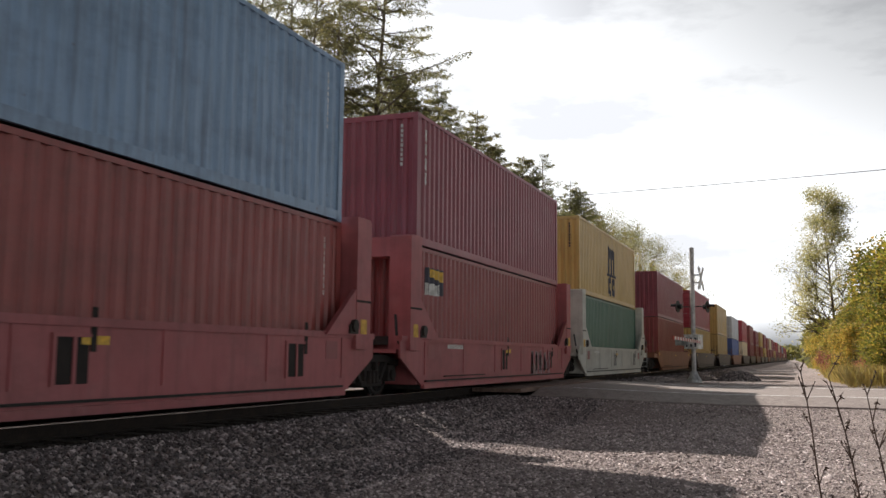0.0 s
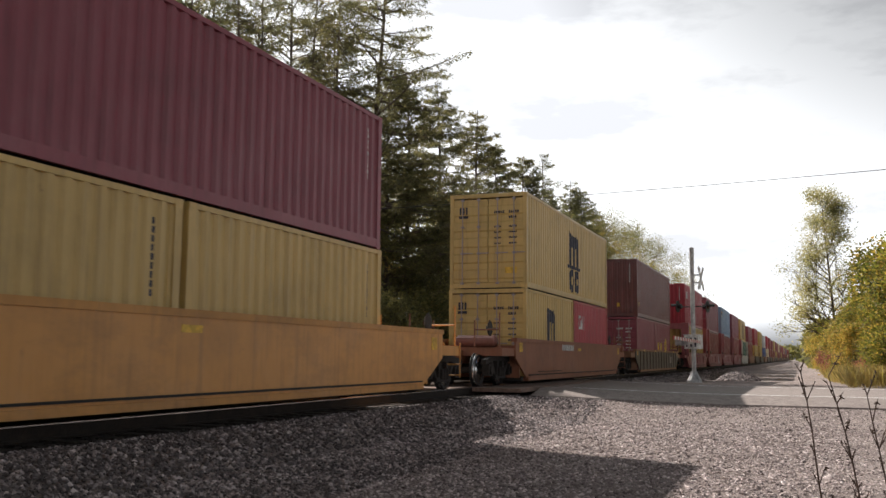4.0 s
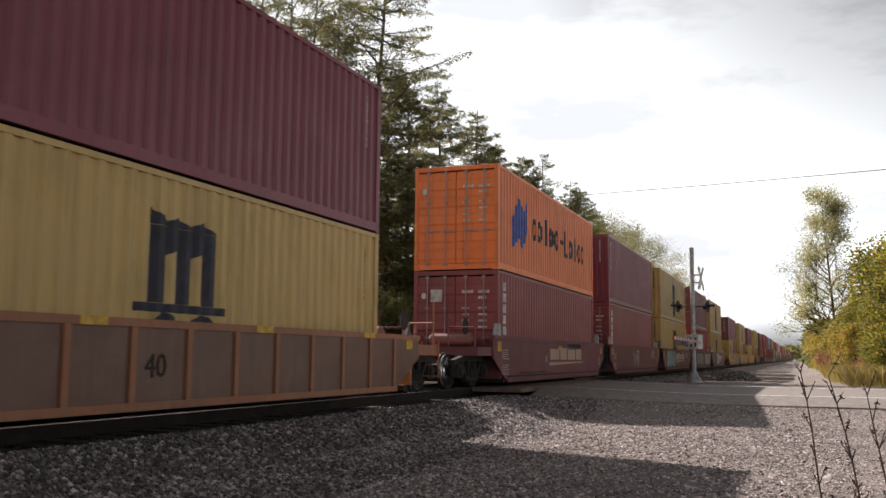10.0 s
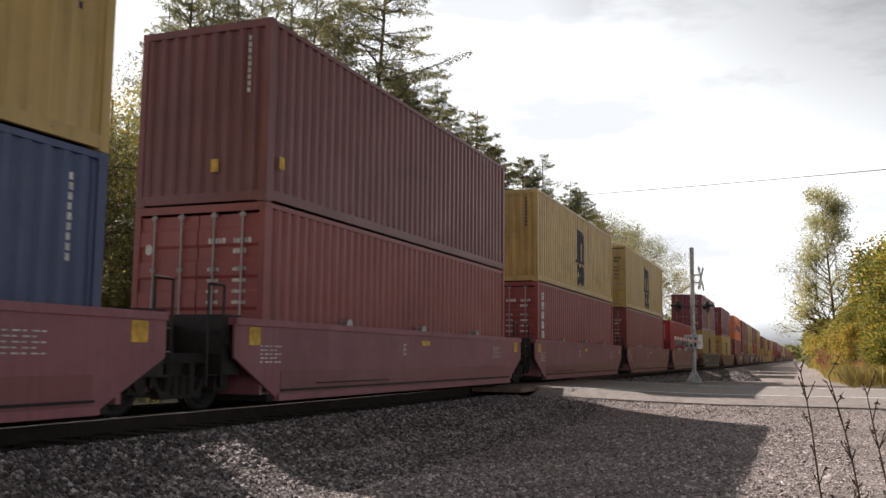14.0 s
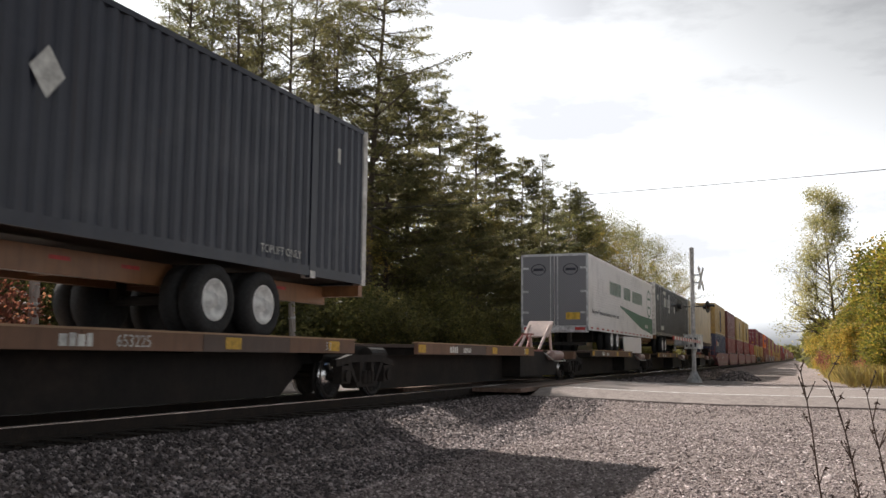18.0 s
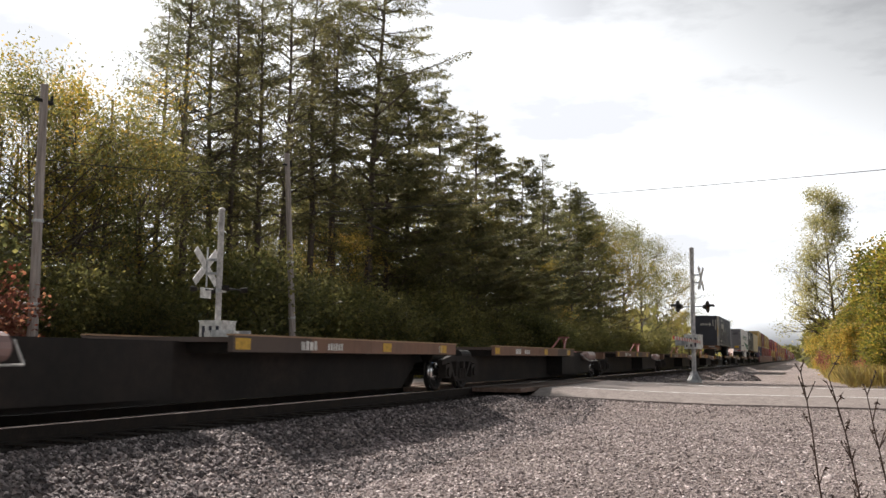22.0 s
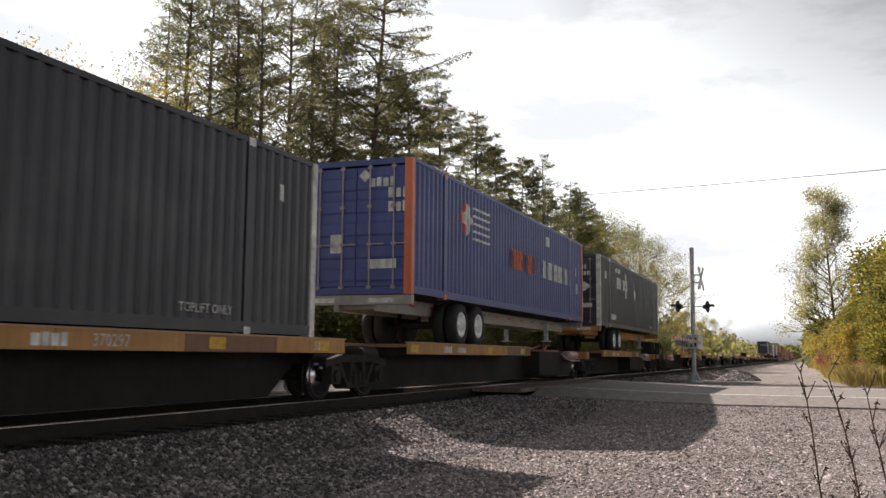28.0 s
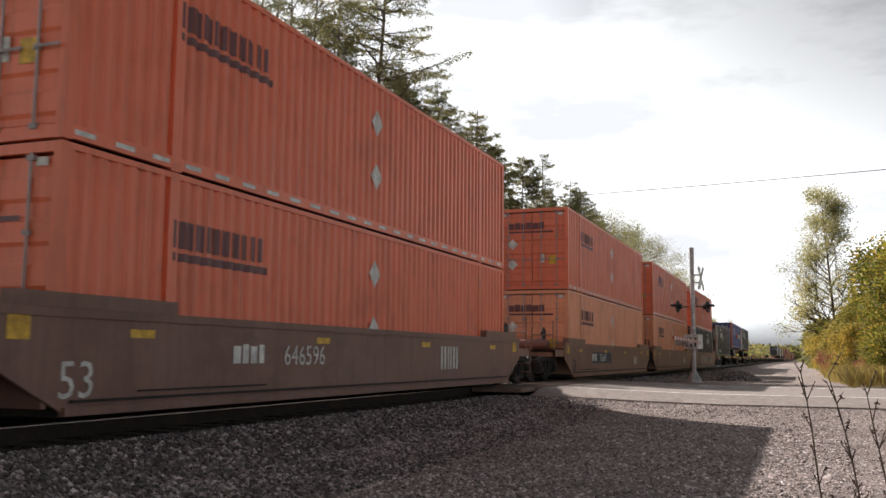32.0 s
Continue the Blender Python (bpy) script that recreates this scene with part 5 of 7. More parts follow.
# ---- rail cars ----
def truck(parent, y, small=True):
    """A two-axle freight truck with cast side frames."""
    t = hung("truck", cached("bolster", lambda: mesh_of("bolster", Shape().box(-1.0, -0.2, 0.42, 1.0, 0.2, 0.68).tube((0, 0, 0.6), (0, 0, 0.82), 0.22, 12), steel)), parent, (0, y, 0))

    def frame_mesh():
        s = Shape()
        s.prism([(-1.24, 0.58), (-0.6, 0.66), (0.6, 0.66), (1.24, 0.58), (1.24, 0.70), (0.6, 0.80), (-0.6, 0.80), (-1.24, 0.70)], 0.97, 1.10)
        s.prism([(-0.42, 0.20), (0.42, 0.20), (0.46, 0.30), (-0.46, 0.30)], 0.97, 1.11)
        for e in (-1, 1):
            s.prism([(e * 0.46, 0.30), (e * 0.34, 0.24), (e * 0.62, 0.66), (e * 0.78, 0.66)][::e], 0.98, 1.09)
            s.prism([(e * 0.20, 0.28), (e * 0.30, 0.28), (e * 0.30, 0.68), (e * 0.20, 0.68)][::e], 0.98, 1.10)
        for e in (-1, 1):
            s.box(0.94, e * 0.89 - 0.17, 0.28, 1.12, e * 0.89 + 0.17, 0.6)
            s.tube((1.1, e * 0.89, 0.42), (1.17, e * 0.89, 0.42), 0.11, 12)
        for k in (-0.16, 0, 0.16):
            s.tube((1.12, k, 0.26), (1.12, k, 0.5), 0.055, 8)
        return mesh_of("side_frame", s, dustysteel)

    fm = cached("sideframe", frame_mesh)
    wm = cached("wheel", lambda: mesh_of("wheel", Shape().lathe([(-0.10, 0.10), (-0.06, 0.15), (-0.05, 0.33), (-0.085, 0.36), (-0.085, 0.455), (-0.06, 0.455), (-0.05, 0.425), (0.055, 0.42), (0.055, 0.36), (0.0, 0.33), (-0.01, 0.15), (0.06, 0.11)], 24), tread, True))
    band = cached("treadband", lambda: mesh_of("tread_band", Shape().lathe([(-0.046, 0.4262), (0.05, 0.4222)], 24), railhead, True, False))
    hung("side_frame", fm, t)
    hung("side_frame", fm, t, rz=180)
    for e in (-1, 1):
        hung("axle", cached("axle", lambda: mesh_of("axle", Shape().tube((-1.0, 0, 0), (1.0, 0, 0), 0.085, 10), steel)), t, (0, e * 0.89, 0.42))
        for sx in (-1, 1):
            hung("wheel", wm, t, (sx * 0.7535, e * 0.89, 0.42), 0 if sx > 0 else 180)
            hung("tread_band", band, t, (sx * 0.7535, e * 0.89, 0.42), 0 if sx > 0 else 180, "bright worn wheel tread")
    return t


def text_mesh(body, size, mat):
    def make():
        cu = bpy.data.curves.new("lettering", "FONT")
        cu.body, cu.size, cu.extrude, cu.resolution_u = body, size, 0.001, 2
        ob = bpy.data.objects.new("lettering", cu)
        scene.collection.objects.link(ob)
        bpy.context.view_layer.update()
        me = bpy.data.meshes.new_from_object(ob.evaluated_get(bpy.context.evaluated_depsgraph_get()))
        me.materials.clear()
        me.materials.append(mat)
        bpy.data.objects.remove(ob)
        return me
    return cached(("tx", body, size, mat.name), make)


def letters(parent, body, size, mat, x, y, z):
    ob = new("lettering", text_mesh(body, size, mat))
    ob["kind"] = "stuff"
    ob.parent = parent
    ob.matrix_basis = pose(x, y, z, 90, 0, 90)
    return ob


def coupler(parent, y, d):
    s = Shape().box(-0.09, min(0, d * 0.9), 0.72, 0.09, max(0, d * 0.9), 0.9)
    s.slab(0, d * 0.98, 0.81, 0.26, 0.22, 0.3)
    hung("coupler", mesh_of("coupler", s, steel), parent, (0, y, 0))


def well_car(mid, hs, zt, col, style, trucks, label, well=6.2, col2=None, ends=("joint", "joint"), zb=0.15, xs_=1.45, wear=0.6):
    """A low well car. mid: place of the well's middle; hs: half length of its side sills; trucks: places from mid."""
    pm = paint(col, wear, 0.55)
    car = group_thing("well_car", label, "rail car", "cars of the train")
    dark = paint(col2, wear) if col2 else pm
    zm = 0.74
    cut = 1.15

    def sill():
        s = Shape()
        s.prism([(-hs + cut, zb), (hs - cut, zb), (hs, zm), (hs, zt), (-hs, zt), (-hs, zm)], xs_ - 0.07, xs_ - 0.03)
        return mesh_of("side_sill", s, dark)

    sm = cached(("sill", hs, zt, xs_, dark.name, zb), sill)
    tc = cached(("chord", hs, zt, xs_, pm.name, zb), lambda: mesh_of("top_chord", Shape().box(xs_ - 0.16, -hs, zt - 0.10, xs_, hs, zt).box(xs_ - 0.14, -hs + cut, zb - 0.04, xs_ + 0.01, hs - cut, zb + 0.06), pm))
    for a in (0, 180):
        hung("side_sill", sm, car, rz=a)
        hung("top_chord", tc, car, rz=a)
    n = int(2 * (hs - cut) / (1.05 if style == "ribbed" else 2.4))
    rib = cached(("rib", zt, style, pm.name, xs_), lambda: mesh_of("stiffener", Shape().prism([(-0.05, zb + 0.06), (0.05, zb + 0.06), (0.05, zt - 0.1), (-0.05, zt - 0.1)], xs_ - 0.03, xs_ + (0.0 if style == "ribbed" else -0.018)), pm if style == "ribbed" and sum(col2) > 0.2 else dark))
    for k in range(n + 1):
        y = -(hs - cut) + 0.1 + k * (2 * (hs - cut) - 0.2) / n
        if style in ("ribbed", "csx"):
            hung("stiffener", rib if style != "csx" else cached(("slot", dark.name), lambda: mesh_of("stiffener", Shape().prism([(-0.02, 0.4), (0.02, 0.4), (0.02, 1.08), (-0.02, 1.08)], xs_ - 0.03, xs_ - 0.012), dark)), car, (0, y, 0))
    # thin dark strips on the sill draw the shadow line of its lower recess
    ledge = cached(("ledge", hs, xs_, zb), lambda: mesh_of("foot_ledge", Shape().box(xs_ - 0.03, -hs + cut + 0.1, zb + 0.10, xs_ + 0.02, hs - cut - 0.1, zb + 0.13).box(xs_ - 0.03, -hs + cut + 1.2, zb + 0.19, xs_ + 0.008, -hs + cut + 4.0, zb + 0.21), steel))
    for a in (0, 180) if style != "ribbed" else ():
        hung("foot_ledge", ledge, car, rz=a, label="rusty ledge drawn dark as the sill's shadow line")
    if style == "csx":
        # the plate is not cut: thin near-black panels paint the shade inside its openings
        hole = cached(("hole", hs), lambda: mesh_of("side_opening", Shape().box(xs_ - 0.03, -0.25, 0.45, xs_ - 0.026, 0.25, 0.96).box(xs_ - 0.03, 0.27, 0.80, xs_ - 0.02, 0.36, 1.3), shade_grime))
        edge_ = cached(("holeedge", hs, pm.name), lambda: mesh_of("opening_frame", Shape().box(xs_ - 0.03, -0.31, 0.43, xs_ - 0.005, -0.25, 0.99).box(xs_ - 0.03, 0.0, 0.45, xs_ - 0.01, 0.05, 0.96).box(xs_ - 0.03, -0.31, 0.96, xs_ - 0.005, 0.27, 1.0), dark))
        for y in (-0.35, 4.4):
            hung("side_opening", hole, car, (0, y, 0), label="dark panel painted as the shaded opening in the side plate")
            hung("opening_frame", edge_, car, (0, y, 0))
        for e in (-1, 1):
            hung("tower_band", cached(("towerband", well, e), lambda: mesh_of("tower_band", Shape().box(1.5, e * (well + 0.44) - 0.29, 1.72, 1.508, e * (well + 0.44) + 0.29, 1.76), shade_grime)), car)
            hung("tower_hose", cached(("hose", well, e), lambda: mesh_of("tower_hose", Shape().path([(1.2, e * (well + 0.8), 1.6), (1.3, e * (well + 0.95), 1.2), (1.3, e * (well + 0.7), 0.9), (1.2, e * (well + 0.3), 0.75)], 0.03, 6), rubber)), car)
            hung("tower_plate", cached("towerplate", lambda: mesh_of("tower_plate", Shape().box(1.5, -0.12, 1.16, 1.506, 0.12, 1.42), yellowmark)), car, (0, e * (well + 0.45), 0), label="square orange reflective plate")
            hung("placard", cached("placard", lambda: mesh_of("placard", Shape().box(1.424, -0.2, 0.72, 1.428, 0.2, 1.02), paint((0.22, 0.05, 0.055), 0.4))), car, (0, e * (well - 0.6), 0), label="darker red stencil panel")
    cross = cached("crossbeam", lambda: mesh_of("crossbeam", Shape().box(-1.38, -0.09, 0.1, 1.38, 0.09, 0.2), steel))
    for k in range(5):
        hung("crossbeam", cross, car, (0, (k - 2) * well / 2.05, 0))
    for e in (-1, 1):
        bulk = cached(("bulk", pm.name, hs, well), lambda: mesh_of("end_bulkhead", Shape().box(-1.38, well + 0.06, 0.2, 1.38, well + 0.14, 1.1).box(-0.35, well + 0.1, 0.45, 0.35, hs + 0.35, 0.92).box(-1.3, well + 0.1, 0.84, 1.3, hs - 0.05, 0.92), pm))
        hung("end_bulkhead", bulk, car, rz=0 if e > 0 else 180)
    if style == "csx":
        post_ = cached(("towerpost", well, pm.name), lambda: mesh_of("tower_post", Shape().prism([(well + 0.16, 0.9), (well + 0.72, 0.9), (well + 0.72, 3.2), (well + 0.62, 3.24), (well + 0.16, 3.24)], 1.02, 1.5), pm))
        beam_ = cached(("towerbeam", well, pm.name), lambda: mesh_of("tower_beam", Shape().box(-1.02, well + 0.2, 2.80, 1.02, well + 0.68, 3.2), pm))
        sill_ = cached(("towersill", well), lambda: mesh_of("tower_sill", Shape().box(-1.02, well + 0.2, 1.0, 1.02, well + 0.6, 1.18), steel))
        guss = cached(("towergusset", well, pm.name, zt), lambda: mesh_of("gusset", Shape().prism([(well + 0.2, zt - 0.05), (well + 0.2, zt + 0.8), (well - 0.9, zt - 0.05)], 1.40, 1.49), pm))
        post_far = cached(("towerpost2", well, pm.name), lambda: mesh_of("tower_post", Shape().prism([(well + 0.16, 0.9), (well + 0.72, 0.9), (well + 0.72, 3.2), (well + 0.62, 3.24), (well + 0.16, 3.24)], -1.5, -1.02), pm))
        guss_far = cached(("towergusset2", well, pm.name, zt), lambda: mesh_of("gusset", Shape().prism([(well + 0.2, zt - 0.05), (well + 0.2, zt + 0.8), (well - 0.9, zt - 0.05)], -1.49, -1.40), pm))
        for a in (0, 180):
            for nm, me_ in (("tower_post", post_), ("tower_post", post_far), ("tower_beam", beam_), ("tower_sill", sill_), ("gusset", guss), ("gusset", guss_far)):
                hung(nm, me_, car, rz=a)
        lamp = cached("castblock", lambda: mesh_of("lift_bracket", Shape().tube((1.36, 0, 0), (1.56, 0, 0), 0.11, 10).box(1.4, -0.16, -0.14, 1.52, 0.16, 0.02), steel))
        for e in (-1, 1):
            hung("lift_bracket", lamp, car, (0, e * (well + 0.05), 1.30))
    if style == "step":
        st = cached(("step", pm.name, hs), lambda: mesh_of("raised_end", Shape().box(xs_ - 0.2, hs - 3.0, zt, xs_ + 0.01, hs - 0.4, zt + 0.16), pm))
        for e in (0, 180):
            hung("raised_end", st, car, rz=e)
            hung("raised_end", cached(("step2", pm.name, hs), lambda: mesh_of("raised_end", Shape().box(-xs_ - 0.01, hs - 3.0, zt, -xs_ + 0.2, hs - 0.4, zt + 0.16), pm)), car, rz=e)
    for e, kind in zip((-1, 1), ends):
        if kind == "free":
            reach = hs + 1.15

            def platform():
                s = Shape().box(-1.36, hs - 0.1, 0.94, 1.36, reach, 1.02).box(-0.3, hs - 0.2, 0.6, 0.3, reach + 0.2, 0.94).box(-1.38, reach - 0.08, 0.8, 1.38, reach, 1.02)
                for sx in (-1, 1):
                    s.box(min(sx * 1.3, sx * 1.38), hs - 0.1, 0.8, max(sx * 1.3, sx * 1.38), reach, 1.02)
                return mesh_of("end_platform", s, pm)
            hung("end_platform", cached(("plat", hs, pm.name), platform), car, rz=0 if e > 0 else 180)

            def rails():
                s = Shape()
                for xx in (-1.3, -0.6, 0.6, 1.3):
                    s.tube((xx, reach - 0.05, 1.0), (xx, reach - 0.05, 1.95 if abs(xx) > 1 else 1.75), 0.022, 6)
                s.tube((-1.3, reach - 0.05, 1.5), (-0.6, reach - 0.05, 1.5), 0.02, 6).tube((0.6, reach - 0.05, 1.5), (1.3, reach - 0.05, 1.5), 0.02, 6)
                for z in (0.35, 0.6, 0.85):
                    s.tube((1.0, reach + 0.02, z), (1.4, reach + 0.02, z), 0.018, 6)
                s.tube((1.0, reach + 0.02, 0.3), (1.0, reach + 0.02, 1.1), 0.018, 6).tube((1.4, reach + 0.02, 0.3), (1.4, reach + 0.02, 1.1), 0.018, 6)
                return mesh_of("handrail", s, pm)
            hung("handrail", cached(("rails", hs, pm.name), rails), car, rz=0 if e > 0 else 180)
            hung("brake_wheel", cached("brake", lambda: mesh_of("brake_wheel", Shape().tube((0, 0, 0), (0.1, 0, 0), 0.06, 8).lathe([(0.08, 0.19), (0.10, 0.22), (0.12, 0.19)], 16).box(0.09, -0.2, -0.015, 0.11, 0.2, 0.015), steel)), car, (0.75, e * (hs + 0.55), 1.55))
            hung("air_tank", cached("airtank", lambda: mesh_of("air_tank", Shape().tube((-0.6, 0, 0), (0.5, 0, 0), 0.165, 14).tube((-0.68, 0, 0), (-0.6, 0, 0), 0.09, 14, 0.165).tube((0.5, 0, 0), (0.58, 0, 0), 0.165, 14, 0.09), paint((0.17, 0.075, 0.06), 0.5))), car, (0.2, e * (hs - 0.35), 1.22))
            coupler(car, e * reach, e)
        else:
            lad = cached(("ladder", pm.name), lambda: mesh_of("ladder", Shape().tube((1.22, 0, 0.35), (1.22, 0, 1.75), 0.02, 6).tube((1.22, 0.36, 0.35), (1.22, 0.36, 1.75), 0.02, 6).tube((1.22, 0, 1.75), (1.22, 0.36, 1.75), 0.02, 6).tube((1.22, 0, 0.5), (1.22, 0.36, 0.5), 0.016, 6).tube((1.22, 0, 0.8), (1.22, 0.36, 0.8), 0.016, 6).tube((1.22, 0, 1.1), (1.22, 0.36, 1.1), 0.016, 6), steel))
            if style != "csx":
                hung("joint_platform", cached(("joint", hs, well), lambda: mesh_of("joint_platform", Shape().box(-1.34, well + 0.16, 0.92, 1.34, hs + 0.1, 1.0).box(-1.3, hs - 0.32, 0.5, 1.3, hs + 0.12, 1.34).box(-0.5, hs + 0.1, 0.45, 0.5, hs + 0.5, 1.2), steel)), car, rz=0 if e > 0 else 180, label="grimy dark end platform")
                hung("ladder", lad, car, (0, e * (hs + 0.18) - 0.18, 0))
    for y in trucks:
        truck(car, y)
    plates = {"ribbed": 4, "step": 4}.get(style, 1)
    for k in range(plates):
        y = -hs + 2.4 + (k + 0.5 * (plates < 3)) * (2 * hs - 4.8) / max(1, plates - 1 + (plates < 3))
        hung("reflector", cached("reflector", lambda: mesh_of("reflector", Shape().box(0, -0.22, 0, 0.006, 0.22, 0.10), yellowmark)), car, (xs_ - 0.03 if style not in ("ribbed",) else xs_, y, zt - 0.3 if style != "ribbed" else zt - 0.1), label="yellow reflective plate")
    for e in (-1, 1):
        hung("end_reflector", cached(("endref", xs_), lambda: mesh_of("end_reflector", Shape().box(0, -0.15, 0, 0.006, 0.15, 0.26), yellowmark)), car, (xs_ - 0.028, e * (hs - 0.5), 0.92), label="square yellow reflective plate")
    MOVERS.append((car, mid, 0.0, 0.0))
    return car


def small_text(car, x, y, z, n=5):
    """Rows of stencil too small to read."""
    m = Marks()
    for i in range(n):
        for q in range(5 - i % 2):
            m.rect(y + q * 0.13, y + q * 0.13 + 0.06 + 0.04 * ((q * 3 + i) % 2), z - i * 0.058, z - i * 0.058 + 0.019)
    m.done("stencil", offwhite, car, (x, 0, 0))


def stencil(car, x, y, z, h, n, mat=None):
    Marks().word(y, z, h, n).done("number_mark", mat or offwhite, car, (x, 0, 0))


dustlip = paint((0.34, 0.22, 0.13), 0.5, 0.7)


def spine_unit(back, front, deck, label, hitch_up=True, cols=(DARKBR, OLDYEL), trucks=(), mirror=False, free=(), tall=0.0, number=""):
    """One unit of a spine car, between the trucks at back and front. deck: (from, to) of its wheel platform."""
    mid = (back + front) / 2
    half = (front - back) / 2
    pm, ym = paint(cols[0], 0.6, 0.6), paint(cols[1], 0.8, 0.6)
    car = group_thing("spine_car", label, "rail car", "cars of the train")
    d0, d1 = deck[0] - mid, deck[1] - mid
    # grimy spine, arms and side box; deep shade below the deck is in their colour
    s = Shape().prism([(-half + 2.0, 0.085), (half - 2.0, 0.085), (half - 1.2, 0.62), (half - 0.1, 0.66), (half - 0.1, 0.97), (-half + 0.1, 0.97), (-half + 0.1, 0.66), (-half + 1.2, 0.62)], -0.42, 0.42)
    hung("centre_spine", mesh_of("centre_spine", s, shade_grime), car)
    hung("platform", mesh_of("platform", Shape().box(-1.28, d0, 0.96, 1.28, d1, 1.03), pm), car, label="rusty steel wheel platform")
    n = 4
    for sx in (-1, 1):
        for k in range(n):
            a, b = d0 + k * (d1 - d0) / n, d0 + (k + 1) * (d1 - d0) / n
            x0, x1 = sorted((sx * 1.26, sx * 1.34))
            hung("platform_edge", mesh_of("platform_edge", Shape().box(x0, a, 0.82, x1, b - 0.012, 1.05), ym if (k + int(back)) % 4 != 1 else pm), car)
        x0, x1 = sorted((sx * 1.22, sx * 1.36))
        hung("edge_lip", mesh_of("edge_lip", Shape().box(x0, d0, 1.05, x1, d1, 1.075), dustlip), car, label="worn pale deck lip")
    arm = cached(("arm", pm.name), lambda: mesh_of("cross_arm", Shape().box(-1.28, -0.12, 0.8, 1.28, 0.12, 0.96), shade_grime))
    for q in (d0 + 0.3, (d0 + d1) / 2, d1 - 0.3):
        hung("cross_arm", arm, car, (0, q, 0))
    far_end = 1 if (d0 + d1) < 0 else -1
    hy = far_end * (half - 2.3)
    hung("side_box", mesh_of("side_box", Shape().prism([(-1.9, 0.2), (1.9, 0.2), (2.3, 0.62), (2.3, 0.95), (-2.3, 0.95), (-2.3, 0.2)] if far_end > 0 else [(-1.9, 0.2), (2.3, 0.2), (2.3, 0.95), (-2.3, 0.95), (-2.3, 0.62)], -0.98, 0.98), shade_grime), car, (0, far_end * (half - 4.3), 0))
    hung("end_beam", mesh_of("end_beam", Shape().box(-1.3, -0.2, 0.72, 1.3, 0.2, 0.98).box(-1.32, -0.2, 0.78, -1.28, 0.2, 0.98).box(1.28, -0.2, 0.78, 1.32, 0.2, 0.98), ym), car, (0, far_end * (half - 0.95), 0))
    hm = paint((0.34, 0.12, 0.10), 0.6)
    hs_ = Shape()
    top = 1.55 if hitch_up else 1.2
    for sx in (-1, 1):
        hs_.tube((sx * 0.26, -far_end * 1.15, 1.02), (sx * 0.13, -far_end * 0.1, top), 0.036, 8)
    hs_.tube((0.0, far_end * 0.25, 1.0), (0.0, -far_end * 0.1, top - 0.04), 0.035, 8)
    hs_.box(-0.2, -0.2, top - 0.02, 0.2, 0.06, top + 0.03).box(-0.4, -1.35, 0.97, 0.4, 0.45, 1.03)
    hung("trailer_hitch", mesh_of("trailer_hitch", hs_, hm), car, (0, hy, 0), label="faded red folding trailer hitch")
    hung("air_tank", cached("reservoir", lambda: mesh_of("air_tank", Shape().tube((0, -0.6, 0), (0, 0.6, 0), 0.16, 14).tube((0, -0.66, 0), (0, -0.6, 0), 0.08, 14, 0.16).tube((0, 0.6, 0), (0, 0.66, 0), 0.16, 14, 0.08), paint((0.28, 0.18, 0.165), 0.5))), car, (1.13, far_end * (half - 3.0), 0.84), label="dusty pink air tank")
    hung("grab_iron", cached("grabiron", lambda: mesh_of("grab_iron", Shape().path([(1.0, -0.9, 0.92), (1.30, -0.75, 0.66), (1.30, 0.75, 0.66), (1.0, 0.9, 0.92)], 0.014, 6), offwhite)), car, (0, far_end * (half - 3.0), 0), label="pale bent grab iron")
    if tall:
        th = Shape().prism([(-0.35, 1.5), (-0.25, 1.46), (0.55, 2.02), (0.5, 2.08)], -0.45, 0.45)
        for sx in (-1, 1):
            th.tube((sx * 0.36, -1.2, 1.02), (sx * 0.36, 0.3, 1.92), 0.05, 8).tube((sx * 0.36, 0.5, 1.02), (sx * 0.36, 0.25, 1.85), 0.05, 8)
        hung("raised_hitch", mesh_of("raised_hitch", th, paint((0.62, 0.50, 0.46), 0.5)), car, (0, tall - mid, 0), label="raised pale pink trailer hitch plate")
    for y in trucks:
        truck(car, y - mid)
    for e in free:
        hung("end_sill", mesh_of("end_sill", Shape().box(-1.3, min(0, e * 0.9), 0.75, 1.3, max(0, e * 0.9), 0.98), pm), car, (0, e * (half + 0.1), 0))
        coupler(car, e * (half + 0.9), e)
        hung("brake_stand", cached("brakestand", lambda: mesh_of("brake_stand", Shape().box(-0.3, -0.06, 0.98, 0.3, 0.06, 1.62).box(-0.36, -0.2, 1.62, 0.36, 0.2, 1.66), steel)), car, (0.7, e * (half + 0.45), 0), label="dark steel brake stand")
        hung("brake_wheel", MESHES["brake"], car, (1.02, e * (half + 0.45), 1.45))
        hung("handrail", cached("spinerail", lambda: mesh_of("handrail", Shape().path([(-1.22, 0, 0.98), (-1.22, 0, 1.75), (-0.5, 0, 1.75), (-0.5, 0, 0.98)], 0.02, 6).path([(1.22, 0, 0.5), (1.22, 0, 1.4)], 0.02, 6), steel)), car, (0, e * (half + 0.8), 0))
    for q in (0.25, 5.2, 8.2):
        hung("edge_plate", cached("edgeplate", lambda: mesh_of("edge_plate", Shape().box(1.34, -0.19, 0.855, 1.346, 0.19, 1.02), yellowmark)), car, (0, d0 + q, 0), label="orange reflective plate")
    Marks().word(d0 + 1.9, 0.86, 0.15, 4, 0.25, 0.75).done("owner_mark", offwhite, car, (1.345, 0, 0))
    if number:
        letters(car, number, 0.21, offwhite, 1.346, d0 + 2.8, 0.865)
    else:
        Marks().word(d0 + 2.8, 0.865, 0.12, 6, 0.35, 0.6).done("number_mark", offwhite, car, (1.345, 0, 0))
    letters(car, "53", 0.2, offwhite, 1.346, d1 - 1.1, 0.865)
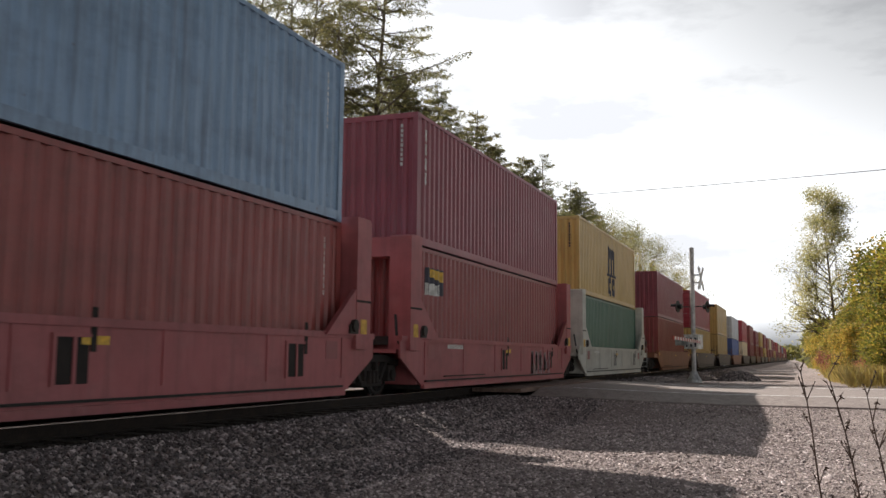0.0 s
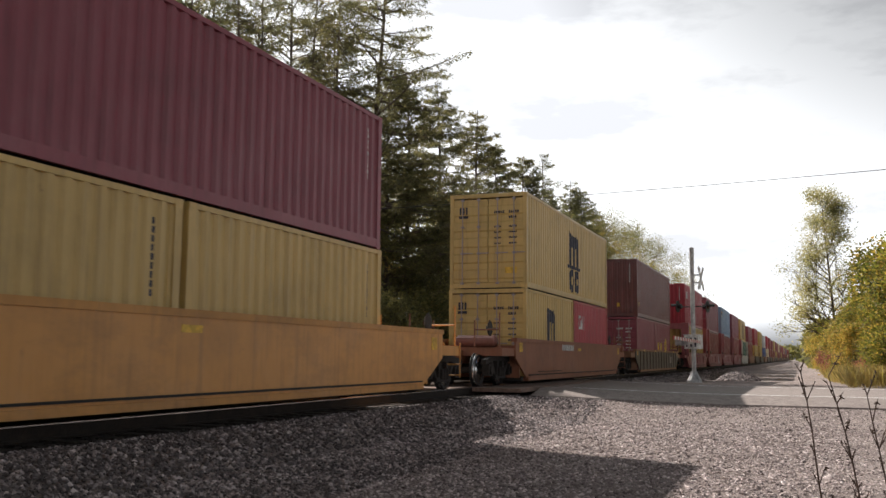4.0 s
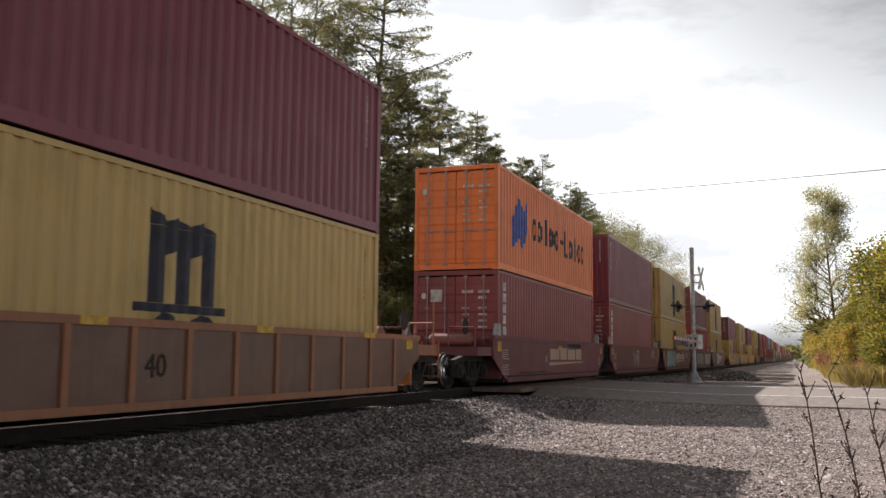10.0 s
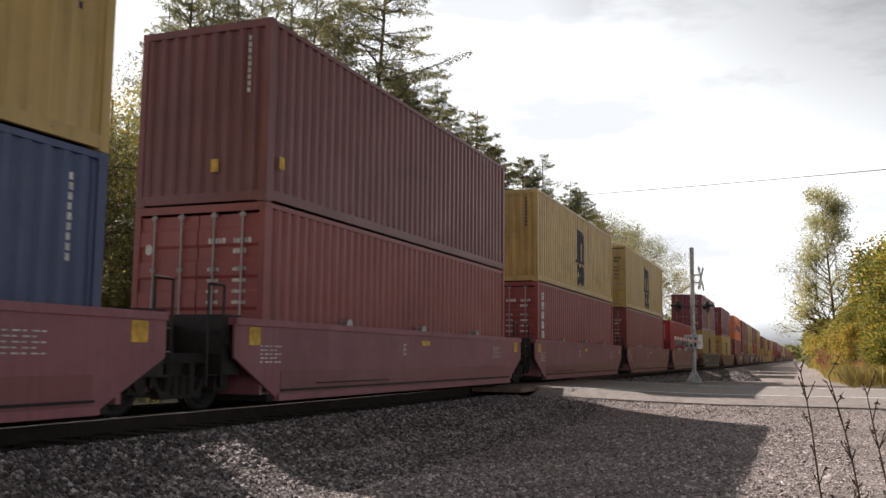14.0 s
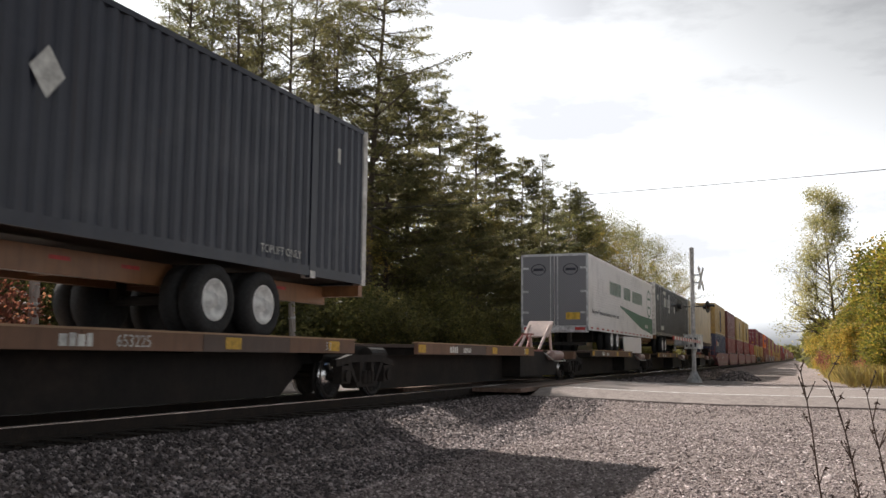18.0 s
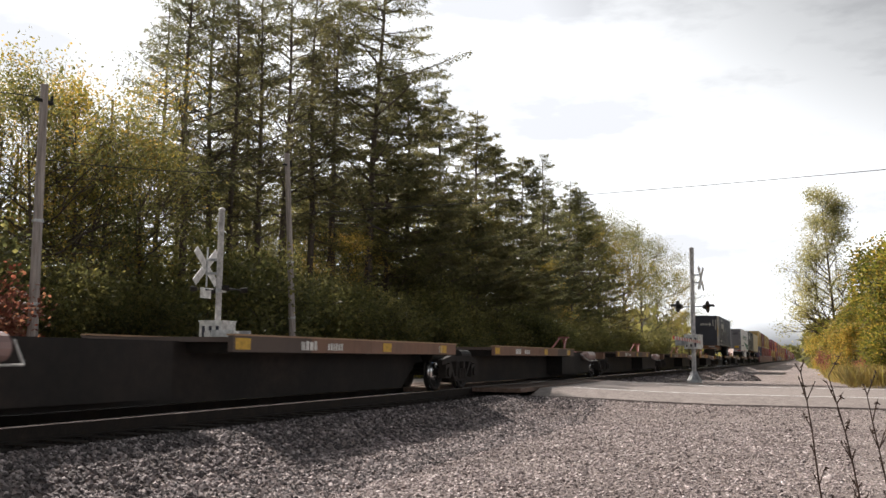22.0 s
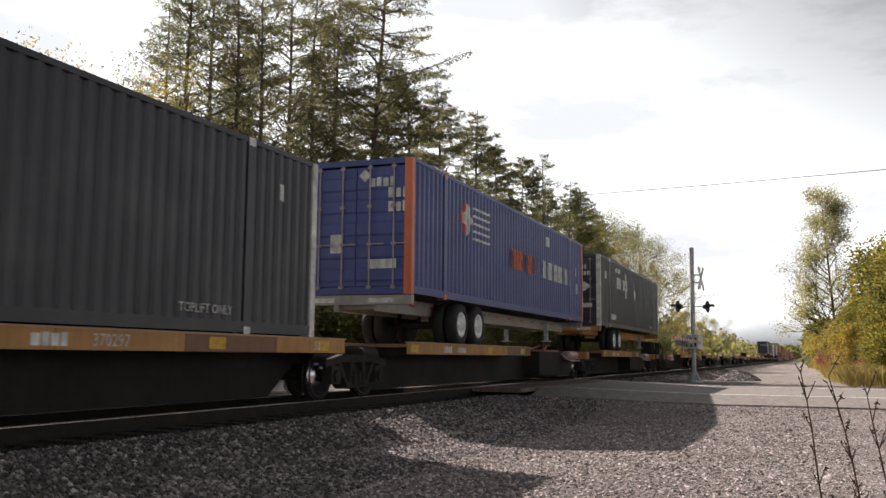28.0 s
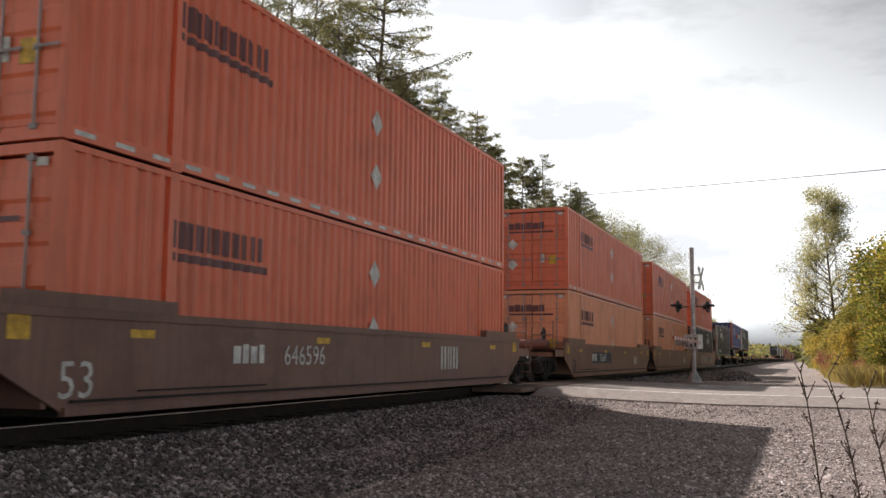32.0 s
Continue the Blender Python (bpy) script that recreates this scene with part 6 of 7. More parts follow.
    hung("brake_cylinder", cached("brakecyl", lambda: mesh_of("brake_cylinder", Shape().tube((0.75, -0.35, 0.8), (0.75, 0.35, 0.8), 0.15, 12), steel)), car, (0, -far_end * (half - 1.0), 0))
    MOVERS.append((car, mid, 0.0, 0.0))
    return car


def chassis(rear, L, wheels, z, col, label):
    """A skeletal road chassis under a container. wheels: places of its axles from its rear."""
    pm = paint(col, 0.7)
    ch = group_thing("chassis", label, "chassis", "road chassis on the train")
    s = Shape()
    for sx in (-1, 1):
        a, b = sorted((sx * 0.42, sx * 0.54))
        s.box(a, 0.1, -0.34, b, L - 0.1, -0.02)
    for k in range(9):
        s.box(-0.42, 0.3 + k * (L - 0.8) / 8, -0.28, 0.42, 0.42 + k * (L - 0.8) / 8, -0.12)
    for y in (0.05, L - 0.2):
        s.box(-1.28, y, -0.2, 1.28, y + 0.16, 0.0)
    hung("chassis_frame", mesh_of("chassis_frame", s, pm), ch)
    tyre = cached("tyre", lambda: mesh_of("tyre", Shape().lathe([(-0.13, 0.30), (-0.14, 0.42), (-0.11, 0.50), (0.11, 0.50), (0.14, 0.42), (0.13, 0.30), (-0.12, 0.294)], 24), rubber, True))
    rim = cached("rim", lambda: mesh_of("rim", Shape().lathe([(-0.1, 0.30), (0.13, 0.30), (0.12, 0.26), (0.05, 0.22), (0.04, 0.12), (0.12, 0.10), (0.12, 0.02)], 20), white, True))
    drop = z - 1.035 - 0.5
    for w in wheels:
        hung("axle", cached("roadaxle", lambda: mesh_of("axle", Shape().tube((-1.1, 0, 0), (1.1, 0, 0), 0.07, 8).box(-0.55, -0.1, 0.0, -0.4, 0.1, 0.5).box(0.4, -0.1, 0.0, 0.55, 0.1, 0.5), steel)), ch, (0, w, -drop))
        for sx in (-1, 1):
            for o in (1.08, 0.76):
                t = hung("tyre", tyre, ch, (sx * o, w, -drop), 0 if sx > 0 else 180)
                if o > 1:
                    hung("rim", rim, t, label="white wheel rim")
    leg_y = L - 3.0 if wheels[0] < L / 2 else 3.0
    for sx in (-1, 1):
        hung("landing_leg", cached(("leg", pm.name), lambda: mesh_of("landing_leg", Shape().box(-0.06, -0.06, -0.72, 0.06, 0.06, -0.1).box(-0.14, -0.12, -0.76, 0.14, 0.12, -0.72), galv)), ch, (sx * 0.7, leg_y, 0))
    m = Marks()
    for k in range(12):
        m.rect(0.4 + k * (L - 1) / 12, 0.75 + k * (L - 1) / 12, -0.16, -0.11)
    m.done("reflective_tape", redmark, ch, (0.545, 0, 0))
    r = Marks().rect(-1.2, -0.5, -0.16, -0.06).rect(0.3, 0.9, -0.16, -0.06)
    r.done("reflective_tape", offwhite, ch, (0, 0.045, 0), -90)
    MOVERS.append((ch, rear, 0.0, z))
    return ch

# ---- the train, from its far front to its rear ----
STD, HC, BASE = 2.591, 2.896, 0.215


def two(rear, low, up, zl=None):
    """A stack of two 40-foot boxes. low, up: (height, colour, back, kind, label)."""
    h, col, back, kind, label = low
    box40(rear, h, BASE, col, back, label, kind)
    h2, col2, back2, kind2, label2 = up
    return box40(rear, h2, BASE + h + 0.02, col2, back2, label2, kind2)


# cars that have already passed: plain pairs, far off
AHEAD = [(MAROON, BROWNRED), (CAIRED, MSCYEL), (MSCYEL, MSCYEL), ((0.5, 0.52, 0.55), (0.05, 0.10, 0.32)), (CAIRED, TAN), (BROWNRED, MAROON), (MAROON, REDBROWN),
         (MSCYEL, BROWNRED), (MAROON, MSCYEL), (REDBROWN, REDBROWN), (TAN, MAROON), (MAROON, BROWNRED), (BROWNRED, MSCYEL), (CAIRED, MAROON), (MAROON, MAROON),
         (TAN, BROWNRED), (BROWNRED, CAIRED), (MAROON, REDBROWN), (STEELBLUE, MAROON), (BROWNRED, BROWNRED), (MAROON, TAN), (CAIRED, BROWNRED), (MAROON, MAROON), (REDBROWN, BROWNRED)]
for i, (cu, cl) in enumerate(AHEAD):
    r = 53.4 + i * 20.0
    container(r, SQ, HC, BASE, cl, "wall", "weathered freight container stacked low in its well car", detail=1, pitch=0.5)
    container(r, SQ, STD if i % 3 == 0 else HC, BASE + HC + 0.02, cu, "door" if i % 2 else "wall", "weathered freight container stacked on another", detail=1, pitch=0.5)
    well_car(r + SQ / 2, 7.6, 1.2, DARKBR if i % 3 else DTTXBR, "plain", (-8.1, 8.1), "dark weathered single well car", ends=("free", "free"))

# five red well units with end towers
two(33.5, (HC, GREEN, "wall", "line2", "dark green freight container low in a red well car"), (HC, MSCYEL, "wall", "line", "dull yellow freight container stacked on a green one"))
two(17.95, (HC, BROWNRED, "wall", "beacon", "brown-red freight container with a blue owner's panel"), (HC, MAROON, "wall", "tex", "dark maroon freight container with white owner bars"))
two(2.3, (HC, REDBROWN, "wall", "beacon", "faded red-brown freight container with a blue owner's panel"), (HC, STEELBLUE, "wall", "beacon", "faded steel-blue freight container with rusty corner"))
two(-13.4, (HC, REDBROWN, "door", "", "red-brown freight container low in a red well car"), (HC, MAROON, "door", "beacon", "maroon freight container with doors and a yellow mark"))
two(-29.15, (HC, MSCYEL, "wall", "line", "dull yellow freight container low in a red well car"), (HC, CAIRED, "wall", "red", "bright red freight container with white owner mark"))
for i in range(5):
    r = 33.5 - 15.66 * i
    c = well_car(r + SQ / 2, 7.2, 1.18, CSXRED if i else (0.42, 0.42, 0.38), "csx", [-7.83] + ([7.83] if i == 0 else []), "faded pink-red well car with tall end towers", well=6.18, ends=("free" if i == 4 else "joint", "free" if i == 0 else "joint"))
    stencil(c, 1.425, -4.6, 0.95, 0.1, 14)
    if i in (1, 3):
        Marks().scrawl(2.2, 4.4, 0.25, 1.0, 7 + i).done("sprayed_scrawl", paint((0.3, 0.2, 0.22), 0.3), c, (1.428, 0, 0))

# single well with ribbed dark sides
box40(-43.55, STD, BASE, MAROON, "wall", "maroon short freight container in a ribbed well car", "", 6.06)
cb = MOVERS[-1][0]
on_side(side_marks(cb, 6.06).word(-2.2, 0.98, 0.45, 4, 0.25, 0.85).disc(1.05, 1.28, 0.46, 0.42, 0.3), "owner_mark", yellowmark, cb)
b = box40(-49.75, STD, BASE, MAROON, "door", "dark red short freight container with doors", "", 6.06)
u = box40(-49.5, HC, BASE + STD + 0.02, (0.14, 0.04, 0.035), "wall", "faded brown-red freight container on two short ones", "yellabel")
c = well_car(-43.4, 8.0, 1.2, (0.22, 0.10, 0.05), "ribbed", (-8.3, 8.3), "black ribbed well car with an orange top chord", col2=(0.034, 0.026, 0.022), well=7.4, ends=("free", "free"))
stencil(c, 1.43, 4.2, 0.5, 0.36, 3)

# single orange-brown well
box40(-69.55, STD, BASE, MSCYEL, "door", "dull yellow short freight container", "line", 6.06)
box40(-63.35, STD, BASE, CAIRED, "wall", "bright red short freight container with white owner mark", "red", 6.06)
box40(-69.5, HC, BASE + STD + 0.02, MSCYEL, "door", "dull yellow freight container with closed doors", "line")
c = well_car(-63.4, 7.9, 1.3, DTTXBR, "plain", (-8.3, 8.3), "orange-brown well car with faded yellow patches", well=7.3, ends=("free", "free"))
stencil(c, 1.43, -2.6, 1.0, 0.2, 11)

# three yellow wells
box40(-92.0, STD, BASE, MSCYEL, "wall", "dull yellow short freight container", "", 6.06)
box40(-85.8, STD, BASE, MSCYEL, "wall", "dull yellow short freight container", "", 6.06)
box40(-92.0, STD, BASE + STD + 0.02, MAROON, "door", "maroon freight container with doors", "")
box40(-111.75, STD, BASE, MSCYEL, "wall", "dull yellow short freight container", "line", 6.06)
box40(-105.6, STD, BASE, BROWNRED, "wall", "brown-red short freight container", "", 6.06)
box40(-111.7, STD, BASE + STD + 0.02, MSCYEL, "door", "dull yellow freight container with grey door labels", "line")
box40(-131.4, STD, BASE, MSCYEL, "wall", "dull yellow short freight container", "line", 6.06)
box40(-125.25, STD, BASE, REDBROWN, "wall", "red-brown short freight container with white bars", "", 6.06)
cr = box40(-131.35, STD, BASE + STD + 0.02, MAROON, "door", "dark maroon freight container with a blue owner stripe", "")
on_side(side_marks(cr, SQ).rect(-5.65, -5.15, 0.25, STD - 0.25), "owner_stripe", paint((0.10, 0.24, 0.28), 0.3), cr)
side_marks(cr, SQ).stack(-5.55, STD - 0.55, 0.22, 6, 0.3).done("owner_mark", offwhite, cr, (2.438 / 2 + 0.010, 0, 0))
on_side(side_marks(cr, SQ).rect(-5.63, -5.17, STD - 0.52, STD - 0.27), "owner_block", offwhite, cr)
label_patch(cr, SQ, STD, -0.64, STD - 0.83, 0.42, 0.36, offwhite)
for i, r in enumerate((-92.0, -111.7, -131.35)):
    c = well_car(r + SQ / 2, 9.0, 1.36, TTXYEL, "plain", [-9.9] + ([9.9] if i == 0 else []), "weathered yellow articulated well car", well=8.1, ends=("free" if i == 2 else "joint", "free" if i == 0 else "joint"), col2=TTXYEL)
    if i == 2:
        Marks().rect(-4.3, -1.2, 0.78, 1.16).done("number_plate", inkblue, c, (1.424, 0, 0))
        stencil(c, 1.43, -4.2, 0.86, 0.22, 4)
        letters(c, "795403", 0.32, offwhite, 1.432, -3.0, 0.86)
        letters(c, "53", 0.3, steel, 1.43, 0.1, 0.7)
        mural(c, 0.9, 5.9, 0.2, 1.2, 21, greyspray, offwhite, 1.424)
    if i == 1:
        Marks().scrawl(-2.0, 1.6, 0.3, 1.1, 31).done("sprayed_scrawl", paint((0.4, 0.12, 0.06), 0.2), c, (1.424, 0, 0))

# five maroon-brown wells
two(-153.4, (HC, MSCYEL, "wall", "line", "dull yellow freight container low in a brown well car"), (HC, MSCYEL, "wall", "line", "dull yellow freight container stacked on a yellow one"))
two(-169.0, (HC, CAIRED, "wall", "red", "bright red freight container with white owner mark"), (HC, MAROON, "door", "stack", "maroon freight container with a column of white bars"))
two(-184.65, (HC, MSCYEL, "wall", "line", "dull yellow freight container low in a brown well car"), (HC, MSCYEL, "wall", "line", "rust-streaked yellow freight container"))
two(-200.2, (HC, BROWNRED, "door", "stack", "brown-red freight container with white bars"), (HC, MAROON, "wall", "tex", "dark maroon freight container with a rear owner mark"))
lo = two(-215.65, (HC, BROWNRED, "door", "stack", "brown-red freight container with doors"), (HC, HAPAG, "door", "", "vivid orange freight container with a blue emblem"))
m = side_marks(lo, SQ)
m.wedge(-4.75, -4.15, 0.7, 1.0, 1.5, 2.2).wedge(-4.2, -3.65, 1.2, 0.75, 2.35, 2.0).wedge(-3.65, -3.2, 0.8, 1.3, 1.8, 2.25)
on_side(m, "emblem", bluemark, lo)
m = side_marks(lo, SQ).word(-2.6, 1.2, 0.85, 5, 0.25, 0.66, True).rect(0.95, 1.3, 1.5, 1.64).rect(1.5, 1.66, 1.1, 2.0).rect(1.66, 2.0, 1.1, 1.24).word(2.15, 1.1, 0.85, 4, 0.22, 0.62, True)
on_side(m, "owner_mark", inkblue, lo)
for i in range(5):
    r = -153.4 - 15.57 * i
    c = well_car(r + SQ / 2, 7.05, 1.33, BNSFBR, "plain", [-7.78] + ([7.78] if i == 0 else []), "dark maroon-brown articulated well car", well=6.18, ends=("free" if i == 4 else "joint", "free" if i == 0 else "joint"))
    small_text(c, 1.424, -6.3, 0.95)
    small_text(c, 1.424, -6.3, 0.55)
    if i in (0, 2, 4):
        Marks().word(-1.3, 0.70, 0.38, 4, 0.12, 2.75).wedge(-1.4, 3.3, 0.52, 0.60, 0.62, 0.64).done("railway_mark", paint((0.45, 0.3, 0.22), 0.3), c, (1.424, 0, 0))
    if i == 0:
        Marks().rect(-2.0, -0.55, 0.98, 1.24).rect(-1.5, -0.5, 0.5, 0.98).wedge(-2.0, -0.5, 0.24, 0.3, 0.5, 0.5).done("white_patch", offwhite, c, (1.426, 0, 0))
        Marks().rect(-2.1, -1.35, 0.62, 0.88).done("number_plate", inkblue, c, (1.43, 0, 0))
        Marks().word(-2.05, 0.68, 0.15, 6, 0.3, 0.5).done("number_mark", offwhite, c, (1.434, 0, 0))
    for a, bb in {1: [(-4.3, 0.3), (1.9, 6.3)]}.get(i, []):
        mural(c, a, bb, 0.2, 1.3, 40 + int(a), white, greyspray, 1.426)
    if i == 2:
        mural(c, -5.4, -1.6, 0.22, 1.27, 46, cyanmark, bluemark, 1.426, offwhite)
    if i in (2, 3):
        Marks().loops(-0.9 if i == 2 else -1.4, 0.4 if i == 2 else 0.2, 0.35, 1.2, 60 + i).done("sprayed_line", offwhite, c, (1.428, 0, 0))
        Marks().loops(4.0, 5.2, 0.7, 1.25, 66 + i).done("sprayed_line", offwhite, c, (1.428, 0, 0))
    letters(c, "ECDBA"[i], 0.3, offwhite, 1.43, -0.35 if i in (1, 3) else -1.9, 0.62)
    info = Marks().rect(6.05, 6.4, 0.80, 0.815).rect(6.05, 6.4, 0.50, 0.515).rect(6.05, 6.065, 0.515, 0.80).rect(6.385, 6.4, 0.515, 0.80)
    for k in range(5):
        info.rect(6.1, 6.34 - 0.04 * (k % 2), 0.545 + k * 0.05, 0.562 + k * 0.05)
    info.done("info_plate", offwhite, c, (1.424, 0, 0))
    if i in (2, 4):
        Marks().loops(1.0, 2.9, 1.06, 1.3, 90 + i, 0.05).done("sprayed_line", cyanmark if i == 2 else paint((0.16, 0.16, 0.30), 0.3), c, (1.428, 0, 0))
    for a in (0, 180):
        for e in (-1, 1):
            hung("corner_guide", cached("cornerguide", lambda: mesh_of("corner_guide", Shape().prism([(-0.16, 1.33), (0.16, 1.33), (0.12, 1.62), (-0.02, 1.66)], 1.22, 1.36), bare)), c, (0, e * 6.36, 0), a, "pale steel container guide")

# two ribbed single wells
two(-235.4, (HC, MSCYEL, "door", "line", "dull yellow freight container with doors"), (HC, MAROON, "door", "stack", "maroon freight container with a column of white bars"))
c = well_car(-235.4 + SQ / 2, 7.7, 1.2, (0.28, 0.11, 0.045), "ribbed", (-8.25, 8.25), "rusty brown ribbed well car", col2=(0.15, 0.066, 0.036), well=7.3, ends=("free", "free"))
letters(c, "40", 0.42, steel, 1.43, -0.85, 0.5)
two(-255.3, (HC, MSCYEL, "wall", "line", "rust-stained yellow freight container"), (HC, MAROON, "door", "line", "maroon freight container with a yellow line mark"))
c = well_car(-255.3 + SQ / 2, 7.9, 1.22, (0.22, 0.10, 0.05), "ribbed", (-8.25, 8.25), "black ribbed well car with an orange top chord", col2=(0.034, 0.026, 0.022), well=7.4, ends=("free", "free"))
stencil(c, 1.43, -6.2, 0.5, 0.24, 4)
letters(c, "746412", 0.36, offwhite, 1.453, -4.9, 0.5)
stencil(c, 1.43, 4.4, 0.55, 0.3, 3, redmark)

# five mauve wells
box40(-275.2, HC, BASE, CAIRED, "wall", "bright red freight container riding alone in its well", "")
two(-290.7, (HC, BROWNRED, "door", "", "dusty brown-red freight container with doors"), (HC, MSCYEL, "door", "line", "dull yellow freight container with closed doors"))
two(-306.3, (HC, BROWNRED, "door", "stack", "brown-red freight container with white bars"), (HC, MSCYEL, "wall", "line", "rust-streaked yellow freight container"))
two(-321.95, (HC, REDBROWN, "door", "", "red-brown freight container with a red door label"), (HC, (0.15, 0.04, 0.04), "wall", "yellabel", "brown-red freight container with yellow labels"))
up = two(-337.6, (HC, (0.03, 0.05, 0.13), "wall", "", "dark blue freight container with white owner bars"), (HC, MSCYEL, "door", "line", "dull yellow freight container with doors"))
low = MOVERS[-2][0]
on_side(side_marks(low, SQ).word(-4.4, 1.75, 0.42, 5, 0.2, 0.8), "owner_mark", offwhite, low)
on_side(side_marks(low, SQ).word(-5.3, 1.9, 0.42, 2, 0.2, 0.8), "owner_mark", redmark, low)
for i in range(5):
    r = -275.2 - 15.6 * i
    c = well_car(r + SQ / 2, 7.05, 1.30, MAUVE, "plain", [-7.8] + ([7.8] if i == 0 else []), "faded mauve-brown articulated well car", well=6.18, ends=("free" if i == 4 else "joint", "free" if i == 0 else "joint"), zb=0.14)
    hung("lower_band", mesh_of("lower_band", Shape().box(1.418, -5.8, 0.19, 1.428, 5.8, 0.55), paint((0.17, 0.045, 0.05), 0.6)), c, label="darker maroon lower band")
    letters(c, "BCDEA"[i], 0.32, offwhite, 1.43, -1.2 if i else 1.6, 0.8)
    small_text(c, 1.43, 4.5, 1.0)
    small_text(c, 1.43, -6.4, 0.9)
    if i in (0, 4):
        letters(c, "40", 0.5, offwhite, 1.43, 5.0 if i == 0 else -5.9, 0.45)
    for k in range(3):
        hung("guide_block", cached(("guide", i == 0), lambda: mesh_of("guide_block", Shape().prism([(-0.9 if i == 0 else -0.12, 1.3), (0.9 if i == 0 else 0.12, 1.3), (0.85 if i == 0 else 0.06, 1.4), (-0.85 if i == 0 else -0.06, 1.4)], 1.3, 1.46), bare)), c, (0, -3.6 + 3.4 * k, 0), label="bright metal container guide")
    if i == 4:
        Marks().loops(-1.6, 0.6, 0.6, 1.2, 71).done("sprayed_line", offwhite, c, (1.43, 0, 0))

# spine cars with boxes on road chassis, a trailer, and empty units
TR_A = [-343.2, -360.65, -378.1, -395.45, -412.7, -429.95]
TR_B = [-432.9, -450.2, -467.65, -485.1, -502.35, -519.8]
TR_C = [-523.0, -540.4, -557.9, -575.35, -592.8, -610.2]
TR_D = [-614.0, -630.7, -650.5, -669.2]
for tr, decks, hitches, cols, lab in (
        (TR_A, "bbbbf", (0, 0, 0, 1, 0), (DARKBR, (0.15, 0.075, 0.04)), "rusty brown spine car under its load"),
        (TR_B, "bbbbf", (1, 1, 1, 1, 0), (DARKBR, (0.17, 0.085, 0.05)), "empty rusty brown spine car with folding hitch"),
        (TR_C, "bffff", (1, 1, 1, 1, 1), ((0.06, 0.04, 0.03), OLDYEL), "empty spine car with chipped yellow platform edges"),
        (TR_D, "bbf", (0, 0, 0), ((0.16, 0.075, 0.035), (0.38, 0.19, 0.05)), "brown spine car under a long container")):
    for i in range(len(tr) - 1):
        fr, bk = tr[i], tr[i + 1]
        ln = 9.0
        dk = (bk + 1.9, bk + 1.9 + ln) if decks[i] == "b" else (fr - 1.0 - ln, fr - 1.0)
        up = -396.5 if tr is TR_A and i == 3 else 0.0
        c = spine_unit(bk, fr, dk, lab, bool(hitches[i]), (cols[0], OLDYEL) if tr is TR_B and i == 0 else cols, [bk] + ([fr] if i == 0 else []), tall=up, number={(TR_A[4], 4): "653225", (TR_B[0], 0): "653627", (TR_D[2], 2): "370297"}.get((fr, i), ""), free=([1] if i == 0 else []) + ([-1] if i == len(tr) - 2 else []))


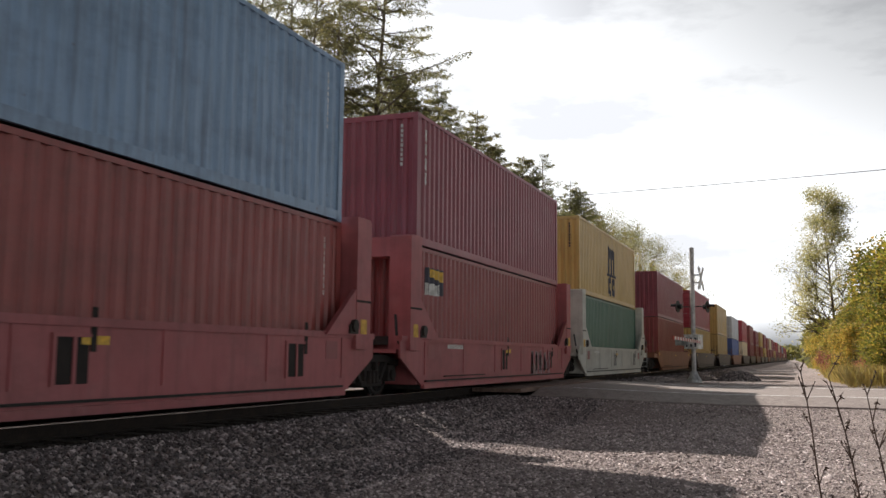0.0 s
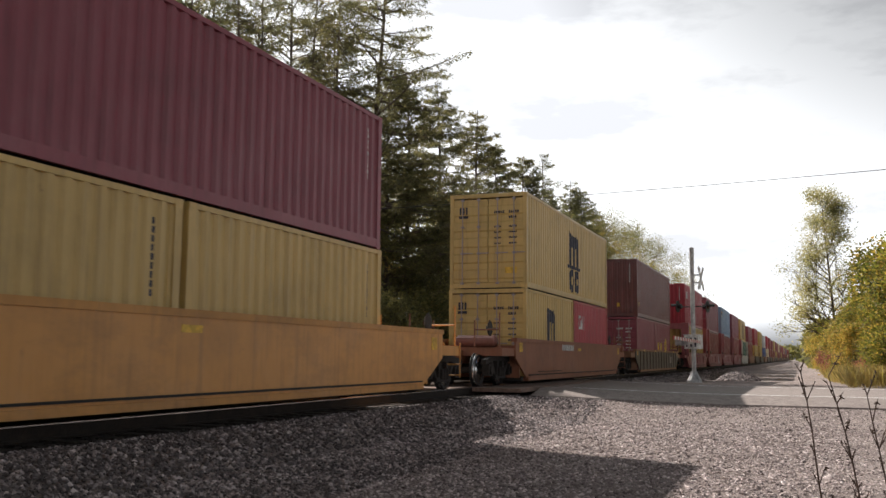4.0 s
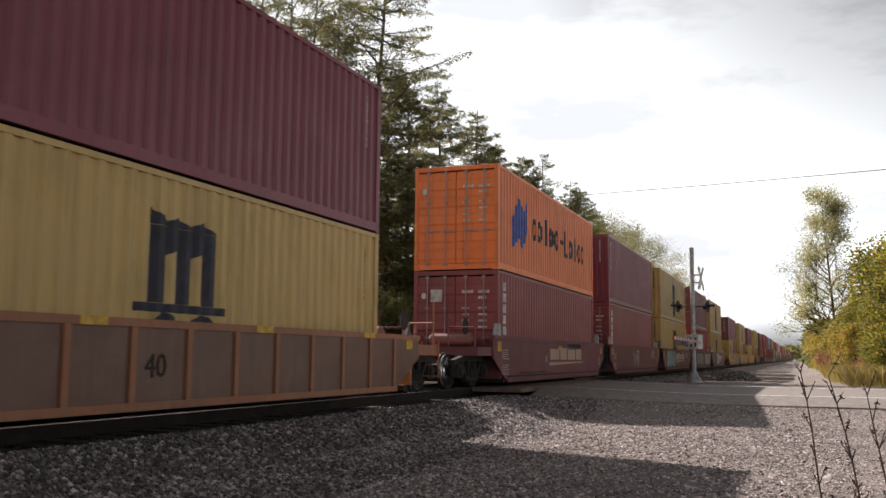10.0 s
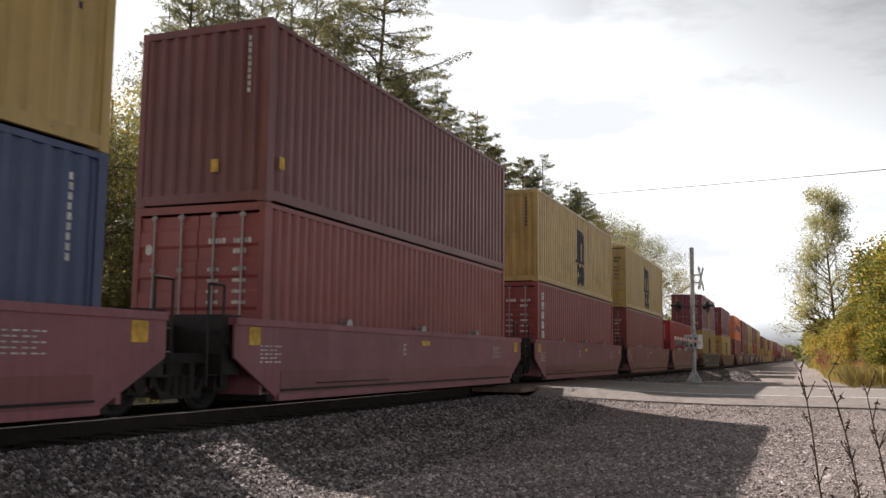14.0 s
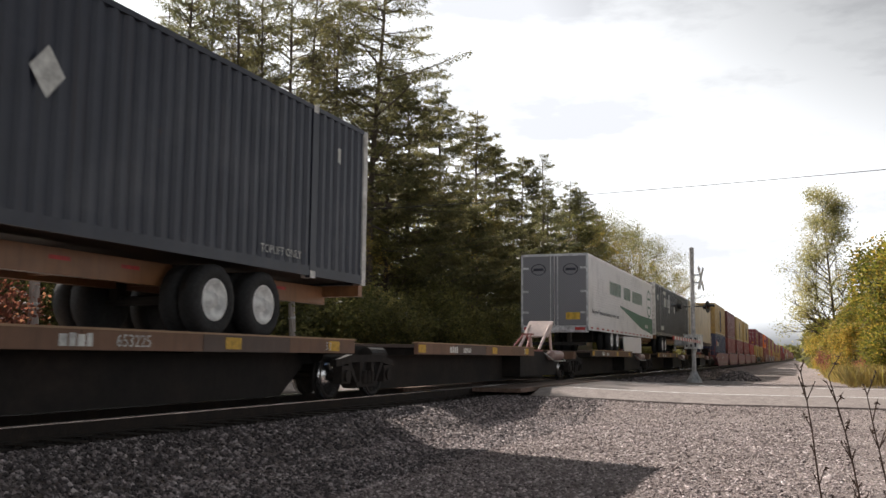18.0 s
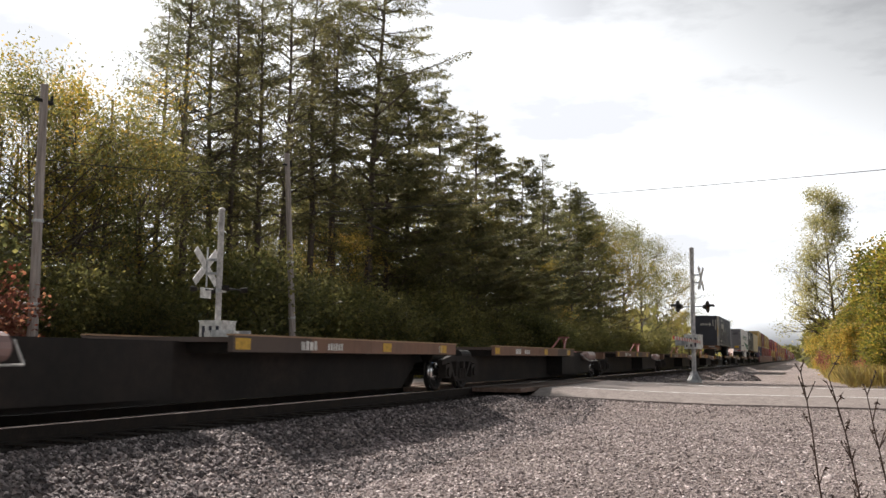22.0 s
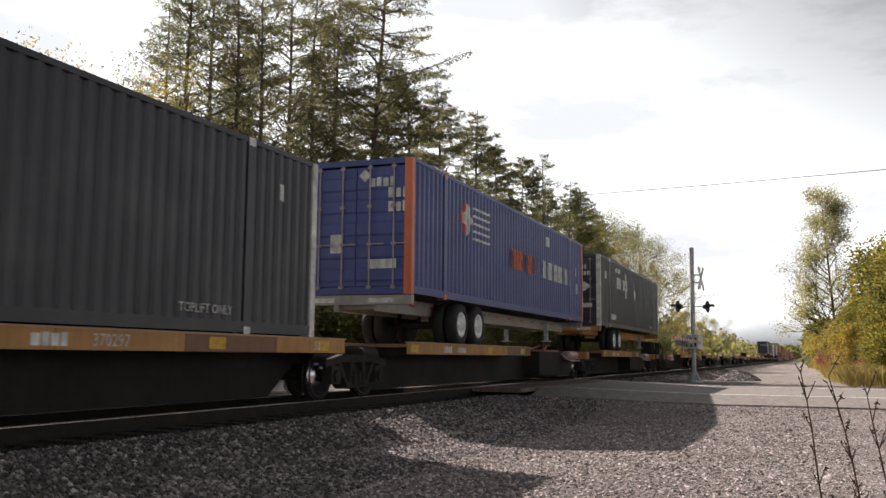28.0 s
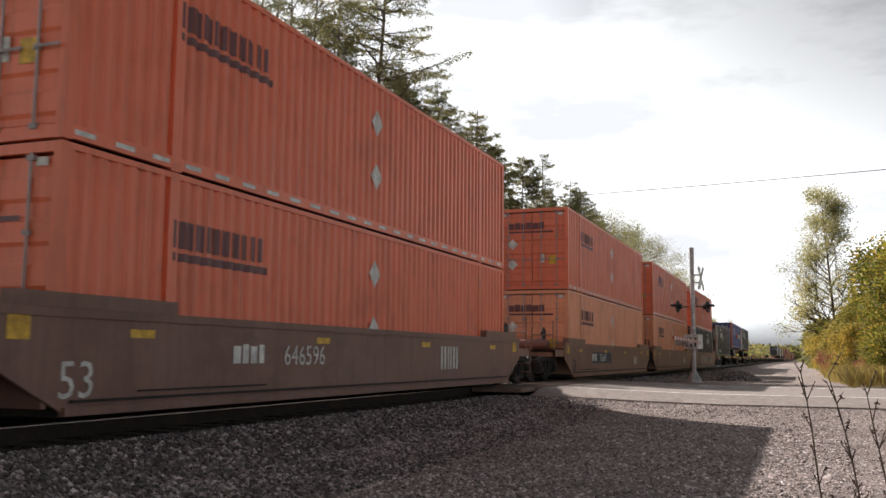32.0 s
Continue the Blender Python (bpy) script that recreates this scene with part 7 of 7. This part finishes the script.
def box53(rear, z0, col, back, label, kind, W=2.59, pitch=0.26, **kw):
    L = 16.154
    b = container(rear, L, HC, z0, col, back, label, W=W, pitch=pitch, **kw)
    m = lambda: side_marks(b, L, pitch)
    if kind == "grey_mark":
        far = 6.9 if rear == -690.3 else 0.0
        on_side(m().word(-4.35 + far, 1.75, 0.5, 4, 0.2, 0.75), "owner_mark", offwhite, b, W)
        e = m()
        for du, dv in ((-0.24, 0), (0.24, 0), (0, 0.33), (0, -0.33)):
            e.rhomb(-2.2 + far + du, 2.0 + dv, 0.20, 0.27)
        on_side(e, "owner_emblem", offwhite, b, W)
        on_side(m().word(-4.6 + far * 1.15, 2.45, 0.2, 6), "number_mark", offwhite, b, W)
        if not far:
            on_side(m().word(-5.7, 0.35, 0.24, 8, 0.2, 0.5), "owner_mark", offwhite, b, W)
            Marks().rhomb(0.2, 1.75, 0.26, 0.3).done("white_diamond", offwhite, b, (W / 2 - 0.002, 0, 0))
            letters(b, "TOPLIFT ONLY", 0.18, offwhite, W / 2 + 0.004, 4.5, 0.27)
        on_side(m().rect(-7.0, -6.75, 2.0, 2.3).rect(6.9, 7.1, 2.1, 2.35), "small_label", offwhite, b, W)
        if back == "flat":
            r = Marks().word(-0.45, 1.95, 0.2, 4, 0.2, 0.8).rhomb(0.45, 2.05, 0.16, 0.2)
            r.stack(0.72, 2.5, 0.13, 4).stack(0.95, 2.5, 0.13, 6)
            on_rear(r, "owner_mark", offwhite, b, L, off=-0.008)
            on_rear(Marks().rect(-1.22, -1.16, 0.9, 1.9).rect(1.16, 1.22, 0.9, 1.9), "reflector_strip", yellowmark, b, L, off=0.008)
        else:
            r = Marks().word(0.2, 2.3, 0.18, 4).word(0.2, 2.05, 0.18, 5).rhomb(0.62, 1.6, 0.3, 0.2).rect(0.25, 0.95, 0.75, 0.92).rhomb(-0.6, 2.2, 0.3, 0.2)
            on_rear(r, "door_label", offwhite, b, L, off=0.0)
    elif kind == "orange":
        on_side(m().word(-6.1, 1.93, 0.36, 9, 0.1, 0.62), "owner_mark", paint((0.12, 0.03, 0.03), 0.3), b, W)
        on_side(m().rect(-6.1, -3.8, 1.76, 1.87), "owner_line", paint((0.12, 0.03, 0.03), 0.3), b, W)
        for v in (2.1, 1.05):
            Marks().rhomb(-0.05, v, 0.24, 0.26).done("white_diamond", offwhite, b, (W / 2 - 0.002, 0, 0))
        t = Marks()
        for k in range(24):
            t.rect(-7.9 + k * 0.667, -7.9 + k * 0.667 + 0.33, 0.08, 0.14)
        t.done("reflective_tape", offwhite, b, (W / 2 + 0.003, 0, 0))
        on_rear(Marks().word(-0.85, 2.15, 0.24, 6, 0.12, 0.85).rect(-0.85, 0.75, 2.02, 2.08), "owner_mark", paint((0.1, 0.025, 0.03), 0.3), b, L, off=0.0)
        on_rear(Marks().rhomb(-0.72, 1.62, 0.2, 0.2).rhomb(-0.72, 0.9, 0.2, 0.2).rect(0.3, 0.45, 0.95, 1.25).rect(0.95, 1.12, 2.62, 2.72).rect(-1.12, -0.95, 2.62, 2.72), "door_label", offwhite, b, L, off=0.002)
        on_rear(Marks().rect(0.6, 0.9, 0.9, 1.2), "yellow_label", yellowmark, b, L, off=0.002)
    return b


ZC = 2.05
chassis(-359.4, 16.1, (3.4, 4.6), ZC, (0.35, 0.33, 0.28), "grey road chassis with white-rimmed wheels")
t = box53(-359.4, ZC, TAN, "flat", "plain beige long container on a road chassis", "plain", pitch=1.2)
chassis(-376.7, 16.1, (3.3, 4.55), ZC, (0.22, 0.10, 0.04), "orange-brown road chassis with white-rimmed wheels")
wp = grainy("white_post", [(0.62, 0.61, 0.58), (0.72, 0.71, 0.68), (0.78, 0.77, 0.74)], 5, 0.55, 0, 0.05)
box53(-376.7, ZC, BLACK, "door", "black long container with white corner posts", "grey_mark", posts=wp)
chassis(-429.4, 16.1, (11.6, 12.85), ZC, (0.22, 0.10, 0.04), "orange-brown road chassis with white-rimmed wheels")
box53(-429.4, ZC, (0.018, 0.022, 0.038), "flat", "blue-black long container with white corner posts", "grey_mark", posts=wp)
chassis(-629.1, 16.1, (3.3, 4.55), ZC, (0.42, 0.2, 0.05), "orange road chassis with white-rimmed wheels")
box53(-629.1, ZC, BLACK, "door", "black long container with white corner posts", "grey_mark", posts=wp)
chassis(-648.5, 16.1, (3.3, 4.55), ZC, (0.3, 0.28, 0.25), "grey road chassis with striped rear bumper")
orange_post = paint((0.55, 0.13, 0.05), 0.4)
sb = box53(-648.5, ZC, STACK, "door", "deep blue long container with orange corner posts", "blue", posts=orange_post)
on_side(side_marks(sb, 16.154, 0.26).word(-1.1, 1.2, 0.55, 7, 0.15, 0.7), "owner_mark", orangemark, sb, 2.59)
on_side(side_marks(sb, 16.154, 0.26).word(2.3, 1.2, 0.55, 10, 0.15, 0.62), "owner_mark", offwhite, sb, 2.59)
on_side(side_marks(sb, 16.154, 0.26).rhomb(-4.7, 2.05, 0.5, 0.5), "emblem", redmark, sb, 2.59)
side_marks(sb, 16.154, 0.26).rhomb(-4.6, 2.05, 0.36, 0.4).done("emblem_core", offwhite, sb, (2.59 / 2 + 0.010, 0, 0))
for k in range(5):
    on_side(side_marks(sb, 16.154, 0.26).rect(-4.1, -2.9, 1.6 + k * 0.19, 1.66 + k * 0.19), "emblem_wave", offwhite, sb, 2.59)
on_side(side_marks(sb, 16.154, 0.26).rect(2.9, 3.25, 2.25, 2.55).rect(7.0, 7.2, 1.0, 1.35).word(6.9, 1.6, 0.3, 1), "small_label", offwhite, sb, 2.59)
on_rear(Marks().word(0.3, 2.3, 0.2, 4).word(0.75, 2.05, 0.22, 3).word(0.75, 1.75, 0.22, 3).rect(0.3, 0.95, 0.55, 0.75).rect(-0.6, -0.3, 0.9, 1.3).rhomb(0.2, 2.55, 0.14, 0.14), "door_label", offwhite, sb, 16.154, off=0.0)
box53(-668.7, 1.07, BLACK, "flat", "black long container resting low on its car", "grey_mark", posts=wp)

# three brown wells and one more with orange and tan long containers
for i, (r, low_col) in enumerate(((-690.3, BLACK), (-709.85, SCHNTAN), (-729.55, SCHNTAN), (-753.2, SCHN))):
    if low_col == BLACK:
        box53(r, BASE, BLACK, "door", "black long container low in a brown well car", "grey_mark", posts=wp)
    else:
        box53(r, BASE, low_col, "door", "sun-faded orange long container low in a well car", "orange")
    box53(r, BASE + HC + 0.02, SCHN, "door", "orange-red long container stacked on another", "orange")
    last = i == 3
    c = well_car(r + 8.077, 9.15, 1.27, DTTX53 if not last else (0.17, 0.085, 0.06), "step", [-9.85 if i < 2 else -10.2] + ([10.2] if i in (0, 3) else []), "dull brown articulated well car with raised ends", well=8.12, ends=("free" if i in (2, 3) else "joint", "free" if i in (0, 3) else "joint"))
    letters(c, "53", 0.58, steel if not last else offwhite, 1.43, -8.1, 0.3)
    if i == 1:
        Marks().rect(0.7, 2.65, 1.0, 1.12).rect(1.05, 1.22, 0.5, 1.0).rect(1.68, 1.85, 0.5, 1.0).wedge(2.1, 2.6, 0.5, 0.86, 0.64, 1.0).done("owner_mark", paint((0.10, 0.03, 0.035), 0.3), c, (1.43, 0, 0), label="faded dark maroon owner mark")
        letters(c, "C", 0.3, steel, 1.43, -1.5, 0.72)
    if i == 0:
        Marks().loops(-4.2, 1.6, 0.25, 1.2, 81).done("sprayed_line", offwhite, c, (1.43, 0, 0))
        Marks().rect(2.3, 5.3, 0.58, 0.87).done("number_plate", inkblue, c, (1.424, 0, 0))
    if i == 2:
        Marks().rect(-4.75, -1.05, 0.56, 0.98).done("number_plate", inkblue, c, (1.424, 0, 0))
    if i >= 2:
        stencil(c, 1.43, -4.85, 0.66, 0.27, 4)
        letters(c, "646596" if last else "766669", 0.44, offwhite, 1.432, -3.5, 0.63)
    stencil(c, 1.43, 3.1 if last else 4.4, 0.5, 0.5 if last else 0.36, 3)

# refrigerated trailer
FL = 16.15
tr = group_thing("refrigerated_trailer", "white refrigerated trailer with green sweep and quilted steel doors", "trailer")
ribbed = Shape()
n = 26
prof = []
for k in range(n):
    z = 0.12 + k * 2.66 / n
    prof += [(1.3, z), (1.3, z + 0.075), (1.288, z + 0.085), (1.288, z + 0.098)]
prof.append((1.3, 2.78))
for a, b2 in zip(prof, prof[1:]):
    ribbed.add([(a[0], 0, a[1]), (a[0], FL, a[1]), (b2[0], FL, b2[1]), (b2[0], 0, b2[1])], [(0, 1, 2, 3)])
tw = paint((0.74, 0.72, 0.72), 0.04, 0.45)
rib_me = mesh_of("side_wall", ribbed, tw, False, False)
hung("side_wall", rib_me, tr)
hung("side_wall", rib_me, tr, (0, FL, 0), 180)
hung("body", mesh_of("body", Shape().box(-1.28, 0.02, 0.05, 1.28, FL - 0.01, 2.84), tw), tr)
for sx in (-1, 1):
    a, b2 = sorted((sx * 1.31, sx * 1.22))
    hung("bottom_rail", mesh_of("bottom_rail", Shape().box(a, 0, -0.04, b2, FL, 0.14), tw), tr)
    hung("top_rail", mesh_of("top_rail", Shape().box(a, 0, 2.77, b2, FL, 2.87), tw), tr)


def quilt():
    m, nd, lk, b = mat_base("quilted_steel", 0.28, 0.9)
    v = coords(nd, lk, (1, 1, 1))
    w1, w2 = nd.new("ShaderNodeTexWave"), nd.new("ShaderNodeTexWave")
    for w, rot in ((w1, 45), (w2, -45)):
        mp = nd.new("ShaderNodeMapping")
        mp.inputs["Rotation"].default_value = (0, radians(rot), 0)
        lk.new(v, mp.inputs["Vector"])
        w.inputs["Scale"].default_value = 5.0
        lk.new(mp.outputs[0], w.inputs["Vector"])
    b.inputs["Base Color"].default_value = (0.24, 0.24, 0.26, 1)
    h = mix_of(nd, lk, 0.5, w1.outputs["Color"], w2.outputs["Color"])
    bump_of(nd, lk, b, h, 0.6, 0.02)
    return m


quilted = quilt()
for k, ox in enumerate((-1.24, 0.02)):
    d = hung("rear_door", mesh_of("rear_door", Shape().box(0, -0.03, 0, 1.22, 0.02, 2.66), quilted), tr, (ox, 0, 0.12), label="quilted stainless steel door")
    hung("lock_rod", mesh_of("lock_rod", Shape().tube((0.12 if k else 1.1, -0.05, 0.0), (0.12 if k else 1.1, -0.05, 2.66), 0.018, 6), galv), d)
    for z in (0.5, 1.3, 2.2):
        hung("hinge", mesh_of("hinge", Shape().box(1.0 if k else 0.0, -0.05, z - 0.04, 1.22 if k else 0.22, -0.02, z + 0.04), bare), d)
    Marks().disc(0.62, 2.15, 0.30, 0.22, 0.86).rect(0.42, 0.82, 2.1, 2.2).done("emblem", inkblue, d, (0, -0.036, 0), -90)
hung("rear_frame", mesh_of("rear_frame", Shape().box(-1.31, -0.05, -0.1, -1.24, 0.05, 2.87).box(1.24, -0.05, -0.1, 1.31, 0.05, 2.87).box(-1.31, -0.05, 2.78, 1.31, 0.05, 2.87).box(-1.31, -0.05, -0.14, 1.31, 0.05, 0.11), bare), tr)
Marks().rect(0.45, 1.0, 0.35, 0.62).done("yellow_label", yellowmark, tr, (0, -0.036, 0), -90)
Marks().rect(-1.2, -0.95, -0.05, 0.06).rect(0.8, 1.2, -0.05, 0.06).done("tail_lamp", redmark, tr, (0, -0.056, 0), -90)
m = Marks().word(4.3, 1.58, 0.55, 6, 0.16, 0.72).word(7.6, 1.56, 0.55, 4, 0.16, 0.72).word(9.9, 1.54, 0.55, 7, 0.16, 0.66)
m.done("owner_mark", greenmark, tr, (1.304, 0, 0))
Marks().disc(15.0, 1.75, 0.72, 0.72, 0.88).rect(14.6, 15.4, 1.95, 2.05).rect(14.7, 15.3, 1.5, 1.6).done("emblem", greenmark, tr, (1.305, 0, 0))
Marks().wedge(6.6, 12.2, 1.18, 0.40, 1.22, 1.02).wedge(12.2, FL - 0.05, 0.40, 0.16, 1.02, 0.98).done("green_sweep", greenmark, tr, (1.304, 0, 0))
letters(tr, "Refrigerated Transportation Solutions for Over 65 Years", 0.24, inkblue, 1.306, 0.7, 0.62)
Marks().word(13.6, 0.45, 0.16, 9, 0.2, 0.6).done("address_mark", offwhite, tr, (1.307, 0, 0))
letters(tr, "53", 0.22, offwhite, 1.307, 15.4, 0.2)
tape = Marks()
for k in range(15):
    tape.rect(0.4 + k * 1.05, 0.4 + k * 1.05 + 0.45, 0.02, 0.08)
tape.done("reflective_tape", redmark, tr, (1.313, 0, 0))
for sx in (-1, 1):
    hung("side_skirt", mesh_of("side_skirt", Shape().prism([(7.6, -0.12), (7.9, -0.85), (12.6, -0.85), (12.6, -0.08)], sx * 1.24 - 0.02, sx * 1.24 + 0.02), tw), tr)
tz = 1.86
for w in (5.1, 6.4):
    hung("axle", MESHES["roadaxle"], tr, (0, w, 1.035 + 0.5 - tz))
    for sx in (-1, 1):
        for o in (1.08, 0.76):
            q = hung("tyre", MESHES["tyre"], tr, (sx * o, w, 1.035 + 0.5 - tz), 0 if sx > 0 else 180)
            if o > 1:
                hung("rim", MESHES["rim"], q, label="white wheel rim")
hung("bogie_frame", mesh_of("bogie_frame", Shape().box(-0.55, 4.2, -0.4, 0.55, 7.3, 0.05), steel), tr)
hung("rear_bumper", mesh_of("rear_bumper", Shape().box(-1.2, 0.1, -0.62, 1.2, 0.2, -0.5).box(-0.6, 0.1, -0.55, -0.5, 0.3, 0).box(0.5, 0.1, -0.55, 0.6, 0.3, 0), steel), tr)
for sx in (-1, 1):
    hung("landing_leg", mesh_of("landing_leg", Shape().box(-0.06, -0.06, -0.8, 0.06, 0.06, 0.0).box(-0.14, -0.12, -0.84, 0.14, 0.12, -0.8), galv), tr, (sx * 0.7, 13.2, 0))
hung("cooling_unit", mesh_of("cooling_unit", Shape().box(-1.0, FL, 1.0, 1.0, FL + 0.5, 2.7), tw), tr)
MOVERS.append((tr, -394.05, 0.0, tz))


# ---- the train rolls by ----
ALONG = [(0.0, 0.0), (4.0, 95.93), (8.0, 191.71), (12.0, 286.65), (16.0, 381.26), (20.0, 475.99), (24.0, 570.93), (28.0, 666.01), (32.0, 760.94)]


def motions():
    for thing, start, x, z in MOVERS:
        walk(thing, [(t, pose(x, start + s, z)) for t, s in ALONG])


motions()
